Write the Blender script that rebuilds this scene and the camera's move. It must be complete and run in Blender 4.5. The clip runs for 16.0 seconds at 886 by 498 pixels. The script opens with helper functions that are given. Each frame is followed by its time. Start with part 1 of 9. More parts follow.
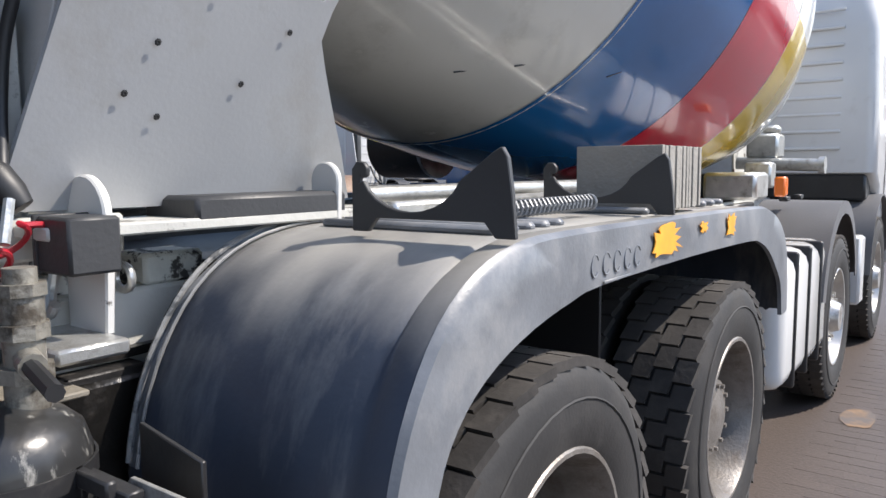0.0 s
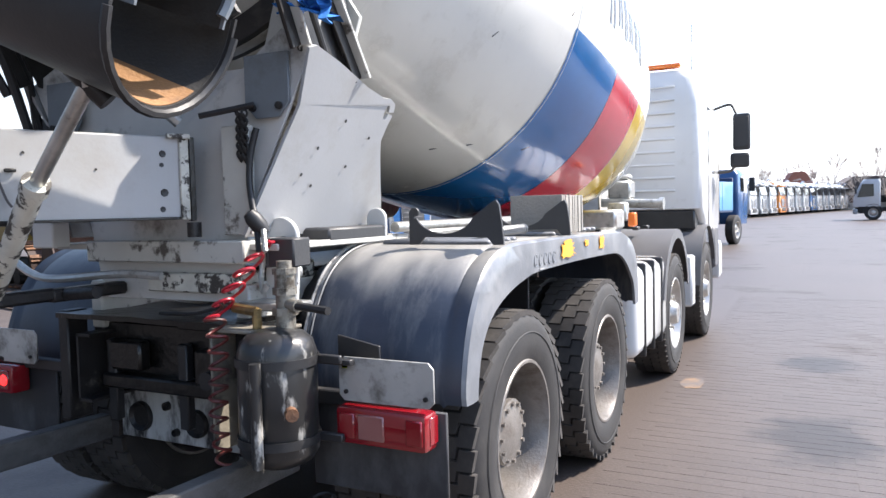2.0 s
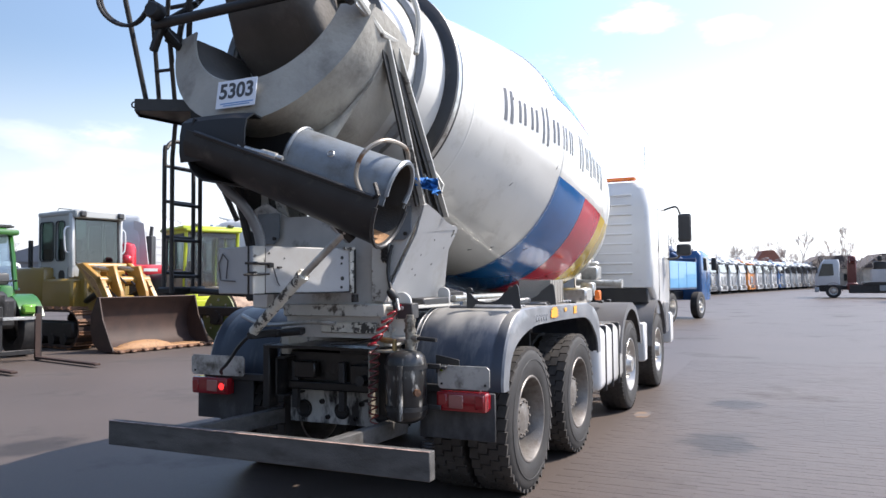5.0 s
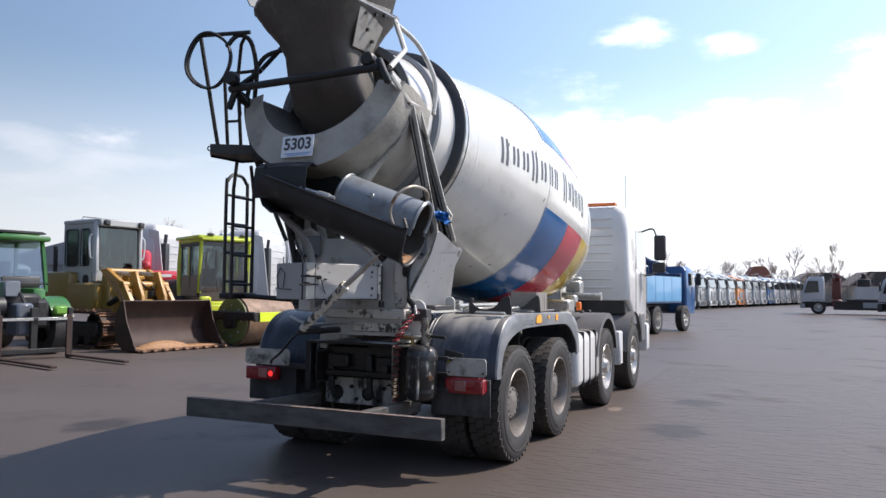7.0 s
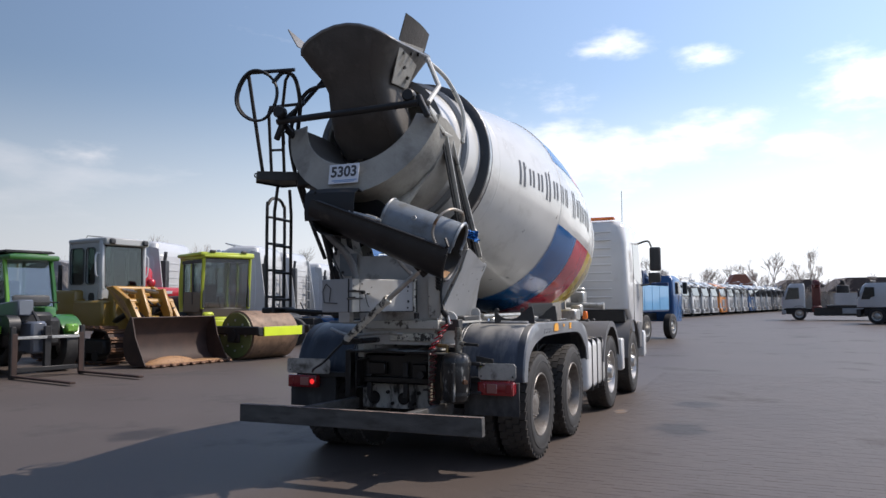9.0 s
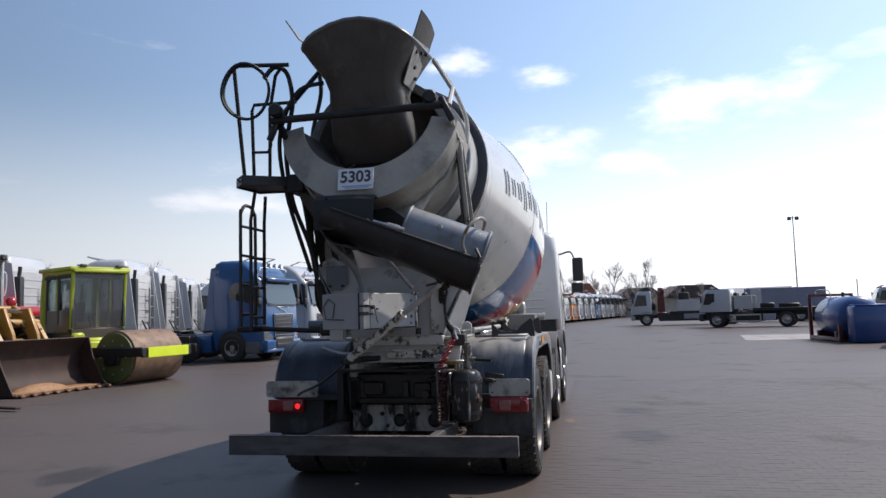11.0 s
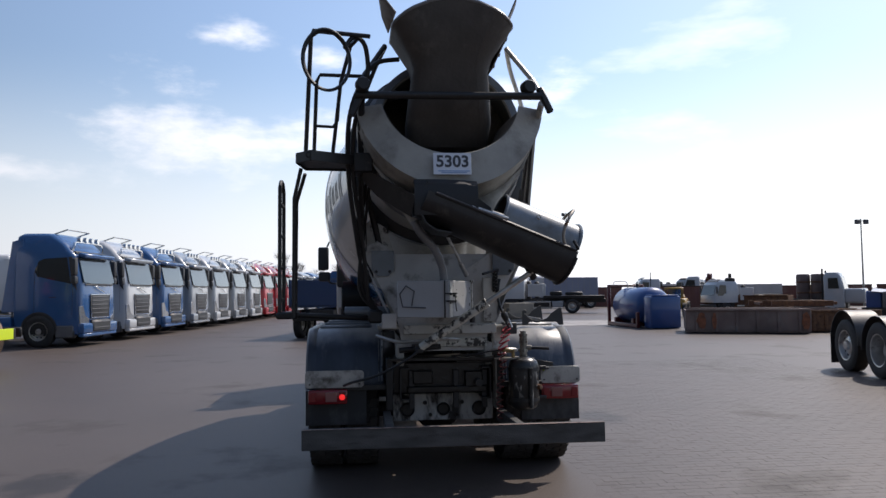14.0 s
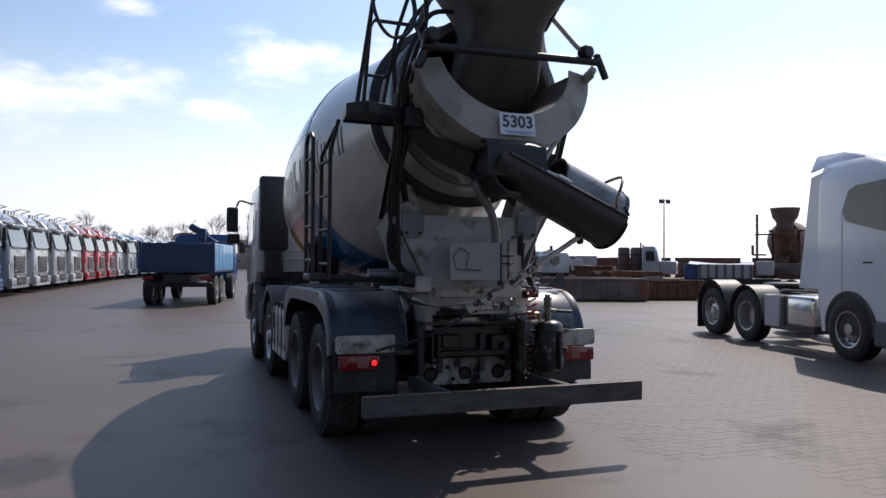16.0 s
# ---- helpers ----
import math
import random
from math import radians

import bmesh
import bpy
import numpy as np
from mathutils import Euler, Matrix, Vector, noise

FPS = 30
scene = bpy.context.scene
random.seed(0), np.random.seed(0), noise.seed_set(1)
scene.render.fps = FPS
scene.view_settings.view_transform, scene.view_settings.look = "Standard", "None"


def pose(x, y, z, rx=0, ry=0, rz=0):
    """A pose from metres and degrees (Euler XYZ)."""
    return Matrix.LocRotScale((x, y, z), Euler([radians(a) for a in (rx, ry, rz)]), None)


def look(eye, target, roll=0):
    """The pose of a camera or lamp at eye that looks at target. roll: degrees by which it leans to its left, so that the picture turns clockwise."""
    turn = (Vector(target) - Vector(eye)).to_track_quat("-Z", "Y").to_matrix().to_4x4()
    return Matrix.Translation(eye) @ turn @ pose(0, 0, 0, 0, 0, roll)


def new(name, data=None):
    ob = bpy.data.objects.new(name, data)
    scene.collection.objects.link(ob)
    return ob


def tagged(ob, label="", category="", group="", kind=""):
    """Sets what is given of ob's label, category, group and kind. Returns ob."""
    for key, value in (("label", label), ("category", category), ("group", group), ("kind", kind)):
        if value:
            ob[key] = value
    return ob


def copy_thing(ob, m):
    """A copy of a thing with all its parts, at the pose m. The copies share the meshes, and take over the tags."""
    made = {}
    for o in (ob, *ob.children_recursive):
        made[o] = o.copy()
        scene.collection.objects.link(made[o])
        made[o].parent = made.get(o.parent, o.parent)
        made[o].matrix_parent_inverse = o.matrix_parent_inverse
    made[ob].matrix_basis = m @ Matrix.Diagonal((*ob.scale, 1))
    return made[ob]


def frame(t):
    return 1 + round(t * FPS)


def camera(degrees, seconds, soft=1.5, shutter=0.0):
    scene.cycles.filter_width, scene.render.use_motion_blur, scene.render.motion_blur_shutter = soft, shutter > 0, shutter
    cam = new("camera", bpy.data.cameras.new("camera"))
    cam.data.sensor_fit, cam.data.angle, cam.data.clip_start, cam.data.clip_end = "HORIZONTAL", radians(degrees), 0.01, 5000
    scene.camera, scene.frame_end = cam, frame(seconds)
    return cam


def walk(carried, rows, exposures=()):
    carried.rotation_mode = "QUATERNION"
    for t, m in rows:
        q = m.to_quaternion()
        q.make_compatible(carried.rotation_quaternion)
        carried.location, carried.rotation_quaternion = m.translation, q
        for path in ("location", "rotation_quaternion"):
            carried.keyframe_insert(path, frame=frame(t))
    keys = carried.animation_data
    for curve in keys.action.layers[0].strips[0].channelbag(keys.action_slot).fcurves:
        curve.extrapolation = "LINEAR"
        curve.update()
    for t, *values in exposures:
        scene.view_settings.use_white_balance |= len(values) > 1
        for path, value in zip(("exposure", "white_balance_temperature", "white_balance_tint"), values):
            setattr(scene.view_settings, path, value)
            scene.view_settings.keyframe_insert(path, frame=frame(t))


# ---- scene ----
cam = camera(61.8, 16.0)
PATH = [
    (0, (1.954, -0.57, 1.467), (0.776, 1.033, 1.254), -0.4),
    (0.5, (2.036, -0.897, 1.447), (0.891, 0.727, 1.215), -1.3),
    (1, (2.032, -1.254, 1.443), (0.992, 0.441, 1.23), -1.1),
    (1.5, (2.146, -1.608, 1.469), (1.164, 0.13, 1.351), -1.2),
    (2, (2.316, -2.02, 1.48), (1.417, -0.237, 1.371), -1.3),
    (2.5, (2.408, -2.421, 1.505), (1.532, -0.628, 1.379), -2.0),
    (3, (2.552, -2.82, 1.512), (1.647, -1.039, 1.424), -0.8),
    (3.5, (2.591, -3.197, 1.509), (1.77, -1.373, 1.487), -0.9),
    (4, (2.72, -3.596, 1.534), (1.869, -1.787, 1.594), -0.6),
    (6.5, (3.333, -5.355, 1.541), (2.5, -3.539, 1.643), -0.4),
    (7, (3.448, -5.658, 1.548), (2.615, -3.843, 1.66), 0.5),
    (7.5, (3.443, -5.89, 1.552), (2.678, -4.047, 1.685), -0.3),
    (8, (3.471, -6.094, 1.548), (2.79, -4.22, 1.708), -0.2),
    (8.5, (3.486, -6.265, 1.531), (2.762, -4.404, 1.643), -0.2),
    (9, (3.302, -6.416, 1.545), (2.514, -4.584, 1.69), -0.4),
    (9.5, (3.016, -6.495, 1.542), (2.3, -4.632, 1.661), -0.1),
    (10, (2.645, -6.451, 1.557), (2.028, -4.556, 1.724), -1.4),
    (12.5, (0.588, -6.621, 1.639), (0.469, -4.628, 1.769), -0.2),
    (13, (0.182, -6.611, 1.664), (0.13, -4.614, 1.741), -1.6),
    (13.5, (-0.234, -6.644, 1.665), (-0.126, -4.65, 1.767), -1.6),
    (14, (-0.688, -6.601, 1.675), (-0.485, -4.614, 1.79), -0.6),
    (14.5, (-1.103, -6.52, 1.698), (-0.828, -4.54, 1.78), 0.9),
    (15, (-1.623, -6.441, 1.665), (-1.123, -4.505, 1.694), 1.2),
    (15.5, (-2.043, -6.255, 1.642), (-1.51, -4.327, 1.621), -1.6),
    (16, (-2.517, -6.033, 1.628), (-1.83, -4.155, 1.657), 0.3),
]
EXPOSURE = [(0, 0.58, 6600, 12), (0.5, 0.92, 6600, 12), (1.5, 1.22, 6600, 13), (3.5, 1.24, 6600, 13), (4.0, 1.10, 6600, 13), (6.5, 0.42, 6650, 14), (9.0, -0.08, 6650, 14), (12.5, -0.17, 6650, 14), (14.0, -0.30, 6650, 14), (15.0, -0.52, 6650, 14),
            (15.5, -0.51, 6650, 14), (16, -0.28, 6650, 14)]
walk(cam, [(t, look(eye, target, roll)) for t, eye, target, roll in PATH], EXPOSURE)

# ---- world and sun ----
SUN_WAY = Vector((0.67, 0.55, 1.0)).normalized()
world = bpy.data.worlds.new("world")
scene.world = world
world.use_nodes = True
wn, wl = world.node_tree.nodes, world.node_tree.links
wn.clear()
sky = wn.new("ShaderNodeTexSky")
sky.sky_type, sky.sun_disc = "NISHITA", False
sky.sun_elevation = math.asin(SUN_WAY.z)
sky.sun_rotation = math.atan2(SUN_WAY.x, SUN_WAY.y)
sky.air_density, sky.dust_density, sky.ozone_density = 1.12, 0.8, 1.7
coord = wn.new("ShaderNodeTexCoord")
mapping = wn.new("ShaderNodeMapping")
mapping.inputs["Scale"].default_value = (1.0, 1.0, 3.4)
mapping.inputs["Location"].default_value = (5.3, 1.2, 0.1)
clouds = wn.new("ShaderNodeTexNoise")
clouds.inputs["Scale"].default_value, clouds.inputs["Detail"].default_value = 2.1, 7.0
clouds.inputs["Roughness"].default_value = 0.56
shape = wn.new("ShaderNodeMapRange")
shape.inputs["From Min"].default_value, shape.inputs["From Max"].default_value = 0.60, 0.86
blend = wn.new("ShaderNodeMixRGB")
blend.inputs["Color2"].default_value = (9.0, 9.1, 9.4, 1)
bg = wn.new("ShaderNodeBackground")
bg.inputs["Strength"].default_value = 0.08
out = wn.new("ShaderNodeOutputWorld")
wl.new(coord.outputs["Generated"], mapping.inputs["Vector"])
wl.new(mapping.outputs["Vector"], clouds.inputs["Vector"])
wl.new(clouds.outputs["Fac"], shape.inputs["Value"])
# thin cloud banks low in the sky ahead: direction, half width, half height
wisp_map = wn.new("ShaderNodeMapping")
wisp_map.inputs["Scale"].default_value = (1.0, 1.0, 2.6)
wisp = wn.new("ShaderNodeTexNoise")
wisp.inputs["Scale"].default_value, wisp.inputs["Detail"].default_value, wisp.inputs["Roughness"].default_value = 7.0, 8.0, 0.6
wl.new(coord.outputs["Generated"], wisp_map.inputs["Vector"])
wl.new(wisp_map.outputs["Vector"], wisp.inputs["Vector"])
cover = shape.outputs["Result"]
for centre, wide, high in (((-0.235, 0.949, 0.209), 0.15, 0.050), ((-0.06, 0.974, 0.214), 0.10, 0.036), ((-0.430, 0.890, 0.145), 0.13, 0.018), ((0.722, 0.663, 0.199), 0.07, 0.028), ((0.05, 0.980, 0.190), 0.06, 0.022), ((0.154, 0.955, 0.255), 0.10, 0.040), ((-0.16, 0.932, 0.325), 0.05, 0.017), ((-0.057, 0.953, 0.299), 0.05, 0.019), ((-0.741, 0.646, 0.181), 0.05, 0.017)):
    off = wn.new("ShaderNodeVectorMath")
    off.operation, off.inputs[1].default_value = "SUBTRACT", centre
    fit = wn.new("ShaderNodeVectorMath")
    fit.operation, fit.inputs[1].default_value = "MULTIPLY", (1 / wide, 1 / wide, 1 / high)
    far_off = wn.new("ShaderNodeVectorMath")
    far_off.operation = "LENGTH"
    ragged = wn.new("ShaderNodeMath")
    ragged.operation, ragged.inputs[1].default_value = "MULTIPLY_ADD", 4.6
    soft_edge = wn.new("ShaderNodeMapRange")
    soft_edge.interpolation_type = "SMOOTHSTEP"
    soft_edge.inputs["From Min"].default_value, soft_edge.inputs["From Max"].default_value = 3.5, 1.9
    soft_edge.inputs["To Max"].default_value = 0.80
    most = wn.new("ShaderNodeMath")
    most.operation = "MAXIMUM"
    wl.new(coord.outputs["Generated"], off.inputs[0])
    wl.new(off.outputs["Vector"], fit.inputs[0])
    wl.new(fit.outputs["Vector"], far_off.inputs[0])
    wl.new(wisp.outputs["Fac"], ragged.inputs[0])
    wl.new(far_off.outputs["Value"], ragged.inputs[2])
    wl.new(ragged.outputs["Value"], soft_edge.inputs["Value"])
    wl.new(cover, most.inputs[0])
    wl.new(soft_edge.outputs["Result"], most.inputs[1])
    cover = most.outputs["Value"]
wl.new(cover, blend.inputs["Fac"])
deep = wn.new("ShaderNodeHueSaturation")
deep.inputs["Saturation"].default_value = 1.08
wl.new(sky.outputs["Color"], deep.inputs["Color"])
wl.new(deep.outputs["Color"], blend.inputs["Color1"])
split = wn.new("ShaderNodeSeparateXYZ")
haze = wn.new("ShaderNodeMapRange")
haze.interpolation_type = "SMOOTHSTEP"
haze.inputs["From Min"].default_value, haze.inputs["From Max"].default_value = 0.30, -0.02
haze.inputs["To Min"].default_value, haze.inputs["To Max"].default_value = 0.05, 0.90
veil = wn.new("ShaderNodeMixRGB")
veil.inputs["Color2"].default_value = (7.75, 8.3, 9.1, 1)
wl.new(coord.outputs["Generated"], split.inputs["Vector"])
wl.new(split.outputs["Z"], haze.inputs["Value"])
wl.new(haze.outputs["Result"], veil.inputs["Fac"])
wl.new(blend.outputs["Color"], veil.inputs["Color1"])
# forward-scattered light: the hazy air is brighter towards the sun
toward = wn.new("ShaderNodeVectorMath")
toward.operation = "DOT_PRODUCT"
toward.inputs[1].default_value = SUN_WAY
gain = wn.new("ShaderNodeMapRange")
gain.interpolation_type = "SMOOTHSTEP"
gain.inputs["From Min"].default_value, gain.inputs["From Max"].default_value = -0.35, 0.95
gain.inputs["To Min"].default_value, gain.inputs["To Max"].default_value = 1.0, 2.65
bright = wn.new("ShaderNodeMixRGB")
bright.blend_type = "MULTIPLY"
bright.inputs["Fac"].default_value = 1.0
wl.new(coord.outputs["Generated"], toward.inputs[0])
wl.new(toward.outputs["Value"], gain.inputs["Value"])
wl.new(veil.outputs["Color"], bright.inputs["Color1"])
# the sky opposite the sun is a deep, dim blue
away = wn.new("ShaderNodeMapRange")
away.interpolation_type = "SMOOTHSTEP"
away.inputs["From Min"].default_value, away.inputs["From Max"].default_value = -0.60, -0.16
away.inputs["To Min"].default_value, away.inputs["To Max"].default_value = 0.17, 1.0
fall = wn.new("ShaderNodeMath")
fall.operation = "MULTIPLY"
wl.new(toward.outputs["Value"], away.inputs["Value"])
wl.new(away.outputs["Result"], fall.inputs[0])
wl.new(gain.outputs["Result"], fall.inputs[1])
wl.new(fall.outputs["Value"], bright.inputs["Color2"])
wl.new(bright.outputs["Color"], bg.inputs["Color"])
wl.new(bg.outputs["Background"], out.inputs["Surface"])

sun = new("sun", bpy.data.lights.new("sun", "SUN"))
sun.data.energy, sun.data.angle, sun.data.color = 5.0, radians(0.53), (1.0, 0.94, 0.85)
sun.matrix_world = look((0, 0, 60), Vector((0, 0, 60)) - SUN_WAY)


# ---- mesh helpers ----
def part(name, bm, mat, parent=None, label="", angle=38):
    me = bpy.data.meshes.new(name)
    bm.to_mesh(me)
    bm.free()
    for m in mat if isinstance(mat, (list, tuple)) else (mat,):
        me.materials.append(m)
    me.shade_smooth()
    me.set_sharp_from_angle(angle=radians(angle))
    ob = new(name, me)
    ob.parent = parent
    return tagged(ob, label=label)


def thing(name, label, category, m=None, group=""):
    ob = new(name)
    ob.empty_display_size = 0.3
    if m is not None:
        ob.matrix_basis = m
    return tagged(ob, label=label, category=category, group=group)


def join(bm, other, m=None):
    me = bpy.data.meshes.new("tmp")
    if m is not None:
        other.transform(m)
    other.to_mesh(me)
    other.free()
    bm.from_mesh(me)
    bpy.data.meshes.remove(me)
    return bm


def box(bm, centre, size, r=0.0, rot=(0, 0, 0), seg=1, taper=None):
    """A box with rounded edges; taper scales its top in x and y."""
    b = bmesh.new()
    bmesh.ops.create_cube(b, size=1)
    for v in b.verts:
        v.co = Vector((v.co.x * size[0], v.co.y * size[1], v.co.z * size[2]))
        if taper and v.co.z > 0:
            v.co.x *= taper[0]
            v.co.y *= taper[1]
    if r > 0:
        bmesh.ops.bevel(b, geom=list(b.edges), offset=min(r, 0.49 * min(size)), segments=seg, profile=0.5, affect="EDGES")
    return join(bm, b, pose(*centre, *rot))


def rod(bm, a, b, r, r2=None, seg=12, caps=True):
    a, b = Vector(a), Vector(b)
    t = bmesh.new()
    bmesh.ops.create_cone(t, cap_ends=caps, segments=seg, radius1=r, radius2=r if r2 is None else r2, depth=(b - a).length)
    m = Matrix.Translation((a + b) / 2) @ (b - a).to_track_quat("Z", "Y").to_matrix().to_4x4()
    return join(bm, t, m)


def tube(bm, pts, r, seg=8, closed=False):
    """A round tube along points."""
    pts = [Vector(p) for p in pts]
    n, rings, up = len(pts), [], None
    for i, p in enumerate(pts):
        q0 = pts[(i - 1) % n] if closed or i else pts[i]
        q1 = pts[(i + 1) % n] if closed or i < n - 1 else pts[i]
        d = (q1 - q0).normalized()
        if up is None:
            up = d.orthogonal().normalized()
        up = (up - d * up.dot(d)).normalized()
        side = d.cross(up)
        rings.append([bm.verts.new(p + r * (math.cos(k * math.tau / seg) * up + math.sin(k * math.tau / seg) * side)) for k in range(seg)])
    for i in range(n if closed else n - 1):
        a, b = rings[i], rings[(i + 1) % n]
        for k in range(seg):
            bm.faces.new((a[k], a[(k + 1) % seg], b[(k + 1) % seg], b[k]))
    if not closed:
        bm.faces.new(rings[0][::-1])
        bm.faces.new(rings[-1])
    return bm


def curve(pts, steps=6):
    """Points on a smooth line through the given ones."""
    pts = [Vector(p) for p in pts]
    res = []
    for i in range(len(pts) - 1):
        p0, p1, p2, p3 = pts[max(i - 1, 0)], pts[i], pts[i + 1], pts[min(i + 2, len(pts) - 1)]
        for k in range(steps):
            t = k / steps
            res.append(0.5 * (2 * p1 + (p2 - p0) * t + (2 * p0 - 5 * p1 + 4 * p2 - p3) * t * t + (3 * p1 - p0 - 3 * p2 + p3) * t**3))
    return res + [pts[-1]]


def lathe(bm, prof, m=None, seg=32, a0=0.0, a1=math.tau, close_ends=False):
    """Turns (s, r) pairs round the local z axis."""
    full = abs(a1 - a0 - math.tau) < 1e-6
    n = seg if full else seg + 1
    m = m or Matrix()
    rows = [[bm.verts.new(m @ Vector((r * math.cos(a0 + (a1 - a0) * k / seg), r * math.sin(a0 + (a1 - a0) * k / seg), s))) for k in range(n)] for s, r in prof]
    for a, b in zip(rows, rows[1:]):
        for k in range(seg):
            bm.faces.new((a[k], a[(k + 1) % n], b[(k + 1) % n], b[k]))
    if close_ends:
        bm.faces.new(rows[0][::-1])
        bm.faces.new(rows[-1])
    return bm


def plate(bm, pts, thick, r=0.0):
    """A plate from the corners of a flat outline, given its thickness vector."""
    b = bmesh.new()
    thick = Vector(thick)
    lo = [b.verts.new(Vector(p) - thick / 2) for p in pts]
    hi = [b.verts.new(Vector(p) + thick / 2) for p in pts]
    n = len(pts)
    b.faces.new(lo[::-1])
    b.faces.new(hi)
    for k in range(n):
        b.faces.new((lo[k], lo[(k + 1) % n], hi[(k + 1) % n], hi[k]))
    bmesh.ops.recalc_face_normals(b, faces=list(b.faces))
    if r:
        bmesh.ops.bevel(b, geom=list(b.edges), offset=r, segments=1, affect="EDGES")
    return join(bm, b)


def sheet(bm, rows, thick):
    """A bent sheet of a given thickness, from rows of points."""
    b = bmesh.new()
    g = [[b.verts.new(p) for p in row] for row in rows]
    for a, c in zip(g, g[1:]):
        for k in range(len(a) - 1):
            b.faces.new((a[k], a[k + 1], c[k + 1], c[k]))
    bmesh.ops.recalc_face_normals(b, faces=list(b.faces))
    bmesh.ops.solidify(b, geom=list(b.faces), thickness=thick)
    return join(bm, b)


def arc(cx, cz, r, a0, a1, n):
    return [(cx + r * math.cos(radians(a0 + (a1 - a0) * k / n)), cz + r * math.sin(radians(a0 + (a1 - a0) * k / n))) for k in range(n + 1)]


def B():
    return bmesh.new()


# ---- materials ----
def material(name, base, rough=0.5, metal=0.0, var=0.12, scale=3.0, dirt=None, dirt_at=(0.55, 0.75), dirt_scale=5.0, bump=0.0, bump_scale=80.0,
             coat=0.0, stretch=(1, 1, 1), speck=0.0, spec=0.5, dust=None):
    mat = bpy.data.materials.new(name)
    mat.use_nodes = True
    n, l = mat.node_tree.nodes, mat.node_tree.links
    b = n["Principled BSDF"]
    tc = n.new("ShaderNodeTexCoord")
    mp = n.new("ShaderNodeMapping")
    mp.inputs["Scale"].default_value = stretch
    l.new(tc.outputs["Object"], mp.inputs["Vector"])
    big = n.new("ShaderNodeTexNoise")
    big.inputs["Scale"].default_value, big.inputs["Detail"].default_value = scale, 6.0
    l.new(mp.outputs["Vector"], big.inputs["Vector"])
    ramp = n.new("ShaderNodeValToRGB")
    ramp.color_ramp.elements[0].position, ramp.color_ramp.elements[1].position = 0.3, 0.7
    ramp.color_ramp.elements[0].color = (*[c * (1 - var) for c in base], 1)
    ramp.color_ramp.elements[1].color = (*[min(1, c * (1 + var)) for c in base], 1)
    l.new(big.outputs["Fac"], ramp.inputs["Fac"])
    col = ramp.outputs["Color"]
    fine = n.new("ShaderNodeTexNoise")
    fine.inputs["Scale"].default_value, fine.inputs["Detail"].default_value = bump_scale, 5.0
    l.new(tc.outputs["Object"], fine.inputs["Vector"])
    rsrc = None
    if dirt:
        dn = n.new("ShaderNodeTexNoise")
        dn.inputs["Scale"].default_value, dn.inputs["Detail"].default_value, dn.inputs["Roughness"].default_value = dirt_scale, 9.0, 0.65
        l.new(mp.outputs["Vector"], dn.inputs["Vector"])
        mr = n.new("ShaderNodeMapRange")
        mr.inputs["From Min"].default_value, mr.inputs["From Max"].default_value = dirt_at
        l.new(dn.outputs["Fac"], mr.inputs["Value"])
        mx = n.new("ShaderNodeMixRGB")
        mx.inputs["Color2"].default_value = (*dirt, 1)
        l.new(mr.outputs["Result"], mx.inputs["Fac"])
        l.new(col, mx.inputs["Color1"])
        col = mx.outputs["Color"]
        rsrc = mr.outputs["Result"]
    if speck:
        sp = n.new("ShaderNodeMapRange")
        sp.inputs["From Min"].default_value, sp.inputs["From Max"].default_value = 0.35, 0.65
        sp.inputs["To Min"].default_value, sp.inputs["To Max"].default_value = 1 - speck, 1 + speck
        l.new(fine.outputs["Fac"], sp.inputs["Value"])
        mu = n.new("ShaderNodeMixRGB")
        mu.blend_type = "MULTIPLY"
        mu.inputs["Fac"].default_value = 1.0
        l.new(col, mu.inputs["Color1"])
        l.new(sp.outputs["Result"], mu.inputs["Color2"])
        col = mu.outputs["Color"]
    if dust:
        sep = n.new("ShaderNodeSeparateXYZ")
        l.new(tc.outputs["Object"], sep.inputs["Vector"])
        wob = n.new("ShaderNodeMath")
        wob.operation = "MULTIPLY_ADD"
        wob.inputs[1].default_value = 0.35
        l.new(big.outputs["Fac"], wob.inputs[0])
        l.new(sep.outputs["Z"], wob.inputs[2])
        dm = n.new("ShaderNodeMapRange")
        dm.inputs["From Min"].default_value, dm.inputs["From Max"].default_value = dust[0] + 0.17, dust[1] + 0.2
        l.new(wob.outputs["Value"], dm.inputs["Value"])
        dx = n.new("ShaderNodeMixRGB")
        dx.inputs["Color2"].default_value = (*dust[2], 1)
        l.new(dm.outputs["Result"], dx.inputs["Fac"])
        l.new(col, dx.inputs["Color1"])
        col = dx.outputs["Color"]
    l.new(col, b.inputs["Base Color"])
    rr = n.new("ShaderNodeMapRange")
    rr.inputs["To Min"].default_value, rr.inputs["To Max"].default_value = max(rough - 0.1, 0.03), min(rough + 0.12, 1)
    l.new(rsrc or big.outputs["Fac"], rr.inputs["Value"])
    l.new(rr.outputs["Result"], b.inputs["Roughness"])
    b.inputs["Metallic"].default_value = metal
    b.inputs["Coat Weight"].default_value = coat
    b.inputs["Specular IOR Level"].default_value = spec
    if bump:
        bp = n.new("ShaderNodeBump")
        bp.inputs["Strength"].default_value, bp.inputs["Distance"].default_value = bump, 0.01
        l.new(fine.outputs["Fac"], bp.inputs["Height"])
        l.new(bp.outputs["Normal"], b.inputs["Normal"])
    return mat


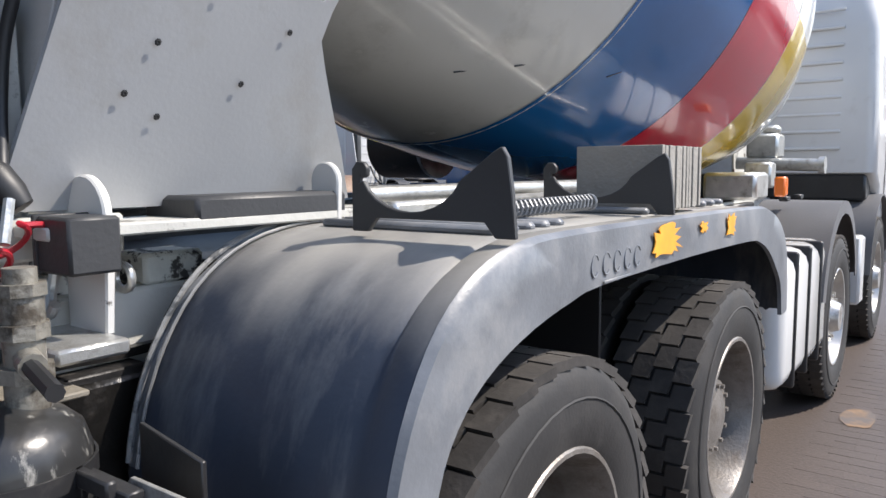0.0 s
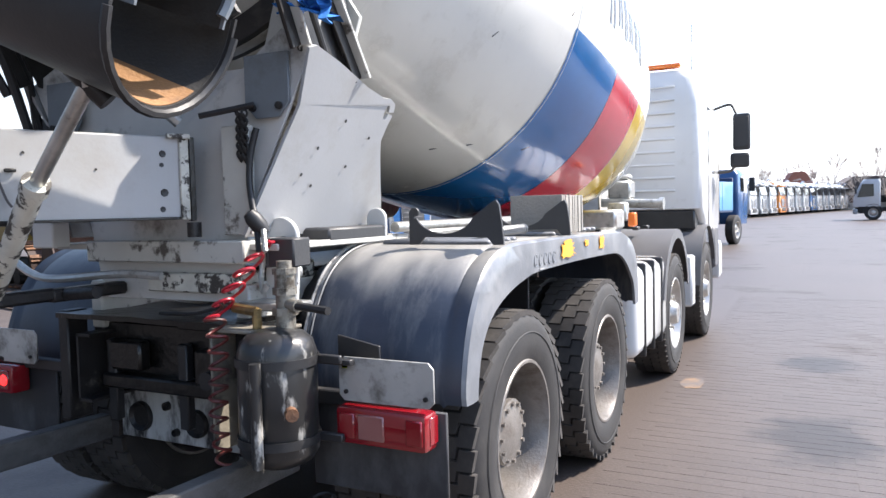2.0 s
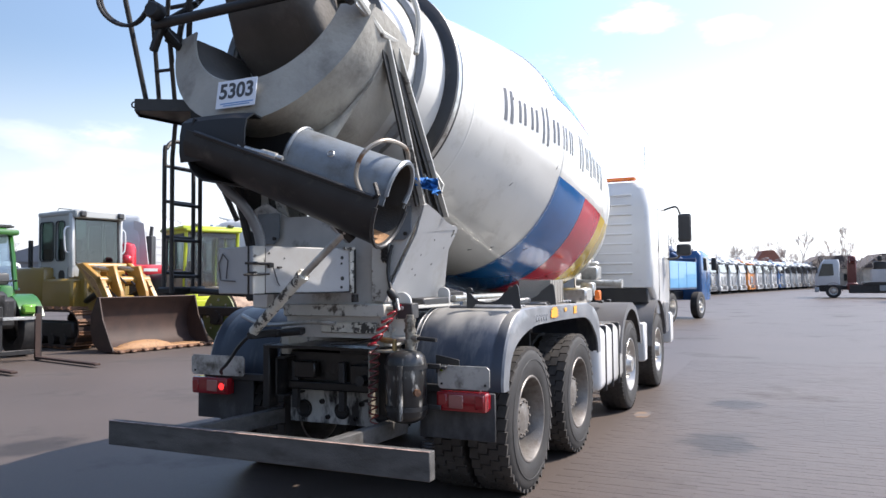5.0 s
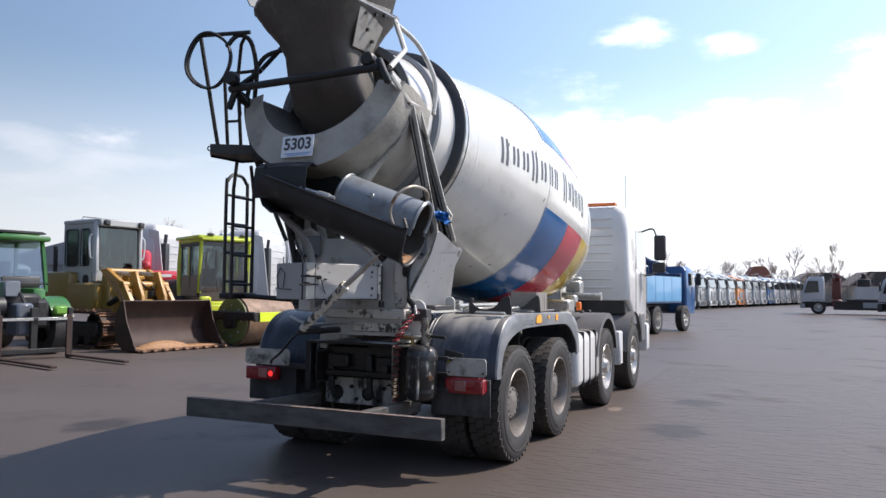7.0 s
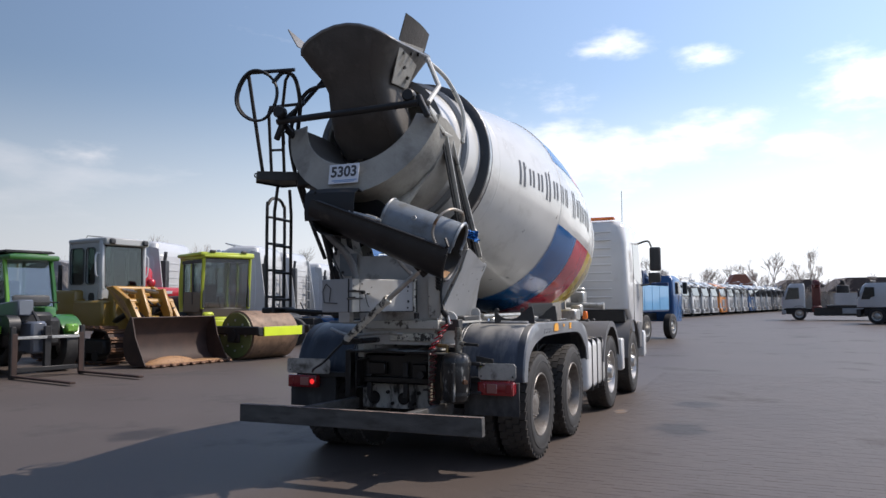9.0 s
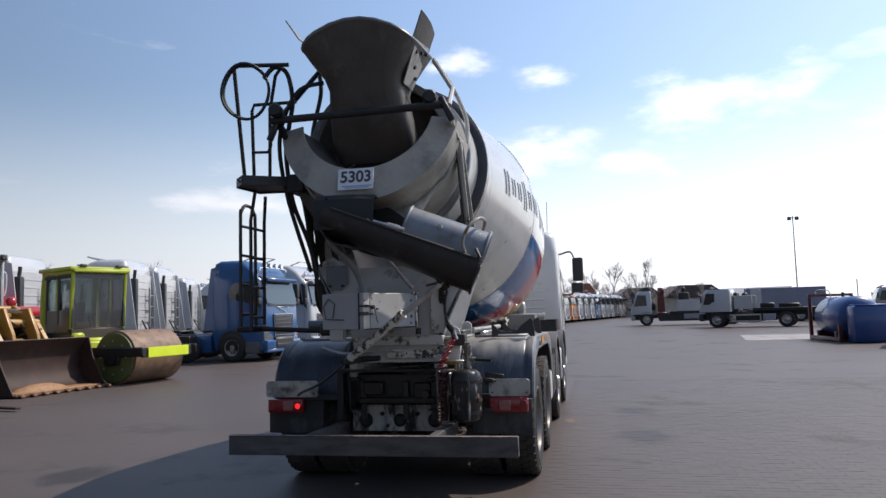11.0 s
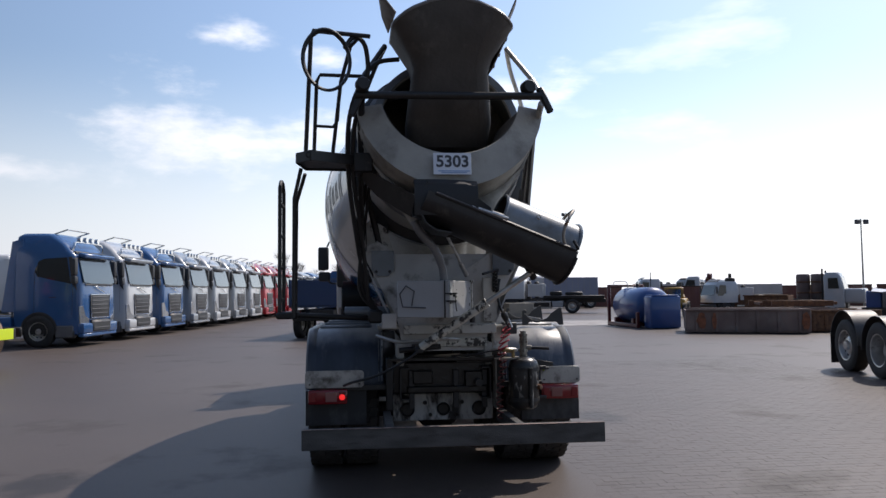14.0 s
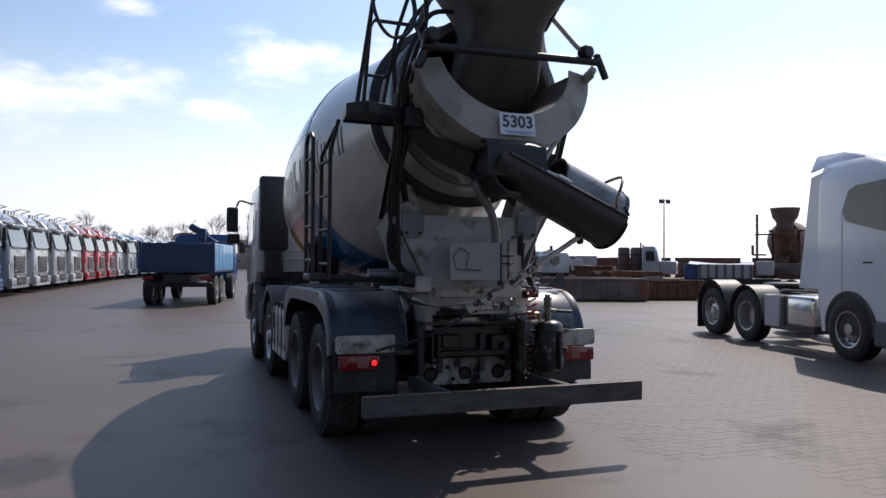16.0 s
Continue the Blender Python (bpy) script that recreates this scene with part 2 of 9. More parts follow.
def glow(name, base, strength):
    mat = bpy.data.materials.new(name)
    mat.use_nodes = True
    b = mat.node_tree.nodes["Principled BSDF"]
    b.inputs["Base Color"].default_value = (*base, 1)
    b.inputs["Roughness"].default_value = 0.15
    b.inputs["Emission Color"].default_value = (*base, 1)
    b.inputs["Emission Strength"].default_value = strength
    return mat


def glass(name, tint, rough=0.03):
    """Dark vehicle glazing: a glossy pane that lets little through."""
    mat = bpy.data.materials.new(name)
    mat.use_nodes = True
    b = mat.node_tree.nodes["Principled BSDF"]
    b.inputs["Base Color"].default_value = (*tint, 1)
    b.inputs["Roughness"].default_value = rough
    b.inputs["Coat Weight"].default_value = 0.6
    b.inputs["Transmission Weight"].default_value = 0.35
    return mat


M = {}
M["drum"] = material("drum paint", (0.575, 0.57, 0.54), 0.3, var=0.08, scale=1.6, dirt=(0.36, 0.345, 0.31), dirt_at=(0.53, 0.85), dirt_scale=3.5, bump=0.05, bump_scale=9, coat=0.35)
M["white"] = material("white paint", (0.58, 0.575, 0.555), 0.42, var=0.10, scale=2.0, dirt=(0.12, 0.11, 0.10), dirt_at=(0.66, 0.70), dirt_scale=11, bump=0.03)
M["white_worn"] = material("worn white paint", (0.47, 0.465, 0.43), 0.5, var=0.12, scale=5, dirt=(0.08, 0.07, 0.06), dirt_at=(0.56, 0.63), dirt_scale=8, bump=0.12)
M["gusset"] = material("dulled grey-white paint", (0.36, 0.365, 0.37), 0.5, var=0.07, scale=1.6, dirt=(0.31, 0.30, 0.28), dirt_at=(0.50, 0.74), dirt_scale=3, bump=0.04)
M["pedestal"] = material("greasy grey-white plate", (0.53, 0.525, 0.505), 0.55, var=0.15, scale=3, dirt=(0.12, 0.11, 0.09), dirt_at=(0.55, 0.70), dirt_scale=4, bump=0.1)
M["peeling"] = material("peeling white paint", (0.55, 0.54, 0.48), 0.55, var=0.2, scale=9, dirt=(0.05, 0.045, 0.04), dirt_at=(0.5, 0.55), dirt_scale=16, bump=0.4, bump_scale=40)
M["concrete_grey"] = material("concrete-stained white", (0.34, 0.325, 0.285), 0.7, var=0.25, scale=2.2, dirt=(0.17, 0.16, 0.14), dirt_at=(0.5, 0.72), dirt_scale=3, bump=0.4, bump_scale=30)
M["blue"] = material("blue paint", (0.006, 0.105, 0.30), 0.16, var=0.1, scale=2, bump=0.04, bump_scale=9, coat=0.5)
M["red"] = material("red paint", (0.50, 0.018, 0.04), 0.16, var=0.1, scale=2, bump=0.04, bump_scale=9, coat=0.5)
M["yellow"] = material("yellow paint", (0.62, 0.42, 0.03), 0.18, var=0.1, scale=2, bump=0.04, bump_scale=9, coat=0.5)
M["ink"] = material("dark grey lettering", (0.06, 0.06, 0.065), 0.4)
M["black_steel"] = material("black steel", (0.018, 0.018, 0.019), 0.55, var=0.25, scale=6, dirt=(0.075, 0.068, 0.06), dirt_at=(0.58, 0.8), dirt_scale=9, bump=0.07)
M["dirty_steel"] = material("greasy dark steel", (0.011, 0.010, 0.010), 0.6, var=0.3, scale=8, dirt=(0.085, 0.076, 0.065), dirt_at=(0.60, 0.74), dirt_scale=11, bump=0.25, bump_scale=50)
M["tank"] = material("chipped glossy black paint", (0.022, 0.022, 0.022), 0.42, var=0.2, scale=6, dirt=(0.36, 0.35, 0.32), dirt_at=(0.565, 0.66), dirt_scale=10, bump=0.12, bump_scale=30, stretch=(1.6, 1.6, 0.55), coat=0.08)
M["board"] = material("scratched stained metal", (0.40, 0.40, 0.385), 0.4, metal=0.3, var=0.15, scale=5, dirt=(0.10, 0.09, 0.075), dirt_at=(0.46, 0.64), dirt_scale=7, bump=0.12, bump_scale=40)
M["grey_steel"] = material("grey painted steel", (0.20, 0.21, 0.22), 0.5, metal=0.2, var=0.15, scale=5, dirt=(0.10, 0.09, 0.08), dirt_at=(0.55, 0.75), bump=0.2)
M["chute_grey"] = material("blue-grey chute paint", (0.185, 0.21, 0.235), 0.45, metal=0.15, var=0.15, scale=4, dirt=(0.10, 0.10, 0.095), dirt_at=(0.5, 0.75), dirt_scale=4, bump=0.08)
M["bumper"] = material("scratched steel", (0.080, 0.078, 0.075), 0.7, spec=0.2, metal=0.0, var=0.25, scale=7, dirt=(0.05, 0.044, 0.04), dirt_at=(0.52, 0.72), dirt_scale=6, bump=0.4, stretch=(0.6, 1, 2))
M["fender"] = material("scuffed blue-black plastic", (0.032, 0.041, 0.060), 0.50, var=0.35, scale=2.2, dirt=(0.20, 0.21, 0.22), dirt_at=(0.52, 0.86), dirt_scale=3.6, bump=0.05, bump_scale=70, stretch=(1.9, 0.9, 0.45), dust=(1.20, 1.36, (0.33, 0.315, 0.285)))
M["fender_lip"] = material("weathered grey plastic", (0.14, 0.15, 0.165), 0.45, var=0.25, scale=5, dirt=(0.27, 0.27, 0.27), dirt_at=(0.48, 0.8), dirt_scale=6, bump=0.08)
M["bead"] = material("rubbed whitish plastic", (0.22, 0.22, 0.215), 0.5, var=0.3, scale=9, dirt=(0.05, 0.055, 0.06), dirt_at=(0.52, 0.6), dirt_scale=14)
M["tread"] = material("dusty brown-black tread", (0.040, 0.036, 0.033), 0.85, var=0.3, scale=5, dirt=(0.085, 0.076, 0.068), dirt_at=(0.5, 0.8), dirt_scale=8, bump=0.15, bump_scale=60)
M["rubber"] = material("tyre rubber", (0.018, 0.017, 0.017), 0.8, var=0.25, scale=5, dirt=(0.052, 0.048, 0.044), dirt_at=(0.48, 0.82), dirt_scale=6, bump=0.08, bump_scale=90)
M["hose"] = material("black hose", (0.015, 0.015, 0.016), 0.5, var=0.1)
M["rim"] = material("silver wheel paint", (0.50, 0.49, 0.47), 0.38, metal=0.65, var=0.15, scale=8, dirt=(0.13, 0.10, 0.08), dirt_at=(0.55, 0.75), dirt_scale=9, bump=0.2)
M["rim_dirty"] = material("dusty grey wheel paint", (0.19, 0.175, 0.16), 0.5, metal=0.35, var=0.2, scale=8, dirt=(0.09, 0.07, 0.055), dirt_at=(0.50, 0.72), dirt_scale=7, bump=0.2)
M["chrome"] = material("polished metal", (0.72, 0.72, 0.72), 0.16, metal=1.0, var=0.06)
M["galv"] = material("galvanised steel", (0.50, 0.50, 0.48), 0.42, metal=0.7, var=0.2, scale=14, dirt=(0.16, 0.14, 0.11), dirt_at=(0.55, 0.75), dirt_scale=12, bump=0.2)
M["rust"] = material("rusty steel", (0.16, 0.075, 0.035), 0.8, var=0.35, scale=6, dirt=(0.07, 0.04, 0.03), dirt_at=(0.45, 0.7), dirt_scale=9, bump=0.5, bump_scale=45)
M["rust_pink"] = material("rubbed primer and rust", (0.30, 0.21, 0.18), 0.7, var=0.3, scale=12, dirt=(0.12, 0.08, 0.07), dirt_at=(0.48, 0.62), dirt_scale=14)
M["rust_light"] = material("orange rust film", (0.30, 0.16, 0.07), 0.75, var=0.3, scale=6, dirt=(0.10, 0.06, 0.04), dirt_at=(0.5, 0.7), dirt_scale=6, bump=0.3)
M["red_hose"] = material("red coiled hose", (0.36, 0.012, 0.024), 0.35, var=0.15)
M["lamp_red"] = material("red lamp lens", (0.20, 0.005, 0.010), 0.15, var=0.05, coat=0.6)
M["lamp_lit"] = glow("lit red lamp", (1.0, 0.03, 0.03), 1.0)
M["grease"] = material("caked black grease", (0.007, 0.0065, 0.006), 0.42, var=0.4, scale=7, dirt=(0.035, 0.03, 0.026), dirt_at=(0.60, 0.78), dirt_scale=9, bump=0.5, bump_scale=26)
M["flap"] = material("grime-smeared rubber", (0.022, 0.022, 0.024), 0.7, var=0.3, scale=4, dirt=(0.10, 0.10, 0.10), dirt_at=(0.52, 0.78), dirt_scale=4, bump=0.1, stretch=(1, 1, 0.5))
M["hopper_sunlit"] = material("sunlit grimy sheet", (0.33, 0.32, 0.29), 0.6, var=0.2, scale=5, dirt=(0.12, 0.11, 0.09), dirt_at=(0.5, 0.7), bump=0.2)
M["red_hose_low"] = material("dark brown-red hose", (0.11, 0.018, 0.016), 0.55, var=0.25, scale=9, dirt=(0.05, 0.03, 0.025), dirt_at=(0.5, 0.7), dirt_scale=12)
M["lamp_clear"] = material("clear lamp lens", (0.26, 0.10, 0.09), 0.18, coat=0.5)
M["sticker"] = material("orange film", (0.80, 0.36, 0.03), 0.4, var=0.12, scale=20)
M["block"] = material("grey stacked board", (0.27, 0.255, 0.23), 0.85, var=0.1, scale=5, bump=0.5, bump_scale=60)
M["blue_rag"] = material("blue cloth", (0.02, 0.16, 0.48), 0.8, var=0.2, scale=25, bump=0.4)
M["handle"] = material("rust-spotted pale tube", (0.30, 0.27, 0.23), 0.5, metal=0.3, var=0.15, scale=8, dirt=(0.17, 0.085, 0.04), dirt_at=(0.50, 0.62), dirt_scale=9, bump=0.2)
M["tan_steel"] = material("dirt-coated tan steel", (0.20, 0.18, 0.145), 0.65, var=0.25, scale=6, dirt=(0.05, 0.043, 0.036), dirt_at=(0.50, 0.66), dirt_scale=8, bump=0.2)
M["fitting"] = material("grimy pipe fitting", (0.26, 0.245, 0.21), 0.5, metal=0.5, var=0.3, scale=18, dirt=(0.07, 0.058, 0.045), dirt_at=(0.48, 0.62), dirt_scale=16, bump=0.25)
M["end_plate"] = material("grimy end plate", (0.40, 0.40, 0.38), 0.55, var=0.25, scale=6, dirt=(0.018, 0.016, 0.015), dirt_at=(0.47, 0.60), dirt_scale=5, bump=0.25, stretch=(1.5, 1, 0.55))
M["plastic"] = material("dark plastic", (0.035, 0.036, 0.038), 0.5, var=0.15, bump=0.1)
M["grey_plastic"] = material("grey plastic", (0.10, 0.10, 0.105), 0.55, var=0.12, bump=0.1)
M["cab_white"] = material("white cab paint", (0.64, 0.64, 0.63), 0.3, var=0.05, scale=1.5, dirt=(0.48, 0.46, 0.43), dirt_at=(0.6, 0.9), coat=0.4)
M["glass"] = glass("tinted glass", (0.025, 0.03, 0.035))
M["screen"] = glass("windscreen glass", (0.05, 0.075, 0.085))
M["pane"] = bpy.data.materials.new("clear cab glass")
M["pane"].use_nodes = True
gn, gl = M["pane"].node_tree.nodes, M["pane"].node_tree.links
gn.clear()
g_out, g_mix, g_clear, g_gloss = gn.new("ShaderNodeOutputMaterial"), gn.new("ShaderNodeMixShader"), gn.new("ShaderNodeBsdfTransparent"), gn.new("ShaderNodeBsdfGlossy")
g_clear.inputs["Color"].default_value = (0.66, 0.72, 0.72, 1)
g_gloss.inputs["Color"].default_value, g_gloss.inputs["Roughness"].default_value = (0.9, 0.92, 0.92, 1), 0.06
g_mix.inputs["Fac"].default_value = 0.14
gl.new(g_clear.outputs["BSDF"], g_mix.inputs[1])
gl.new(g_gloss.outputs["BSDF"], g_mix.inputs[2])
gl.new(g_mix.outputs["Shader"], g_out.inputs["Surface"])
M["sign"] = material("white sign face", (0.72, 0.75, 0.80), 0.45, var=0.04)
M["sign_blue"] = material("blue print", (0.15, 0.30, 0.55), 0.5)
M["brass"] = material("dirty brass", (0.30, 0.22, 0.10), 0.45, metal=0.8, var=0.3, scale=20, dirt=(0.10, 0.08, 0.06), dirt_at=(0.5, 0.7), dirt_scale=18)
M["orange_lens"] = material("orange beacon", (0.85, 0.20, 0.03), 0.2, coat=0.5)
M["bright"] = material("high-visibility yellow", (0.62, 0.75, 0.02), 0.45, var=0.05)
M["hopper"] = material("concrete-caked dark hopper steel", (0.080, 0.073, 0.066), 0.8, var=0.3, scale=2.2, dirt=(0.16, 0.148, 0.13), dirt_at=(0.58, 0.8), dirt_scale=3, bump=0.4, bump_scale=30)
M["hopper_plate"] = material("grimy grey sheet", (0.17, 0.165, 0.155), 0.6, var=0.2, scale=5, dirt=(0.07, 0.06, 0.05), dirt_at=(0.5, 0.7), bump=0.2)
M["bucket_dark"] = material("dark worn bucket steel", (0.034, 0.016, 0.011), 0.8, var=0.3, scale=4, dirt=(0.07, 0.04, 0.025), dirt_at=(0.6, 0.8), dirt_scale=5, bump=0.3)
# the shade inside the chutes, put into a dark colour with cement stains
M["shaded_inside"] = material("shade-dark cement-stained steel", (0.030, 0.030, 0.029), 0.8, var=0.3, scale=5, dirt=(0.07, 0.062, 0.055), dirt_at=(0.55, 0.8), bump=0.2)
M["drum_rust"] = material("brown rolled steel", (0.19, 0.115, 0.07), 0.7, var=0.25, scale=4, dirt=(0.08, 0.05, 0.035), dirt_at=(0.5, 0.75), dirt_scale=6, bump=0.15)
# ---- ground ----
def paving_material():
    mat = material("grey paving", (0.080, 0.063, 0.054), 0.62, spec=0.34, var=0.10, scale=0.35, dirt=(0.058, 0.051, 0.048), dirt_at=(0.56, 0.72), dirt_scale=0.5, bump=0.25, bump_scale=55, speck=0.12)
    n, l = mat.node_tree.nodes, mat.node_tree.links
    b = n["Principled BSDF"]
    tc = n.new("ShaderNodeTexCoord")
    mp = n.new("ShaderNodeMapping")
    br = n.new("ShaderNodeTexBrick")
    br.inputs["Scale"].default_value = 1.0
    br.inputs["Brick Width"].default_value, br.inputs["Row Height"].default_value, br.inputs["Mortar Size"].default_value = 0.21, 0.105, 0.004
    br.inputs["Color1"].default_value, br.inputs["Color2"].default_value, br.inputs["Mortar"].default_value = (1.05, 1.04, 1.03, 1), (0.88, 0.88, 0.88, 1), (0.60, 0.58, 0.55, 1)
    l.new(tc.outputs["Object"], mp.inputs["Vector"])
    l.new(mp.outputs["Vector"], br.inputs["Vector"])
    old = b.inputs["Base Color"].links[0].from_socket
    mu = n.new("ShaderNodeMixRGB")
    mu.blend_type, mu.inputs["Fac"].default_value = "MULTIPLY", 0.14
    l.new(old, mu.inputs["Color1"])
    l.new(br.outputs["Color"], mu.inputs["Color2"])
    l.new(mu.outputs["Color"], b.inputs["Base Color"])
    return mat


OIL = ((2.35, 3.05, 0.40, 0.60), (2.34, 5.40, 0.35, 0.45), (-3.58, 0.45, 0.38, 0.52))


def oil_stains(mat):
    """Ragged old oil stains soaked into the paving: centre x, y and half sizes."""
    n, l = mat.node_tree.nodes, mat.node_tree.links
    b = n["Principled BSDF"]
    place = n.new("ShaderNodeNewGeometry")
    rag = n.new("ShaderNodeTexNoise")
    rag.inputs["Scale"].default_value, rag.inputs["Detail"].default_value, rag.inputs["Roughness"].default_value = 3.5, 6.0, 0.65
    l.new(place.outputs["Position"], rag.inputs["Vector"])
    colour = b.inputs["Base Color"].links[0].from_socket
    for x, y, rx, ry in OIL:
        off = n.new("ShaderNodeVectorMath")
        off.operation, off.inputs[1].default_value = "SUBTRACT", (x, y, 0)
        fit = n.new("ShaderNodeVectorMath")
        fit.operation, fit.inputs[1].default_value = "MULTIPLY", (1 / rx, 1 / ry, 0)
        far_off = n.new("ShaderNodeVectorMath")
        far_off.operation = "LENGTH"
        edge = n.new("ShaderNodeMath")
        edge.operation, edge.inputs[1].default_value = "MULTIPLY_ADD", 1.8
        fade = n.new("ShaderNodeMapRange")
        fade.interpolation_type = "SMOOTHSTEP"
        fade.inputs["From Min"].default_value, fade.inputs["From Max"].default_value = 1.35, 2.0
        fade.inputs["To Min"].default_value, fade.inputs["To Max"].default_value = 0.45, 1.0
        mix = n.new("ShaderNodeMixRGB")
        mix.blend_type, mix.inputs["Fac"].default_value = "MULTIPLY", 1.0
        l.new(place.outputs["Position"], off.inputs[0])
        l.new(off.outputs["Vector"], fit.inputs[0])
        l.new(fit.outputs["Vector"], far_off.inputs[0])
        l.new(rag.outputs["Fac"], edge.inputs[0])
        l.new(far_off.outputs["Value"], edge.inputs[2])
        l.new(edge.outputs["Value"], fade.inputs["Value"])
        l.new(colour, mix.inputs["Color1"])
        l.new(fade.outputs["Result"], mix.inputs["Color2"])
        colour = mix.outputs["Color"]
    l.new(colour, b.inputs["Base Color"])


M["paving"] = paving_material()
oil_stains(M["paving"])
M["spray"] = material("faded orange spray paint", (0.18, 0.11, 0.06), 0.8, var=0.3, scale=9, dirt=(0.104, 0.089, 0.083), dirt_at=(0.40, 0.58), dirt_scale=7)
b = B()
xs = [-3000, -300, -60, -20, 0, 20, 60, 300, 3000]
g = [[b.verts.new((x, y, 0)) for x in xs] for y in [-3000, -300, -40, 0, 40, 120, 400, 3000]]
for a, c in zip(g, g[1:]):
    for k in range(len(xs) - 1):
        b.faces.new((a[k], a[k + 1], c[k + 1], c[k]))
tagged(part("ground", b, M["paving"]), "grey block-paved yard", "ground", kind="structure")
M["slab"] = material("pale concrete strip", (0.27, 0.25, 0.235), 0.75, var=0.12, scale=1.5, dirt=(0.15, 0.135, 0.125), dirt_at=(0.5, 0.7), dirt_scale=1.2, bump=0.2)
b = B()
plate(b, [(8.1, 27.6, 0.004), (12.6, 27.9, 0.004), (12.9, 33.4, 0.004), (8.9, 33.6, 0.004)], (0, 0, 0.006))
tagged(part("concrete_strip", b, M["slab"]), "pale concrete strip let into the paving", "pavement", kind="structure")
# ---- the concrete mixer truck: centre line x = 0, rear lamps y = 0, ahead is +y ----
truck = thing("concrete_mixer_truck", "white four-axle concrete mixer truck with blue, red and yellow striped drum", "mixer truck")

# chassis
for sx in (-1, 1):
    b = B()
    box(b, (sx * 0.40, 4.05, 0.86), (0.012, 8.1, 0.28))
    for z in (0.725, 0.995):
        box(b, (sx * 0.365, 4.05, z), (0.08, 8.1, 0.012))
    part("frame_rail", b, M["dirty_steel"], truck)
    b = B()
    box(b, (sx * 0.40, 3.2, 1.11), (0.07, 6.2, 0.20), 0.008)
    part("subframe_rail", b, M["white_worn"], truck, "dirty white subframe rail")
for y in (0.45, 1.5, 2.9, 3.9, 5.3, 7.4):
    b = B()
    box(b, (0, y, 0.86), (0.78, 0.10, 0.2), 0.01)
    part("cross_member", b, M["dirty_steel"], truck)
for y in (0.87, 2.24, 4.62, 6.66):
    b = B()
    rod(b, (-0.95, y, 0.52), (0.95, y, 0.52), 0.075, seg=14)
    if y < 3:
        lathe(b, [(-0.2, 0.08), (-0.14, 0.19), (0, 0.23), (0.14, 0.19), (0.2, 0.08)], pose(0, y, 0.52, 90, 0, 0), 20)
    part("axle", b, M["dirty_steel"], truck)

# rear end: end plate with holes, dark upper box, under-run bar
b = B()
outline = [(-0.46, 0.50), (0.46, 0.50), (0.46, 0.74), (-0.46, 0.74)]
plate(b, [(x, 0.26, z) for x, z in outline], (0, 0.02, 0), 0.003)
part("end_plate", b, M["end_plate"], truck, "grimy white end plate with round holes")
for x, z, r in ((-0.33, 0.60, 0.055), (0.0, 0.60, 0.05), (0.33, 0.60, 0.055), (-0.17, 0.66, 0.016), (0.17, 0.66, 0.016), (-0.12, 0.55, 0.014), (0.12, 0.55, 0.014)):
    b = B()
    lathe(b, [(0, r * 0.8), (0.012, r), (0.020, r * 1.12), (0.012, r * 1.2), (0, r * 1.22)], pose(x, 0.249, z, 90, 0, 0), 18)
    rod(b, (x, 0.258, z), (x, 0.245, z), r * 0.85, seg=18)
    part("bolt_hole", b, M["dirty_steel"], truck)
b = B()
box(b, (0.02, 0.30, 0.90), (0.98, 0.34, 0.28), 0.012)
box(b, (0.02, 0.10, 0.80), (0.72, 0.08, 0.06), 0.01)
box(b, (-0.20, 0.09, 0.91), (0.18, 0.06, 0.12), 0.01)
box(b, (0.26, 0.09, 0.89), (0.16, 0.06, 0.14), 0.01)
part("rear_box", b, M["grease"], truck, "black greasy rear cross box")
b = B()
rod(b, (0.30, 0.08, 0.86), (0.30, 0.0, 0.86), 0.035, seg=14)
part("tow_pin", b, M["black_steel"], truck)
for x in (-0.50, -0.30, 0.10, 0.36):
    b = B()
    box(b, (x, 0.10, 0.80), (0.05, 0.04, 0.34), 0.005)
    part("tow_bracket", b, M["black_steel"], truck)
b = B()
box(b, (0.30, 0.19, 1.045), (0.40, 0.26, 0.02), 0.004)
part("rear_shelf", b, M["dirty_steel"], truck)
for x in (0.47, -0.50):
    b = B()
    box(b, (x, 0.06, 0.86), (0.06, 0.10, 0.46), 0.006)
    part("rear_post", b, M["dirty_steel"], truck)
b = B()
box(b, (0, -0.755, 0.54), (2.40, 0.012, 0.155), 0.004)
bar = part("underrun_bar", b, M["bumper"], truck, "scratched grey steel under-run bar")
b = B()
sheet(b, [[(x, -0.764 + d + 0.002 * noise.noise((x * 9, 0, d)), 0.6215 - 0.02 * d) for x in np.linspace(-1.196, 1.196, 60)] for d in (0.0, 0.012 , 0.024)], 0.002)
part("worn_edge", b, M["rust_pink"], bar, "rubbed rusty top edge")
for z in (0.614, 0.468):
    b = B()
    box(b, (0, -0.725, z), (2.40, 0.06, 0.012), 0.004)
    part("bar_flange", b, M["bumper"], bar)
for x in (1.194, -1.194):
    b = B()
    box(b, (x, -0.725, 0.54), (0.012, 0.06, 0.14), 0.003)
    part("bar_end", b, M["bumper"], bar)
for sx in (-1, 1):
    b = B()
    box(b, (sx * 0.52, -0.24, 0.555), (0.07, 0.92, 0.11), 0.006, (-1.5, 0, 0))
    part("bar_arm", b, M["bumper"], truck)

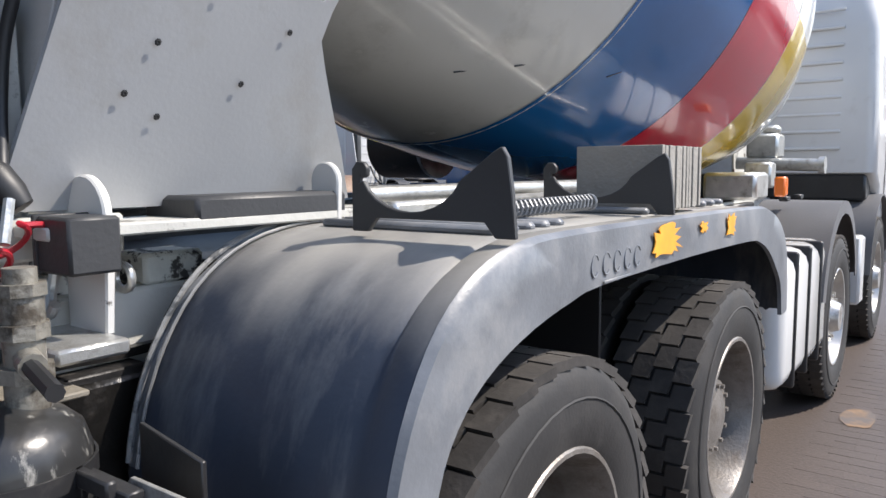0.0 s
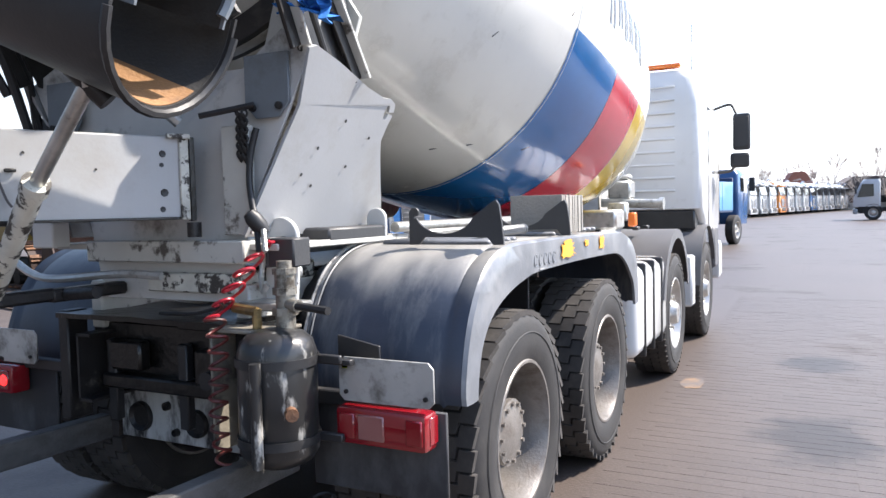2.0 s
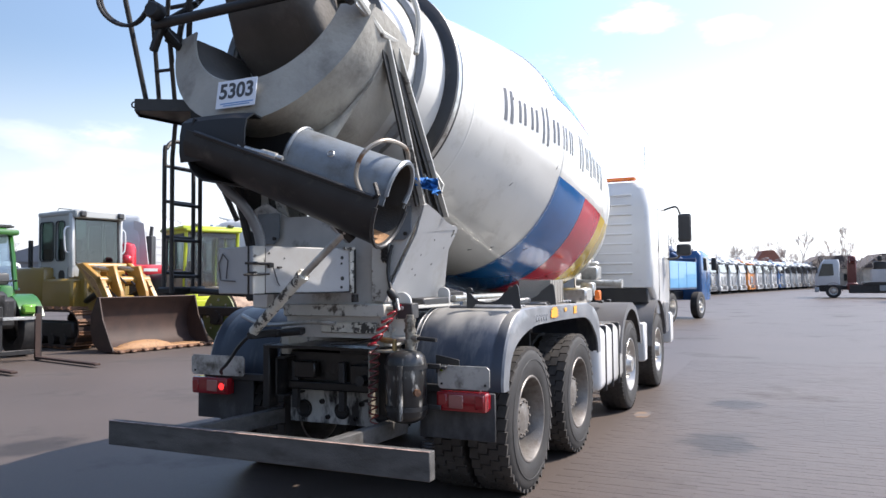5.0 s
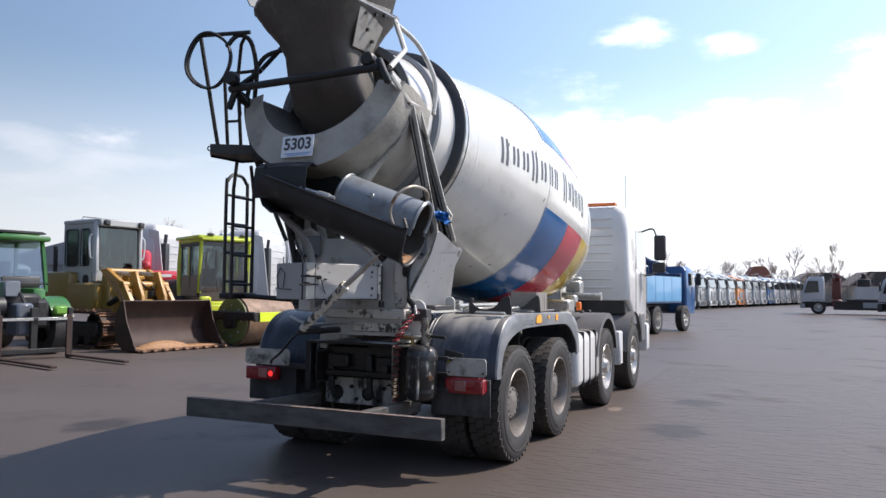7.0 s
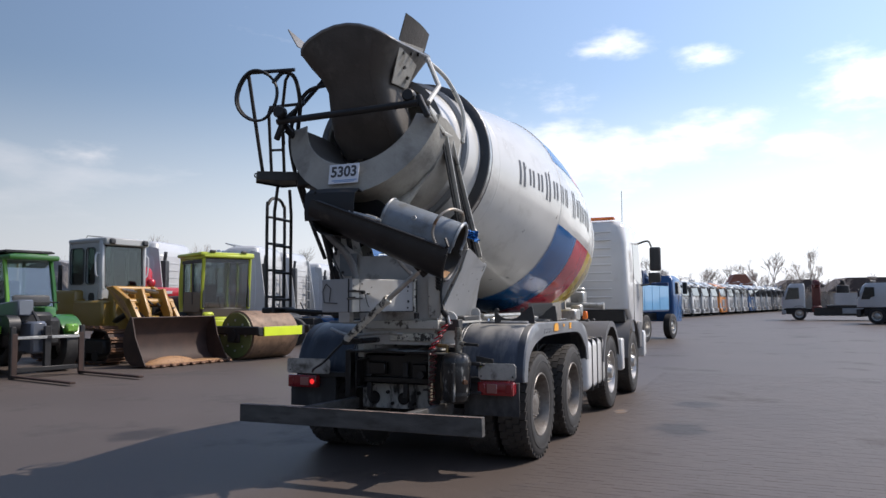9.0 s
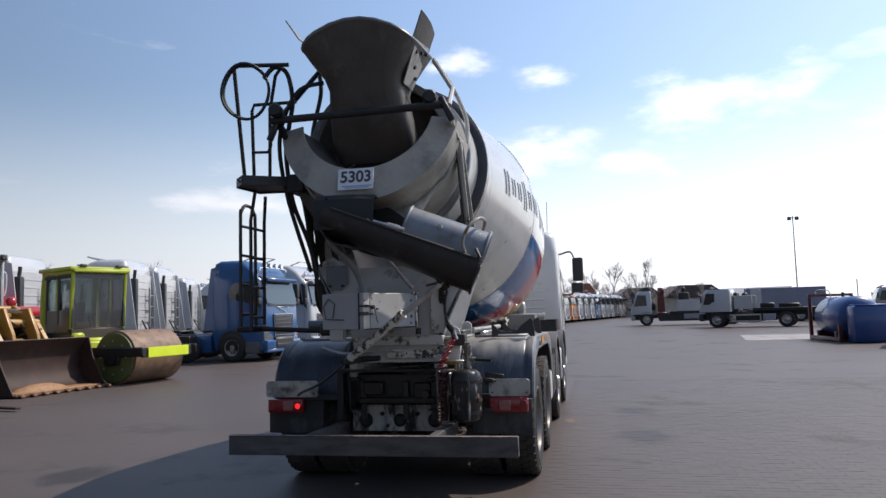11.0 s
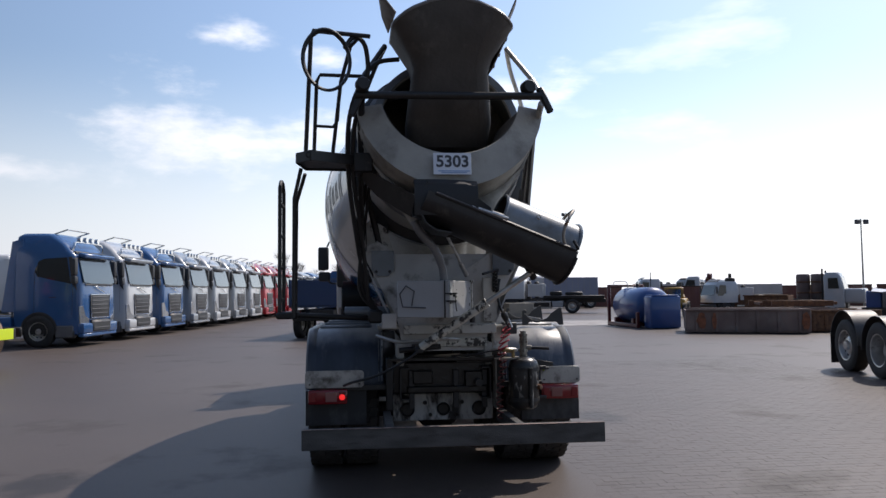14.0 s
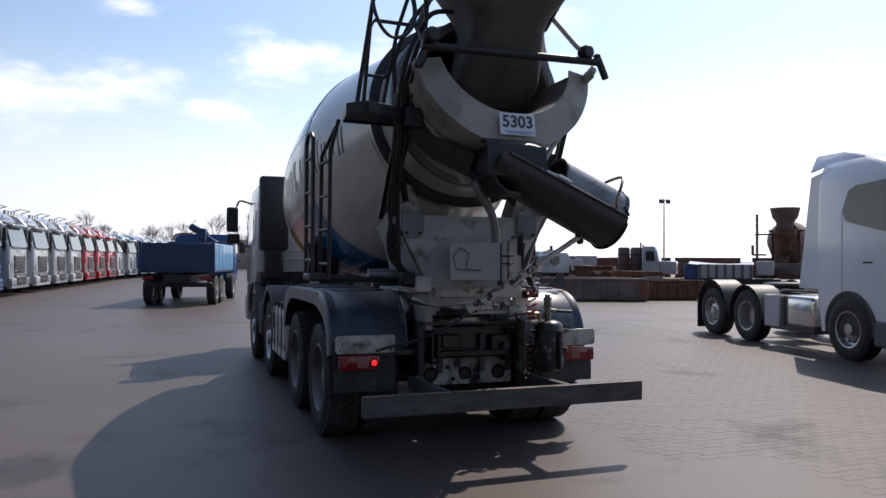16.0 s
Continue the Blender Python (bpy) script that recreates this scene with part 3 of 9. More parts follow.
# twin-tread wheels: tyre with carved shoulders, dished rim, hub
TYRE_R = 0.525
def tyre_mesh(drive):
    b = B()
    lathe(b, [(-0.135, 0.302), (-0.15, 0.33), (-0.157, 0.40), (-0.150, 0.465), (-0.138, 0.495), (-0.125, 0.508), (0.125, 0.508), (0.138, 0.495), (0.150, 0.465), (0.157, 0.40), (0.15, 0.33), (0.135, 0.302), (0.10, 0.295), (-0.10, 0.295), (-0.135, 0.302)], pose(0, 0, 0, 0, 90, 0), 48)
    for s in (-1, 1):
        lathe(b, [(s * 0.1555, 0.425), (s * 0.1585, 0.428), (s * 0.1555, 0.432)], pose(0, 0, 0, 0, 90, 0), 48)
    return b


def tread_mesh(drive):
    b = B()
    n = 38 if drive else 56
    for k in range(n):
        for j, x in enumerate((-0.106, -0.036, 0.036, 0.106)):
            a = math.tau * (k + 0.5 * (j % 2)) / n
            w = math.tau * 0.52 / n * (0.89 if drive else 0.97)
            t = bmesh.new()
            bmesh.ops.create_cube(t, size=1)
            for v in t.verts:
                v.co = Vector((v.co.x * 0.066 + (0.014 * v.co.y), v.co.y * w, v.co.z * (0.024 if drive else 0.018)))
            join(b, t, Matrix.Rotation(a, 4, "X") @ Matrix.Translation((x, 0, 0.51)))
    return b


def wheel(x, y, twin):
    """A road wheel at its axle end; side is the sign of x."""
    s = 1 if x > 0 else -1
    w = new("wheel")
    w.parent = truck
    w.matrix_basis = pose(x, y, TYRE_R, 0, 0, 0 if s > 0 else 180)
    t = new("tyre", WHEEL["drive" if twin else "steer"])
    t.parent = w
    t.rotation_euler = (y * 1.7 + x, 0, 0)
    g = tagged(new("tread", WHEEL["drive_tread" if twin else "steer_tread"]), label="worn rubber tread blocks", kind="stuff")
    g.parent, g.rotation_euler = w, (y * 1.7 + x, 0, 0)
    r = new("rim", WHEEL["dish" if twin else "steer_rim"])
    r.parent = w
    h = new("hub", WHEEL["hub_in" if twin else "hub_out"])
    h.parent = w
    if twin:
        t2 = new("tyre", WHEEL["drive"])
        t2.parent, t2.location = w, (-0.34, 0, 0)
        g2 = tagged(new("tread", WHEEL["drive_tread"]), label="worn rubber tread blocks", kind="stuff")
        g2.parent, g2.location = w, (-0.34, 0, 0)
        r2 = new("rim", WHEEL["dish"])
        r2.parent, r2.matrix_basis = w, pose(-0.34, 0, 0, 0, 0, 180)


def keep(name, b, mat):
    ob = part(name, b, mat)
    me = ob.data
    bpy.data.objects.remove(ob)
    return me


WHEEL = {"drive": keep("tyre", tyre_mesh(True), M["rubber"]), "steer": keep("tyre", tyre_mesh(False), M["rubber"]), "drive_tread": keep("tread", tread_mesh(True), M["tread"]), "steer_tread": keep("tread", tread_mesh(False), M["tread"])}
AX = pose(0, 0, 0, 0, 90, 0)
b = B()
lathe(b, [(0.137, 0.318), (0.147, 0.310), (0.147, 0.299), (0.12, 0.287), (0.04, 0.272), (-0.08, 0.262), (-0.13, 0.245), (-0.148, 0.215), (-0.15, 0.11)], AX, 40)
for k in range(8):
    a = math.tau * k / 8
    rod(b, (-0.149, 0.205 * math.cos(a), 0.205 * math.sin(a)), (-0.144, 0.205 * math.cos(a), 0.205 * math.sin(a)), 0.026, seg=12)
WHEEL["dish"] = keep("rim", b, M["rim_dirty"])
b = B()
lathe(b, [(-0.15, 0.175), (-0.12, 0.17), (-0.115, 0.138), (0.055, 0.132), (0.06, 0.142), (0.08, 0.142), (0.085, 0.11), (0.10, 0.07), (0.10, 0.0)], AX, 28)
for k in range(12):
    a = math.tau * k / 12
    rod(b, (0.075, 0.122 * math.cos(a), 0.122 * math.sin(a)), (0.096, 0.122 * math.cos(a), 0.122 * math.sin(a)), 0.010, seg=6)
for k in range(10):
    a = math.tau * k / 10
    rod(b, (-0.14, 0.1475 * math.cos(a), 0.1475 * math.sin(a)), (-0.095, 0.1475 * math.cos(a), 0.1475 * math.sin(a)), 0.016, seg=6)
WHEEL["hub_in"] = keep("hub", b, M["rim_dirty"])
b = B()
lathe(b, [(0.137, 0.312), (0.145, 0.306), (0.143, 0.296), (0.10, 0.28), (0.03, 0.262), (0.02, 0.24), (0.06, 0.20), (0.085, 0.165), (0.085, 0.10)], AX, 40)
for k in range(8):
    a = math.tau * k / 8
    lathe(b, [(0.045, 0.0), (0.053, 0.024), (0.048, 0.028)], Matrix.Translation((0.018, 0.215 * math.cos(a), 0.215 * math.sin(a))) @ AX, 12)
WHEEL["steer_rim"] = keep("rim", b, M["rim"])
b = B()
lathe(b, [(0.08, 0.12), (0.10, 0.115), (0.13, 0.10), (0.165, 0.085), (0.17, 0.0)], AX, 24)
for k in range(10):
    a = math.tau * k / 10
    rod(b, (0.08, 0.1425 * math.cos(a), 0.1425 * math.sin(a)), (0.125, 0.1425 * math.cos(a), 0.1425 * math.sin(a)), 0.016, seg=6)
WHEEL["hub_out"] = keep("hub", b, M["rim"])
for y, twin in ((0.87, True), (2.24, True), (4.62, False), (6.66, False)):
    for x in (-1.085, 1.085):
        wheel(x, y, twin)

# rear mudguard over both drive axles: curved skin, turned lip, ribs on top
GUARD = [(0.24, 0.80), (0.235, 0.86), (0.26, 0.98), (0.31, 1.10), (0.39, 1.21), (0.50, 1.285), (0.64, 1.325), (0.85, 1.335), (1.60, 1.33), (2.40, 1.318), (2.62, 1.30), (2.80, 1.25), (2.93, 1.16), (2.99, 1.03), (3.01, 0.83)]
LIP = [(0.345, 0.80), (0.35, 0.86), (0.385, 0.97), (0.45, 1.05), (0.55, 1.11), (0.69, 1.155), (0.85, 1.185), (1.0, 1.20), (1.60, 1.205), (2.30, 1.195), (2.48, 1.175), (2.62, 1.13), (2.74, 1.06), (2.86, 0.96), (2.90, 0.82)]
SKIN = [(y, z) for _, y, z in curve([(0, y, z) for y, z in GUARD], 3)]
EDGE = [(y, z) for _, y, z in curve([(0, y, z) for y, z in LIP], 3)]
for sx in (-1, 1):
    b = B()
    xs = (0.55, 0.565, 0.62, 0.9, 1.15, 1.165, 1.18, 1.235)
    sheet(b, [[(sx * x, y, z - (0.012 if x == 1.165 else 0) - (0.02 if x == 0.55 else 0)) for x in xs] for y, z in SKIN], 0.012)
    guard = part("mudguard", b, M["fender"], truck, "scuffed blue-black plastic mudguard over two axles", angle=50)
    b = B()
    rows = []
    for (y0, z0), (y1, z1) in zip(SKIN, EDGE):
        rows.append([(sx * 1.236, y0, z0 + 0.002), (sx * 1.252, y0 + (y1 - y0) * 0.06, z0 + (z1 - z0) * 0.06), (sx * 1.256, (y0 + y1) / 2, (z0 + z1) / 2), (sx * 1.252, y1, z1), (sx * 1.235, y1, z1)])
    sheet(b, rows, 0.008)
    part("lip", b, M["fender_lip"], guard, "weathered grey turned-down lip", angle=50)
    b = B()
    sheet(b, [[(sx * x, y - 0.004 if y < 0.4 else y, z + 0.004) for x in (0.555, 0.575)] for y, z in GUARD[1:9]], 0.012)
    part("inner_bead", b, M["fender_lip"], guard)
    for k, y in enumerate((0.72, 0.79, 0.86, 0.93, 1.00, 1.55, 1.62, 2.1, 2.2, 2.3)):
        b = B()
        box(b, (sx * 0.9, y, 1.34), (0.50, 0.035, 0.022), 0.008)
        part("top_rib", b, M["fender_lip"], guard)
    b = B()
    sheet(b, [[(sx * x, y + 0.05 * q, z - 0.010 - 0.035 * q) for x, q in ((0.545, 0.0), (0.50, 0.6), (0.455, 1.0), (0.43, 1.0))] for y, z in GUARD[:8]], 0.012)
    part("inner_apron", b, M["flap"], guard, "dark rubber apron beside the mudguard")
    b = B()
    tube(b, [(sx * 0.560, y - 0.006, z + 0.012) for y, z in SKIN[3:22]], 0.007, 6)
    tube(b, [(sx * 0.590, y - 0.006, z + 0.006) for y, z in SKIN[3:22]], 0.004, 6)
    part("worn_bead", b, M["bead"], guard, "rubbed whitish edge bead")
    b = B()
    sheet(b, [[(sx * 0.56, y, z - 0.03), (sx * 0.56, y, 0.9)] for y, z in GUARD[3:13]], 0.01)
    part("inner_wall", b, M["black_steel"], guard)
    # black sheet added for the deep shade that hides the inner tyres
    b = B()
    box(b, (sx * 0.78, 1.56, 0.96), (0.44, 0.012, 0.70), 0.004)
    part("spray_flap", b, M["hose"], guard, "added black sheet for the shade between the axles")
    # torn orange stickers and faded raised letters
    if sx > 0:
        for y, z, w, h in ((1.40, 1.275, 0.20, 0.075), (1.72, 1.285, 0.06, 0.03), (2.02, 1.275, 0.10, 0.065)):
            b = B()
            n = 26
            pts = []
            for k in range(n):
                a = math.tau * k / n
                q = 1 + 0.75 * noise.noise((k * 2.9, y * 9, 0))
                pts.append((1.2615, y + w / 2 * q * math.copysign(abs(math.cos(a)) ** 0.6, math.cos(a)), z + h / 2 * q * math.copysign(abs(math.sin(a)) ** 0.6, math.sin(a))))
            plate(b, pts, (0.003, 0, 0))
            part("torn_sticker", b, M["sticker"], guard, "torn orange sticker")
        for k in range(5):
            b = B()
            tube(b, [(1.2555, 0.955 + k * 0.062 + 0.020 * math.cos(a), 1.25 + 0.026 * math.sin(a)) for a in np.linspace(0.5, 5.6, 9)], 0.0025, 5)
            part("raised_mark", b, M["fender_lip"], guard)
        b = B()
        box(b, (1.2570, 1.08, 1.208), (0.004, 0.16, 0.006), 0.001)
        part("raised_mark", b, M["fender_lip"], guard)

# rear plates, lamps, mud flaps
for sx, x0, x1 in ((1, 0.87, 1.232), (-1, 0.725, 1.24)):
    xc, w = sx * (x0 + x1) / 2, x1 - x0
    b = B()
    plate(b, [(xc + dx * (w / 2 - q), 0.045, 0.913 + dz * (0.075 - q2)) for dx, dz, q, q2 in ((-1, -1, 0.02, 0), (1, -1, 0.02, 0), (1, -1, 0, 0.02), (1, 1, 0, 0.02), (1, 1, 0.02, 0), (-1, 1, 0.02, 0), (-1, 1, 0, 0.02), (-1, -1, 0, 0.02))], (0, 0.008, 0), 0.001)
    pl = part("lamp_board", b, M["board"], truck, "scratched whitish metal board above the lamp")
    for dx in (-0.42, 0.42):
        b = B()
        rod(b, (xc + dx * w, 0.042, 0.87), (xc + dx * w, 0.034, 0.87), 0.008, seg=8)
        part("screw", b, M["dirty_steel"], pl)
    xl = sx * 1.04
    b = B()
    box(b, (xl, 0.06, 0.760), (0.345, 0.09, 0.126), 0.015, seg=2)
    lamp = part("tail_lamp", b, M["lamp_red"], truck, "dark red tail lamp with a paler middle field")
    for dx, w2, mt in ((0.132, 0.060, "lamp_red"), (-0.03, 0.10, "lamp_clear"), (-0.125, 0.06, "lamp_red")):
        b = B()
        box(b, (xl + sx * dx, 0.014, 0.762), (w2, 0.012, 0.085), 0.004)
        part("lens", b, M[mt], lamp)
    if sx < 0:
        b = B()
        lathe(b, [(0.0, 0.026), (0.007, 0.021), (0.009, 0.0)], pose(xl - sx * 0.125, 0.0085, 0.760, 90, 0, 0), 18)
        part("bulb_spot", b, M["lamp_lit"], lamp, "glowing bulb behind the lens")
    if sx > 0:
        b = B()
        box(b, (1.2125, 0.072, 0.762), (0.006, 0.055, 0.09), 0.002)
        part("side_lens", b, M["lamp_red"], lamp)
    b = B()
    box(b, (sx * 0.97, 0.12, 0.655), (0.54, 0.014, 0.31), 0.004)
    part("mud_flap", b, M["flap"], truck, "grime-smeared black mud flap")
    b = B()
    box(b, (sx * 0.80, 0.10, 0.83), (0.70, 0.04, 0.05), 0.005)
    part("lamp_carrier", b, M["black_steel"], truck)

# chute cradles, board stack and spring on top of the mudguard
def cradle(y, flip):
    b = B()
    pts = [(0.83, 1.335), (0.83, 1.47), (0.845, 1.487), (0.865, 1.485), (0.875, 1.472), (0.872, 1.455), (0.862, 1.45), (0.855, 1.457), (0.852, 1.44)]
    pts += [(0.99 + 0.135 * math.cos(radians(a)), 1.478 + 0.098 * math.sin(radians(a))) for a in range(200, 345, 14)]
    pts += [(1.195, 1.50), (1.215, 1.51), (1.228, 1.49), (1.238, 1.42), (1.245, 1.335), (1.20, 1.335), (1.175, 1.365), (0.90, 1.365), (0.875, 1.335)]
    plate(b, [(x, y, z) for x, z in pts], (0, 0.014, 0), 0.002)
    part("chute_cradle", b, M["plastic"], truck, "black plate cradle with a hooked end")


b = B()
for k in range(9):
    a = k * 0.7
    box(b, (0.895 + 0.03 * noise.noise((k, 0, 0)), 0.0395, 0.955 + 0.012 * noise.noise((0, k, 3))), (0.02, 0.003, 0.012), 0.001)
part("sticker_scrap", b, M["bright"], truck, "torn yellow-green sticker scrap")
cradle(0.63, False)
cradle(1.50, False)
boards = thing("board_stack", "row of upright grey boards standing on the mudguard", "board stack")
for k in range(18):
    b = B()
    box(b, (1.03 + 0.003 * math.sin(k * 2.3), 1.612 + k * 0.0201, 1.4375 + 0.002 * math.cos(k * 1.9)), (0.28, 0.0197, 0.195), 0.0015)
    part("board", b, M["block"], boards)
b = B()
tube(b, [(1.05 + 0.02 * math.cos(a * 0.9), 0.82 + 0.0032 * a, 1.374 + 0.02 * math.sin(a * 0.9)) for a in range(0, 165)], 0.004, 6)
tube(b, [(1.05 + 0.02 * math.cos(a), 1.36 + 0.0 * a, 1.374 + 0.02 * math.sin(a)) for a in np.linspace(0, 6.28, 14)], 0.005, 6)
tagged(part("coil_spring", b, M["grey_steel"]), "loose steel coil spring lying on the mudguard", "spring")

# white ribbed side tank, middle axle guards
for sx in (-1, 1):
    b = B()
    box(b, (sx * 0.98, 3.65, 0.725), (0.50, 1.16, 0.66), 0.09, seg=3)
    # left tank and side panel take darker materials than the right ones
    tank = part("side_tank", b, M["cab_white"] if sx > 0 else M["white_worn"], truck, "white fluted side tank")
    for y in (3.30, 3.62, 3.94):
        b = B()
        box(b, (sx * 0.985, y, 0.725), (0.515, 0.035, 0.675), 0.085, seg=3)
        part("strap", b, M["black_steel"], tank, "black tank strap")
    b = B()
    arc3 = arc(4.62, 0.60, 0.66, 170, 12, 14)
    sheet(b, [[(sx * x, y, z) for x in (0.78, 1.0, 1.2, 1.245)] for y, z in arc3], 0.01)
    g = part("axle_guard", b, M["grey_plastic"], truck, "grey plastic guard over the second axle")
    b = B()
    sheet(b, [[(sx * 1.247, y, z), (sx * 1.25, 4.62 + (y - 4.62) * 0.88, 0.60 + (z - 0.60) * 0.88)] for y, z in arc3], 0.008)
    part("guard_lip", b, M["grey_plastic"], g)
    for y in (4.35, 4.75):
        b = B()
        box(b, (sx * 0.95, y, 1.275), (0.05, 0.09, 0.03), 0.006)
        part("guard_clamp", b, M["black_steel"], g)
    b = B()
    box(b, (sx * 0.62, 4.62, 1.12), (0.06, 0.5, 0.22), 0.01)
    part("guard_stay", b, M["black_steel"], truck)
    b = B()
    box(b, (sx * 1.15, 5.55, 0.72), (0.2, 0.20, 0.5), 0.02)
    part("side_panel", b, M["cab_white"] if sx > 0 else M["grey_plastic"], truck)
    if sx < 0:
        for z in (0.45, 0.95):
            b = B()
            box(b, (-1.22, 3.65, z), (0.03, 1.3, 0.10), 0.008)
            part("side_rail", b, M["white"], truck, "white side guard rail")

# rear drum pedestal: flared white gussets, back plate, shelf box
for sx in (-1, 1):
    b = B()
    pts = [(0.464, 0.05, 1.395), (0.463, 0.99, 1.391), (0.523, 0.903, 1.526), (0.567, 0.83, 1.624), (0.611, 0.763, 1.72), (0.637, 0.727, 1.778)]
    # tab with an oval lifting hole, cut in through a hair-thin slit
    pts += [(0.666, 0.738, 1.845), (0.684, 0.751, 1.885)]
    pts += [(0.683 + 0.45 * 0.030 * math.sin(a), 0.704 + 0.017 * math.cos(a), 1.893 + 0.030 * math.sin(a)) for a in np.linspace(-0.1, 0.1 - math.tau, 16)]
    pts += [(0.690, 0.753, 1.898), (0.705, 0.742, 1.930), (0.712, 0.70, 1.947), (0.712, 0.638, 1.945), (0.722, 0.506, 1.968), (0.749, 0.275, 2.027), (0.763, 0.119, 2.058), (0.757, 0.080, 2.045), (0.674, 0.125, 1.862), (0.625, 0.105, 1.753), (0.507, 0.06, 1.49)]
    plate(b, [(sx * x, y, z) for x, y, z in pts], (sx * 0.012, 0, -0.005))
    gus = part("gusset", b, M["gusset"], truck, "grey-white flared gusset plate with a lifting eye")
    for y, z in ((0.42, 1.83), (0.30, 1.72), (0.52, 1.66), (0.33, 1.58), (0.62, 1.78), (0.25, 1.62)):
        b = B()
        lathe(b, [(0, 0.0), (0.0015, 0.003 + 0.004 * abs(noise.noise((y * 40, z * 40, 0)))), (0, 0.008)], pose(sx * (0.476 + 0.45 * (z - 1.391)), y, z, 0, sx * 114, 0), 7)
        part("paint_chip", b, M["black_steel"], gus)
    b = B()
    box(b, (sx * 0.50, 0.55, 1.355), (0.20, 0.95, 0.025), 0.004)
    part("base_plate", b, M["white_worn"], truck, "bright worn white base flange")
b = B()
plate(b, [(-0.37, 0.13, 1.14), (0.37, 0.13, 1.14), (0.43, 0.12, 1.45), (0.75, 0.12, 2.06), (0.60, 0.14, 2.14), (0.42, 0.16, 2.02), (-0.42, 0.16, 2.02), (-0.60, 0.14, 2.14), (-0.75, 0.12, 2.06), (-0.43, 0.12, 1.45)], (0, 0.014, 0), 0.002)
ped = part("pedestal_plate", b, M["pedestal"], truck, "grimy white pedestal back plate")
for x, z in ((-0.55, 1.93), (0.55, 1.93)):
    b = B()
    plate(b, [(x + dx, 0.105, z + dz) for dx, dz in ((-0.10, 0.12), (-0.10, -0.06), (-0.05, -0.11), (0.05, -0.11), (0.10, -0.06), (0.10, 0.12))], (0, 0.012, 0), 0.002)
    part("flap", b, M["chute_grey"], ped, "blue-grey rubber flap")
    for dx in (-0.06, 0.06):
        b = B()
        rod(b, (x + dx, 0.1, z - 0.07), (x + dx, 0.085, z - 0.07), 0.014, seg=8)
        part("bolt", b, M["dirty_steel"], ped)
b = B()
box(b, (0.05, 0.17, 1.338), (0.84, 0.26, 0.085), 0.006)
part("pedestal_beam", b, M["white_worn"], truck, "rust-stained white cross beam")
b = B()
box(b, (0.16, 0.15, 1.215), (0.46, 0.14, 0.075), 0.006)
part("lower_beam", b, M["peeling"], truck, "peeling white lower cross beam")
b = B()
sheet(b, [[(x, y, 1.085 + 0.010 * noise.noise((x * 6, y * 6, 2))) for x in np.linspace(-0.50, 0.46, 14)] for y in np.linspace(-0.02, 0.42, 8)], 0.02)
part("grease_deck", b, M["grease"], truck, "black deck plate caked with grease")
b = B()
tube(b, curve([(-0.62, -0.10, 1.30), (-0.40, -0.12, 1.24), (-0.05, -0.06, 1.26), (0.12, -0.02, 1.25)], 5), 0.016, 8)
part("air_pipe", b, M["galv"], truck, "thin bright pipe under the ram")
# box arm under the chute, reaching back from the pedestal; local x runs along its side face
SM = pose(0.1025, -0.3425, 0, 0, 0, 68.5)


def on_face(name, build, mat, label=""):
    b = B()
    build(b)
    b.transform(SM)
    return part(name, b, mat, shelf, label)


b = B()
box(b, (0, 0.22, 1.615), (0.78, 0.44, 0.30), 0.006)
b.transform(SM)
shelf = part("chute_support", b, M["gusset"], truck, "white box arm with peeling edges under the chute")
on_face("end_flange", lambda b: box(b, (-0.345, -0.004, 1.615), (0.085, 0.010, 0.30), 0.003), M["white_worn"], "worn white end flange")
on_face("seam", lambda b: box(b, (-0.300, -0.006, 1.61), (0.004, 0.006, 0.29), 0.001), M["grease"])
on_face("hinge_post", lambda b: (box(b, (0.366, -0.006, 1.615), (0.034, 0.012, 0.31), 0.003), box(b, (0.345, -0.012, 1.765), (0.085, 0.02, 0.018), 0.003)), M["peeling"], "peeling white hinge post")
on_face("hinge_slot", lambda b: box(b, (0.400, 0.015, 1.61), (0.022, 0.03, 0.31), 0.003), M["grease"], "dark slot behind the hinge post")
on_face("hinge_pin", lambda b: rod(b, (0.398, 0.0, 1.45), (0.398, 0.0, 1.395), 0.026, seg=10), M["dirty_steel"])
on_face("lower_edge", lambda b: box(b, (0, -0.004, 1.467), (0.76, 0.010, 0.010), 0.002), M["grease"], "greasy lower edge")
on_face("latch", lambda b: (rod(b, (-0.45, -0.03, 1.655), (-0.255, -0.012, 1.655), 0.008, seg=8), rod(b, (-0.46, -0.03, 1.585), (-0.275, -0.012, 1.590), 0.007, seg=8), box(b, (-0.265, -0.012, 1.645), (0.04, 0.02, 0.03), 0.004), box(b, (-0.20, -0.008, 1.632), (0.035, 0.012, 0.012), 0.003)), M["grease"], "black latch rods")
on_face("wire", lambda b: tube(b, curve([(x, -0.012, z) for x, z in ((-0.255, 1.655), (-0.235, 1.60), (-0.215, 1.54), (-0.200, 1.515))], 5), 0.004, 6), M["ink"], "thin bent black wire")
for pts in ([(0.414, 1.658), (0.36, 1.725), (0.29, 1.68), (0.312, 1.563)], [(0.414, 1.658), (0.39, 1.554), (0.30, 1.550), (0.194, 1.546)]):
    on_face("wire", lambda b: tube(b, [(-0.400, y, z) for y, z in pts], 0.0045, 6), M["ink"], "thin bent black wire")
on_face("end_seam", lambda b: (box(b, (-0.394, 0.035, 1.615), (0.010, 0.010, 0.30), 0.002), box(b, (-0.394, -0.02, 1.66), (0.012, 0.10, 0.010), 0.002), box(b, (-0.394, -0.02, 1.60), (0.012, 0.09, 0.010), 0.002)), M["grease"], "black greasy edge strip")
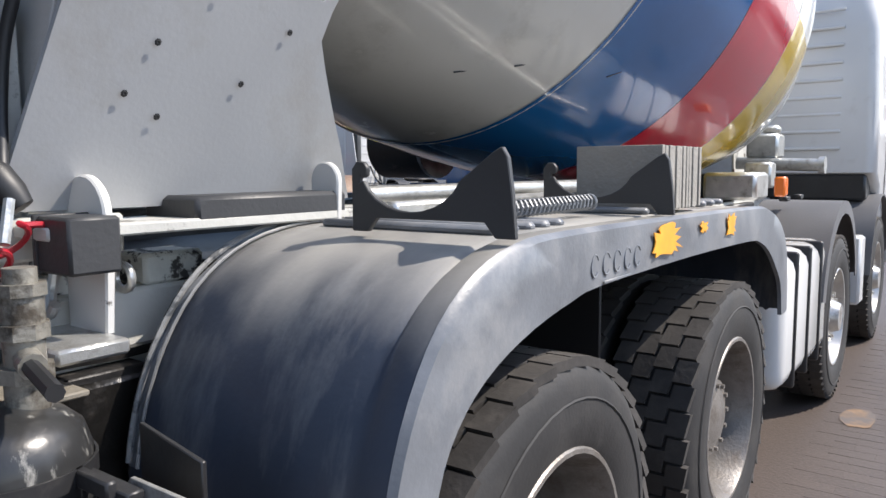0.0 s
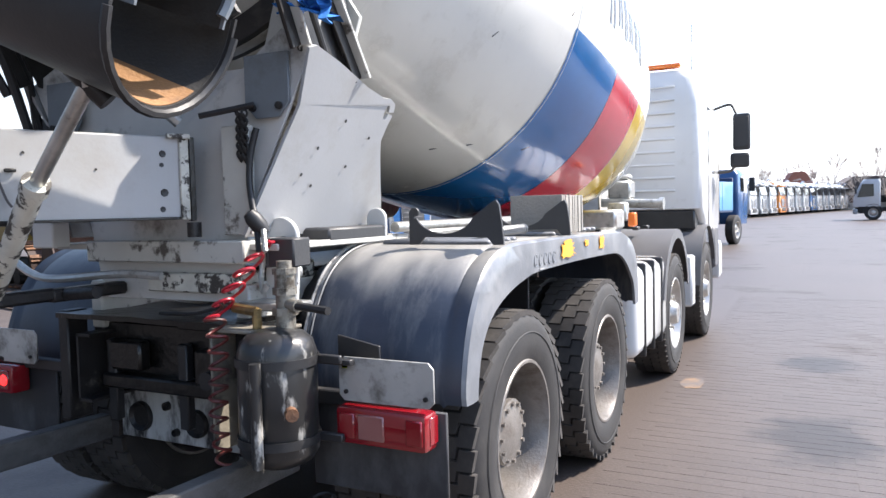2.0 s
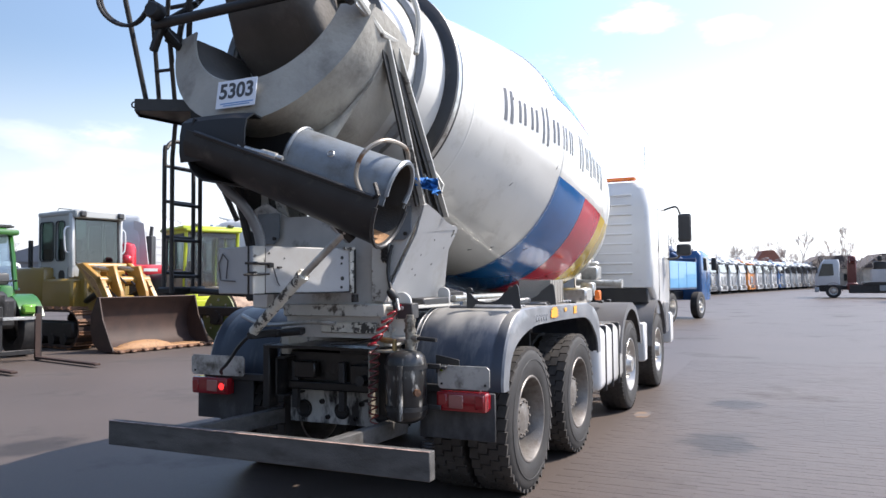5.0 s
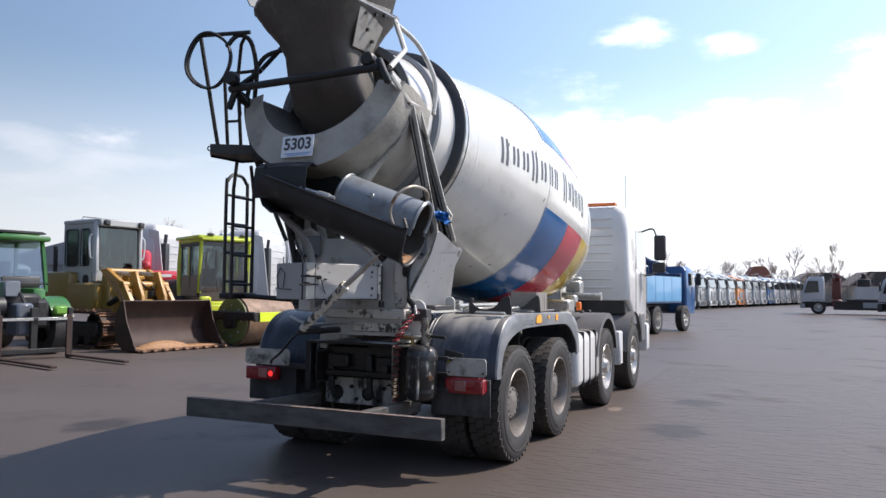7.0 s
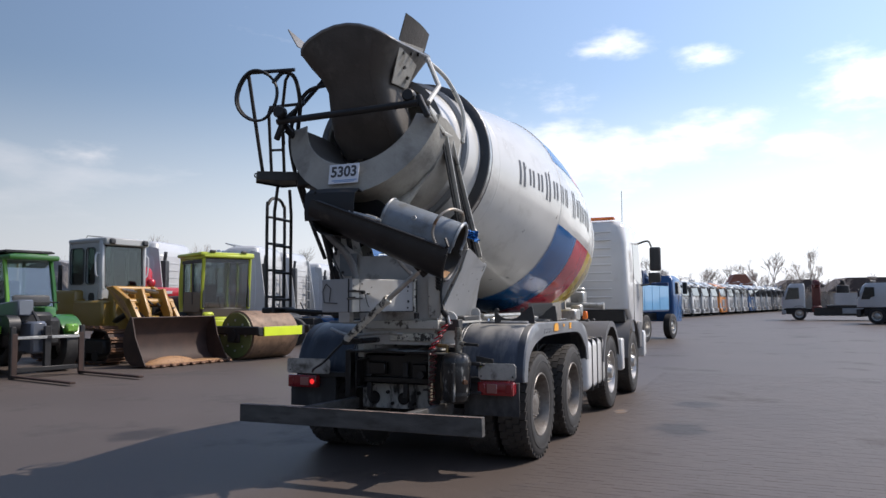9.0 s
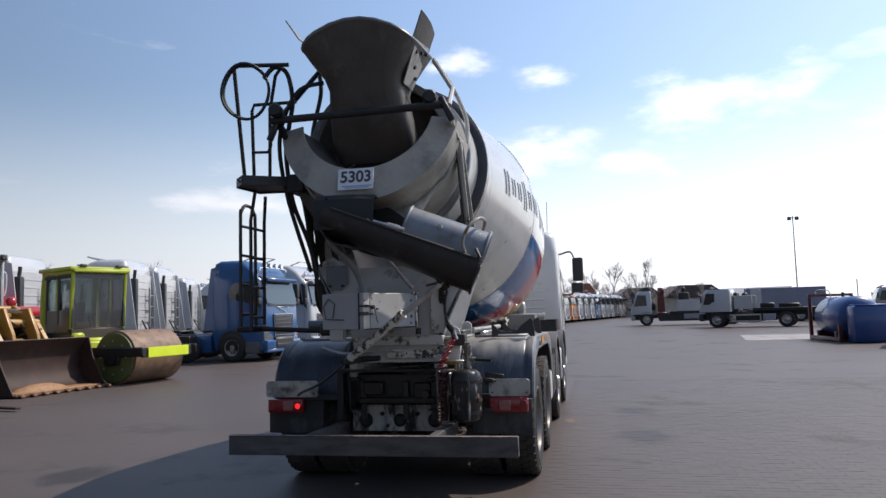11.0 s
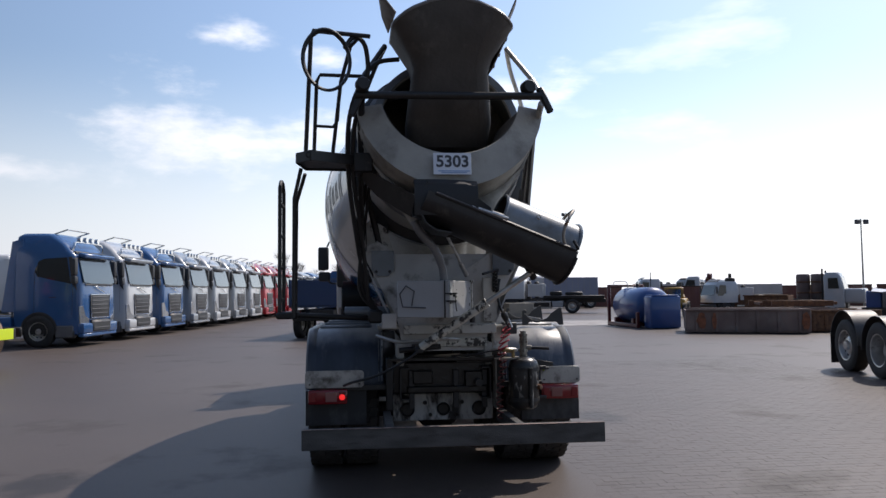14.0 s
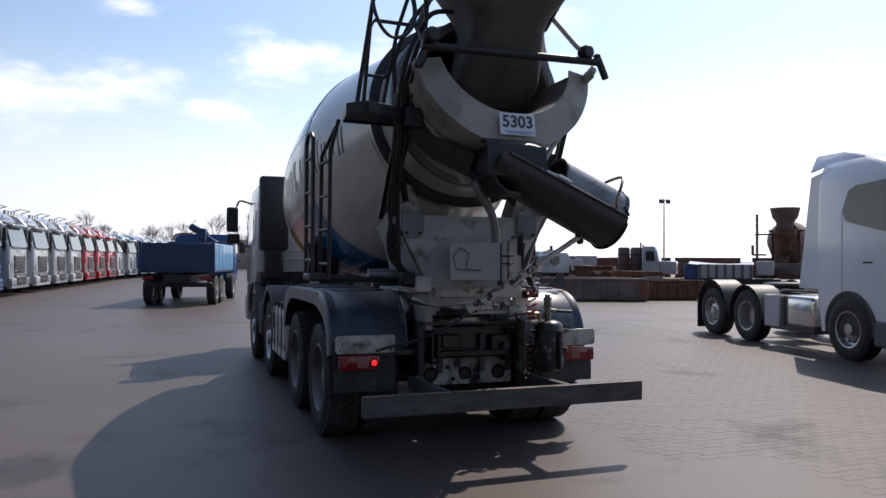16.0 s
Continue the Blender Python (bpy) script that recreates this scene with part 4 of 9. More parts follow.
on_face("paint_chips", lambda b: [lathe(b, [(0, 0.0), (0.002, r), (0, r * 1.1)], pose(x, -0.001, z, 90, 0, 0), 7) for x, z, r in ((0.29, 1.70, 0.012), (0.285, 1.66, 0.008), (0.292, 1.56, 0.014), (0.284, 1.50, 0.010), (-0.16, 1.69, 0.005), (0.06, 1.64, 0.004), (-0.27, 1.72, 0.007))], M["black_steel"])
b = B()
box(b, (0.42, 0.085, 1.60), (0.13, 0.03, 0.40), 0.004)
part("hinge_plate", b, M["white_worn"], truck, "white plate beside the hinge")
b = B()
rod(b, (0.34, -0.02, 1.83), (0.50, 0.09, 1.87), 0.011, seg=8)
part("lock_rod", b, M["dirty_steel"], truck)
for x, y, z, s in ((0.42, 0.10, 1.62, 0.018), (0.44, 0.10, 1.58, 0.014), (0.40, 0.10, 1.68, 0.012)):
    b = B()
    lathe(b, [(0, 0.0), (0.003, s), (0, s * 1.1)], pose(x, y + 0.004, z, 90, 0, 0), 9)
    part("paint_chip", b, M["black_steel"], ped)
for dx, top in ((0.0, 1.845), (0.024, 1.838)):
    b = B()
    for k in range(12):
        tube(b, [(0.452 + dx + 0.010 * math.cos(a) * (k % 2 == 0) + 0.005 * math.cos(a), 0.062 - 0.008 * math.sin(a) * (k % 2), top - 0.015 * k + 0.014 * math.sin(a)) for a in np.linspace(0, math.tau, 9)[:-1]], 0.0045, 5, closed=True)
    tagged(part("chain", b, M["dirty_steel"], truck, "short black hanging chain"), label="short black hanging chain", kind="stuff")
b = B()
tube(b, curve([(0.512, 0.085, 1.785), (0.495, 0.07, 1.70), (0.492, 0.06, 1.60), (0.515, 0.045, 1.51), (0.535, 0.035, 1.47)], 6), 0.012, 10)
part("plug_lead", b, M["hose"], truck, "thick black lead")
b = B()
lathe(b, [(-0.05, 0.0), (-0.05, 0.022), (-0.02, 0.030), (0.02, 0.031), (0.045, 0.022), (0.05, 0)], pose(0.545, 0.03, 1.445, 25, -28, 0), 14)
part("plug", b, M["hose"], truck, "black air-line plug")
for dx in (0.0, 0.03):
    b = B()
    rod(b, (0.548 + dx, 0.025, 1.42), (0.575 + dx, 0.0, 1.345), 0.010, seg=8)
    part("air_fitting", b, M["dirty_steel"] if dx == 0 else M["galv"], truck)

# drum
AXIS_O, AXIS_T = Vector((0, 5.109, 2.297)), 0.144
ADIR = Vector((0, -math.cos(AXIS_T), math.sin(AXIS_T)))
AV = Vector((0, math.sin(AXIS_T), math.cos(AXIS_T)))
AU = Vector((1, 0, 0))
DM = Matrix(((AU.x, AV.x, ADIR.x, AXIS_O.x), (AU.y, AV.y, ADIR.y, AXIS_O.y), (AU.z, AV.z, ADIR.z, AXIS_O.z), (0, 0, 0, 1)))
DRUM = [(-0.30, 0.0), (-0.30, 0.25), (-0.22, 0.50), (-0.1, 0.75), (0, 0.87), (0.42, 0.985), (0.84, 1.085), (1.2, 1.14), (1.5, 1.172), (1.9, 1.197), (2.3, 1.203), (2.7, 1.197), (3.06, 1.172), (3.5, 1.082), (3.95, 0.98), (4.41, 0.872), (4.6, 0.832), (5.0, 0.735), (5.40, 0.63)]


def drum_r(s):
    for (s0, r0), (s1, r1) in zip(DRUM, DRUM[1:]):
        if s0 <= s <= s1 and s1 > s0:
            return r0 + (r1 - r0) * (s - s0) / (s1 - s0)


b = B()
lathe(b, DRUM + [(5.41, 0.60), (5.39, 0.59), (4.9, 0.70), (4.3, 0.84)], DM, 96)
drum = part("drum", b, M["drum"], truck, "white steel mixing drum", angle=25)
b = B()
lathe(b, [(4.645, 0.815), (4.655, 0.872), (4.66, 0.876), (4.76, 0.876), (4.765, 0.872), (4.785, 0.79)], DM, 96)
ring = part("roller_ring", b, M["black_steel"], drum, "black steel roller ring")
b = B()
lathe(b, [(4.685, 0.8765), (4.69, 0.879), (4.73, 0.879), (4.735, 0.8765)], DM, 96)
part("running_track", b, M["galv"], ring, "bright rubbed running track")
b = B()
lathe(b, [(5.02, 0.735), (5.03, 0.765), (5.07, 0.76), (5.09, 0.72)], DM, 96)
lathe(b, [(5.37, 0.642), (5.38, 0.66), (5.42, 0.66), (5.42, 0.60)], DM, 96)
part("end_hoop", b, M["grey_steel"], drum)
for s in (0.0, 0.84, 1.5, 3.06, 4.41):
    b = B()
    r = drum_r(s)
    lathe(b, [(s - 0.012, drum_r(max(s - 0.012, -0.05))), (s, r + 0.004), (s + 0.012, drum_r(s + 0.012))], DM, 96)
    part("weld_seam", b, M["drum"], drum)
b = B()
for k, a in enumerate((100, 220, 340)):
    sheet(b, [[DM @ Vector((r * math.cos(radians(a + (s - 4) * 80)), r * math.sin(radians(a + (s - 4) * 80)), s)) for r in (0.30, drum_r(s) - 0.03)] for s in np.linspace(3.6, 5.3, 14)], 0.012)
part("spiral_blade", b, M["concrete_grey"], drum, "concrete-crusted spiral blade inside the drum")


def band(s0, s1, a0, a1, mat, label):
    ss = [s0] + [s for s, _ in DRUM if s0 < s < s1] + [s1]
    b = B()
    lathe(b, [(s, drum_r(s) + 0.003) for s in ss], DM, 48, radians(a0), radians(a1))
    part("stripe", b, mat, drum, label)


TOP_EDGE = -14
for base in (0, 180):
    for s0, s1, mt, lb in ((2.28, 3.08, "blue", "blue painted stripe"), (1.50, 2.275, "red", "red painted stripe"), (0.72, 1.495, "yellow", "yellow painted stripe")):
        band(s0, s1, TOP_EDGE - 142 + base, TOP_EDGE + base, M[mt], lb)
    # the company's name as plain upright bars
    s, k = 4.05, 0
    for width, tall in ((0.17, 1.5), (0.15, 1.0), (0.15, 1.0), (0.15, 1.6), (0.15, 1.0), (0.13, 1.0), (0.12, 1.0), (0, 0), (0.17, 1.5), (0.13, 1.0), (0.11, 1.3), (0.14, 1.0), (0.15, 1.0), (0.15, 1.3)):
        if width:
            for q in (0.12, 0.62):
                b = B()
                s1 = s - width * q
                mid, half = TOP_EDGE + 18 + base, 5.4 * tall
                ss = [s1 - width * 0.24, s1]
                lathe(b, [(x, drum_r(x) + 0.003) for x in ss], DM, 4, radians(mid - half), radians(mid + half))
                part("name_bar", b, M["ink"], drum)
        s -= (width or 0.12) * 1.25
for s, a, w in ((2.9, -50, 0.05), (3.3, -58, 0.06), (3.45, -66, 0.05), (3.15, -12, 0.03), (3.7, -30, 0.03), (3.9, 8, 0.02), (3.35, 12, 0.02)):
    b = B()
    r = drum_r(s) + 0.004
    p0 = DM @ Vector((r * math.cos(radians(a)), r * math.sin(radians(a)), s))
    p1 = DM @ Vector((r * math.cos(radians(a + 2.2)), r * math.sin(radians(a + 2.2)), s - w))
    tube(b, [p0, (p0 + p1) / 2, p1], 0.0035, 5)
    part("scratch", b, M["black_steel"], drum)
# splash stain left bare where the paint was rubbed off, low on the side
for sx in (-1, 1):
    b = B()
    c = AXIS_O + ADIR * 4.725 + AU * sx * 0.60 - AV * 0.735
    rod(b, c - ADIR * 0.07, c + ADIR * 0.07, 0.11, seg=20)
    part("support_roller", b, M["dirty_steel"], truck)
for sx in (-1, 1):
    b = B()
    c = AXIS_O + ADIR * 4.725 + AU * sx * 0.60 - AV * 0.735
    plate(b, [(sx * 0.46, c.y - 0.12, 1.42), (sx * 0.74, c.y - 0.12, c.z - 0.02), (sx * 0.66, c.y - 0.12, c.z + 0.10), (sx * 0.52, c.y - 0.12, c.z + 0.02), (sx * 0.40, c.y - 0.12, 1.9), (sx * 0.36, c.y - 0.12, 1.42)], (0, 0.02, 0), 0.003)
    plate(b, [(sx * 0.46, c.y + 0.12, 1.42), (sx * 0.74, c.y + 0.12, c.z - 0.02), (sx * 0.66, c.y + 0.12, c.z + 0.10), (sx * 0.52, c.y + 0.12, c.z + 0.02), (sx * 0.40, c.y + 0.12, 1.9), (sx * 0.36, c.y + 0.12, 1.42)], (0, 0.02, 0), 0.003)
    part("roller_bracket", b, M["white_worn"], truck)
# front bearing pedestal, gearbox, fittings between drum and cab
b = B()
for sx in (-1, 1):
    plate(b, [(sx * 0.42, 5.2, 1.2), (sx * 0.42, 6.0, 1.2), (sx * 0.30, 5.75, 2.3), (sx * 0.30, 5.45, 2.3)], (0.02, 0, 0), 0.003)
box(b, (0, 5.6, 2.0), (0.6, 0.3, 0.5), 0.02)
part("front_pedestal", b, M["white_worn"], truck)
b = B()
rod(b, DM @ Vector((0, 0, -0.3)), DM @ Vector((0, 0, -0.62)), 0.26, 0.22, 24)
part("drum_gearbox", b, M["grey_steel"], truck)
b = B()
rod(b, (0.45, 5.15, 1.50), (1.02, 5.15, 1.48), 0.045, seg=14)
rod(b, (1.00, 5.15, 1.48), (1.04, 5.15, 1.48), 0.06, seg=14)
part("cross_pipe", b, M["galv"], truck, "pale cross pipe")
b = B()
box(b, (0.62, 5.25, 1.62), (0.22, 0.22, 0.18), 0.02)
box(b, (0.66, 5.25, 1.74), (0.12, 0.12, 0.06), 0.02)
part("valve_block", b, M["galv"], truck)
b = B()
box(b, (0.75, 4.0, 1.36), (0.30, 0.3, 0.16), 0.02)
part("pump_block", b, M["galv"], truck)
b = B()
box(b, (0.80, 4.35, 1.42), (0.16, 0.14, 0.16), 0.015)
part("filter_block", b, M["galv"], truck)
b = B()
box(b, (1.02, 3.9, 1.36), (0.06, 0.08, 0.11), 0.01)
part("side_marker", b, M["orange_lens"], truck, "orange side marker lamp")
b = B()
for k in range(5):
    tube(b, curve([(-0.2 + 0.1 * k, 3.2, 1.25), (0.1 + 0.1 * k, 2.7, 1.3 + 0.02 * k), (0.3, 2.2 - 0.1 * k, 1.28), (0.5, 1.6, 1.3)], 5), 0.018, 6)
part("hydraulic_hose", b, M["hose"], truck)
b = B()
box(b, (0.0, 2.0, 1.23), (0.7, 2.8, 0.02), 0.004)
part("deck_plate", b, M["dirty_steel"], truck)
b = B()
box(b, (0.70, 1.35, 1.36), (0.05, 0.9, 0.05), 0.01)
rod(b, (0.60, 0.9, 1.40), (0.66, 2.5, 1.40), 0.025, seg=10)
part("deck_rail", b, M["galv"], truck)
b = B()
rod(b, (-0.9, 0.3, 1.50), (-0.3, 0.3, 1.50), 0.045, seg=14)
part("water_pipe", b, M["chute_grey"], truck, "blue-grey water pipe")
b = B()
rod(b, (-1.0, 2.9, 1.62), (-0.62, 2.9, 1.62), 0.20, seg=26)
wt = part("water_drum", b, M["dirty_steel"], truck, "dark round water tank")
b = B()
lathe(b, [(0, 0.0), (0.005, 0.12), (0, 0.2), (-0.02, 0.205)], pose(-0.62, 2.9, 1.62, 0, 90, 0), 24)
part("tank_end", b, M["galv"], wt)
# ---- charging hopper, collector, chutes ----
def ring_pts(cx, cy, z, hx, hy, r, n=5, tilt=0.0, arch=0.0):
    """A round-cornered ring; its long edges carry extra points, so that they can arch."""
    flat = []
    for qx, qy, a0 in ((1, -1, -90), (1, 1, 0), (-1, 1, 90), (-1, -1, 180)):
        for k in range(n):
            a = radians(a0 + 90 * k / (n - 1))
            flat.append((cx + qx * (hx - r) + r * math.cos(a), cy + qy * (hy - r) + r * math.sin(a)))
    pts = []
    for k, (x, y) in enumerate(flat):
        x1, y1 = flat[(k + 1) % len(flat)]
        for f in ((0, 0.2, 0.4, 0.6, 0.8) if k % n == n - 1 else (0,)):
            u, v = x + (x1 - x) * f, y + (y1 - y) * f
            pts.append((u, v, z + tilt * (v - cy) + arch * (1 - ((u - cx) / hx) ** 2)))
    return pts + [pts[0]]


b = B()
levels = [(0, -0.50, 3.83, 0.475, 0.46, 0.16, 0.10, 0.19), (0, -0.52, 3.70, 0.40, 0.38, 0.14, 0.06, 0.10), (0, -0.51, 3.58, 0.325, 0.30, 0.12, 0, 0.03), (0, -0.49, 3.48, 0.30, 0.25, 0.11, 0, 0), (0, -0.44, 3.30, 0.325, 0.22, 0.11, 0, 0), (0, -0.34, 3.10, 0.35, 0.20, 0.10, 0, 0), (0, -0.18, 2.92, 0.34, 0.16, 0.10, 0, 0)]
sheet(b, [ring_pts(cx, cy, z, hx, hy, r, tilt=t, arch=q) for cx, cy, z, hx, hy, r, t, q in levels], 0.012)
hopper = part("hopper", b, M["hopper"], truck, "concrete-stained charging hopper", angle=45)
b = B()
plate(b, [(-0.46, -0.95, 3.85), (-0.60, -0.90, 4.05), (-0.56, -0.55, 3.96), (-0.50, -0.25, 3.93)], (0.010, 0, 0.004), 0.002)
part("splash_ear", b, M["hopper_plate"], hopper, "bent grimy splash plate")
b = B()
sheet(b, [[(0.44 + 0.09 * u + 0.02 * math.sin(v * math.pi), -0.72 + 0.48 * v - 0.04 * u, 3.86 + 0.21 * u - 0.03 * v) for v in (0, 0.25, 0.5, 0.75, 1)] for u in (0, 0.5, 1.0)], 0.010)
part("splash_ear", b, M["hopper"], hopper, "upright dark splash plate")
# pale plate puts the sunlight on the hopper's right wall into colour
b = B()
plate(b, [(0.486, -0.78, 3.82), (0.486, -0.30, 3.90), (0.338, -0.36, 3.52), (0.338, -0.66, 3.50)], (0.010, 0, -0.003), 0.002)
side_plate = part("side_plate", b, M["hopper_sunlit"], hopper, "bolted side plate in a sunlit pale tone")
for y, z in ((-0.66, 3.76), (-0.52, 3.79), (-0.40, 3.82), (-0.56, 3.66), (-0.44, 3.60)):
    b = B()
    x = 0.342 + (z - 3.51) * 0.425
    rod(b, (x, y, z), (x + 0.022, y, z - 0.006), 0.016, seg=8)
    part("bolt", b, M["dirty_steel"], side_plate)
b = B()
tube(b, [p for p in ring_pts(0, -0.50, 3.832, 0.480, 0.465, 0.16, tilt=0.10, arch=0.19)][:-1], 0.014, 6, closed=True)
part("hopper_rim", b, M["grey_steel"], hopper)

# gantry round the drum mouth
b = B()
rod(b, (-0.78, -0.79, 3.235), (0.70, -0.86, 3.23), 0.032, seg=10)
box(b, (0.735, -0.85, 3.20), (0.05, 0.05, 0.22), 0.01, (0, -25, 0))
box(b, (-0.765, -0.77, 3.17), (0.05, 0.05, 0.22), 0.01, (0, 25, 0))
gantry = part("gantry_bar", b, M["black_steel"], truck, "black gantry cross bar")
for x in (-0.72, 0.60):
    b = B()
    lathe(b, [(-0.05, 0.0), (-0.05, 0.045), (-0.03, 0.058), (0.03, 0.058), (0.05, 0.045), (0.05, 0)], pose(x, -0.84, 3.305, 90, 0, 10), 16)
    part("rubber_stop", b, M["hose"], gantry, "black rubber stop")
for sx in (-1, 1):
    b = B()
    tube(b, [(sx * 0.73, -0.75, 3.20), (sx * 0.74, -0.45, 3.05), (sx * 0.745, -0.10, 3.06)], 0.028, 8)
    tube(b, [(sx * 0.74, -0.76, 3.25), (sx * 0.72, -0.48, 3.47), (sx * 0.53, -0.30, 3.80)], 0.022, 8)
    plate(b, [(sx * 0.735, -0.72, 3.24), (sx * 0.745, -0.10, 3.05), (sx * 0.745, -0.10, 2.98), (sx * 0.735, -0.74, 3.14)], (0.012, 0, 0))
    tube(b, curve([(sx * 0.53, -0.32, 3.78), (sx * 0.62, -0.05, 3.66), (sx * 0.74, 0.05, 3.35), (sx * 0.75, 0.0, 3.05)], 6), 0.02, 8)
    # right frame and struts use worn white, left ones dark steel
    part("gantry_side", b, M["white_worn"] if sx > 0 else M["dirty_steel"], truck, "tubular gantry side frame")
    for (y0, z0), (y1, z1) in (((-0.385, 3.03), (0.085, 2.055)), ((-0.28, 3.05), (0.465, 1.995))):
        b = B()
        d = Vector((0, y1 - y0, z1 - z0))
        lean = (math.degrees(math.atan2(-d.y, d.z)) + 180, 0, 0)
        box(b, (sx * 0.74, (y0 + y1) / 2, (z0 + z1) / 2), (0.05, 0.016, d.length), 0.003, lean)
        strut = part("gantry_strut", b, M["white_worn"] if sx > 0 else M["black_steel"], truck, "long channel strut, whitish right and dark left")
        # dark strip beside the flange paints the channel's shaded hollow
        b = B()
        box(b, (sx * 0.725, (y0 + y1) / 2 - 0.033, (z0 + z1) / 2 - 0.012), (0.016, 0.052, d.length), 0.003, lean)
        part("channel_web", b, M["dirty_steel"], strut, "dark strip for the shaded inside of the channel")
    # dark plate added in the strut gap, keeps sun off the box arm
    b = B()
    plate(b, [(sx * 0.700, y, z) for y, z in ((-0.17, 2.58), (0.03, 2.60), (0.45, 2.00), (0.10, 2.045))], (sx * 0.008, 0, 0))
    part("splash_plate", b, M["dirty_steel"], truck, "added dark plate filling the gap between the struts")
b = B()
rod(b, (0.74, -0.34, 3.04), (0.74, 0.20, 2.05), 0.012, seg=8)
part("cable", b, M["hose"], truck)

# collector: half funnel under the drum mouth, leaning with the drum
def half_funnel(rows, t):
    b = B()
    g = []
    for y, zc, r, kx, a0, a1, lean in rows:
        g.append([(r * math.cos(radians(a)) * kx, y + lean * r * (1 + math.sin(radians(a))), zc + r * math.sin(radians(a))) for a in np.linspace(a0, a1, 26)])
    sheet(b, g, t)
    return b


b = half_funnel([(-0.862, 3.30, 0.80, 0.98, 189, 351, 0.42), (-0.70, 3.30, 0.82, 0.96, 189, 351, 0.35), (-0.45, 3.26, 0.85, 0.93, 189, 351, 0.2), (-0.12, 3.18, 0.86, 0.92, 190, 350, 0.0)], 0.012)
col = part("collector", b, M["concrete_grey"], truck, "whitish concrete-stained collecting funnel", angle=45)
b = half_funnel([(-0.805, 3.30, 0.530, 1.08, 190, 350, 0.42), (-0.820, 3.30, 0.535, 1.08, 190, 350, 0.42), (-0.845, 3.30, 0.68, 1.02, 189, 351, 0.42), (-0.868, 3.30, 0.80, 0.98, 188, 352, 0.42)], 0.010)
part("collector_face", b, M["concrete_grey"], col, "worn whitish funnel face", angle=45)
# throat sheet takes the hopper's darker colour, not the collector's
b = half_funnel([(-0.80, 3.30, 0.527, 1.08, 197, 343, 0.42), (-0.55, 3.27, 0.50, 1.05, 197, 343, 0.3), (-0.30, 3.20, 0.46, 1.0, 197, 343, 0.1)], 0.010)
part("funnel_throat", b, M["hopper"], col, "dark funnel throat", angle=45)
b = B()
skirt = []
for f in np.linspace(0, 1, 6):
    row = []
    for a in np.linspace(204, 336, 30):
        ca, sa = math.cos(radians(a)), math.sin(radians(a))
        top = Vector((0.85 * ca * 0.93, -0.50 + 0.17 * (1 + sa), 3.26 + 0.85 * sa))
        low = Vector((0.34 * ca - 0.02, -0.62 + 0.20 * (1 + sa), 2.24))
        row.append(top.lerp(low, f ** 0.85))
    skirt.append(row)
sheet(b, skirt, 0.010)
part("funnel_skirt", b, M["concrete_grey"], col, "mottled concrete-grey funnel underside", angle=45)
b = B()
box(b, (-0.022, -0.872, 2.677), (0.30, 0.006, 0.178), 0.002, (-9, 0, 0))
sign = part("number_sign", b, M["sign"], col, "white sign with a black stock number")
tx = bpy.data.curves.new("sign_number", "FONT")
tx.body, tx.size, tx.align_x, tx.align_y, tx.extrude, tx.offset = "5303", 0.132, "CENTER", "CENTER", 0.001, 0.0035
txo = new("number", tx)
tm = bpy.data.meshes.new_from_object(txo)
bpy.data.objects.remove(txo)
num = new("number", tm)
tm.materials.append(M["ink"])
num.parent, num.matrix_basis = sign, pose(-0.020, -0.8745, 2.692, 81, 0, 0)
for z, w, h in ((2.618, 0.25, 0.007), (2.605, 0.20, 0.006)):
    b = B()
    box(b, (-0.010, -0.8755 - (2.677 - z) * 0.158, z), (w, 0.003, h), 0, (-9, 0, 0))
    part("print_line", b, M["sign_blue"], sign)
# black swivel head under the funnel, at the upper end of the chute
HEAD = [(-0.27, 2.505), (0.06, 2.515), (0.20, 2.455), (0.33, 2.36), (0.33, 2.16), (0.02, 2.11), (-0.20, 2.135), (-0.305, 2.29)]
for y in (-0.60,):
    b = B()
    plate(b, [(x, y, z) for x, z in HEAD], (0, 0.012, 0), 0.003)
    part("head_cheek", b, M["black_steel"], truck, "black swivel head cheek plate")
b = B()
sheet(b, [[(x, y, z) for y in (-1.005, -1.0, -0.97, -0.85, -0.72, -0.62, -0.60)] for x, z in [(-0.235, 2.52), (-0.285, 2.40), (-0.29, 2.29), (-0.25, 2.20), (-0.17, 2.14), (-0.05, 2.12)]], 0.012)
part("head_back", b, M["black_steel"], truck, "black rounded swivel head", angle=50)
b = B()
sheet(b, [[(x, y, z - 0.10 * max(x, 0)) for x in (-0.33, -0.2, -0.1, 0.06, 0.16)] for y, z in ((-0.855, 2.53), (-0.93, 2.545), (-1.00, 2.50), (-1.015, 2.42), (-1.02, 2.33), (-1.01, 2.26))], 0.010)
part("rubber_apron", b, M["hose"], truck, "black rubber apron")
b = B()
plate(b, [(-0.30, -0.70, 2.45), (-0.62, -0.42, 2.66), (-0.74, -0.36, 2.72), (-0.72, -0.30, 2.62), (-0.60, -0.36, 2.48), (-0.33, -0.62, 2.28)], (0.008, 0.010, 0), 0.002)
part("head_bracket", b, M["black_steel"], truck, "black bracket between platform and swivel head")

# main chute: dark trough with a folded extension on top
C0, C1 = Vector((-0.40, -0.865, 2.455)), Vector((0.90, -0.675, 1.955))
cx = (C1 - C0).normalized()
cy = Vector((0, 1, 0)) - cx * cx.y
cy.normalize()
cz = cx.cross(cy)
CM = Matrix(((cx.x, cy.x, cz.x, C0.x), (cx.y, cy.y, cz.y, C0.y), (cx.z, cy.z, cz.z, C0.z), (0, 0, 0, 1)))
L = (C1 - C0).length


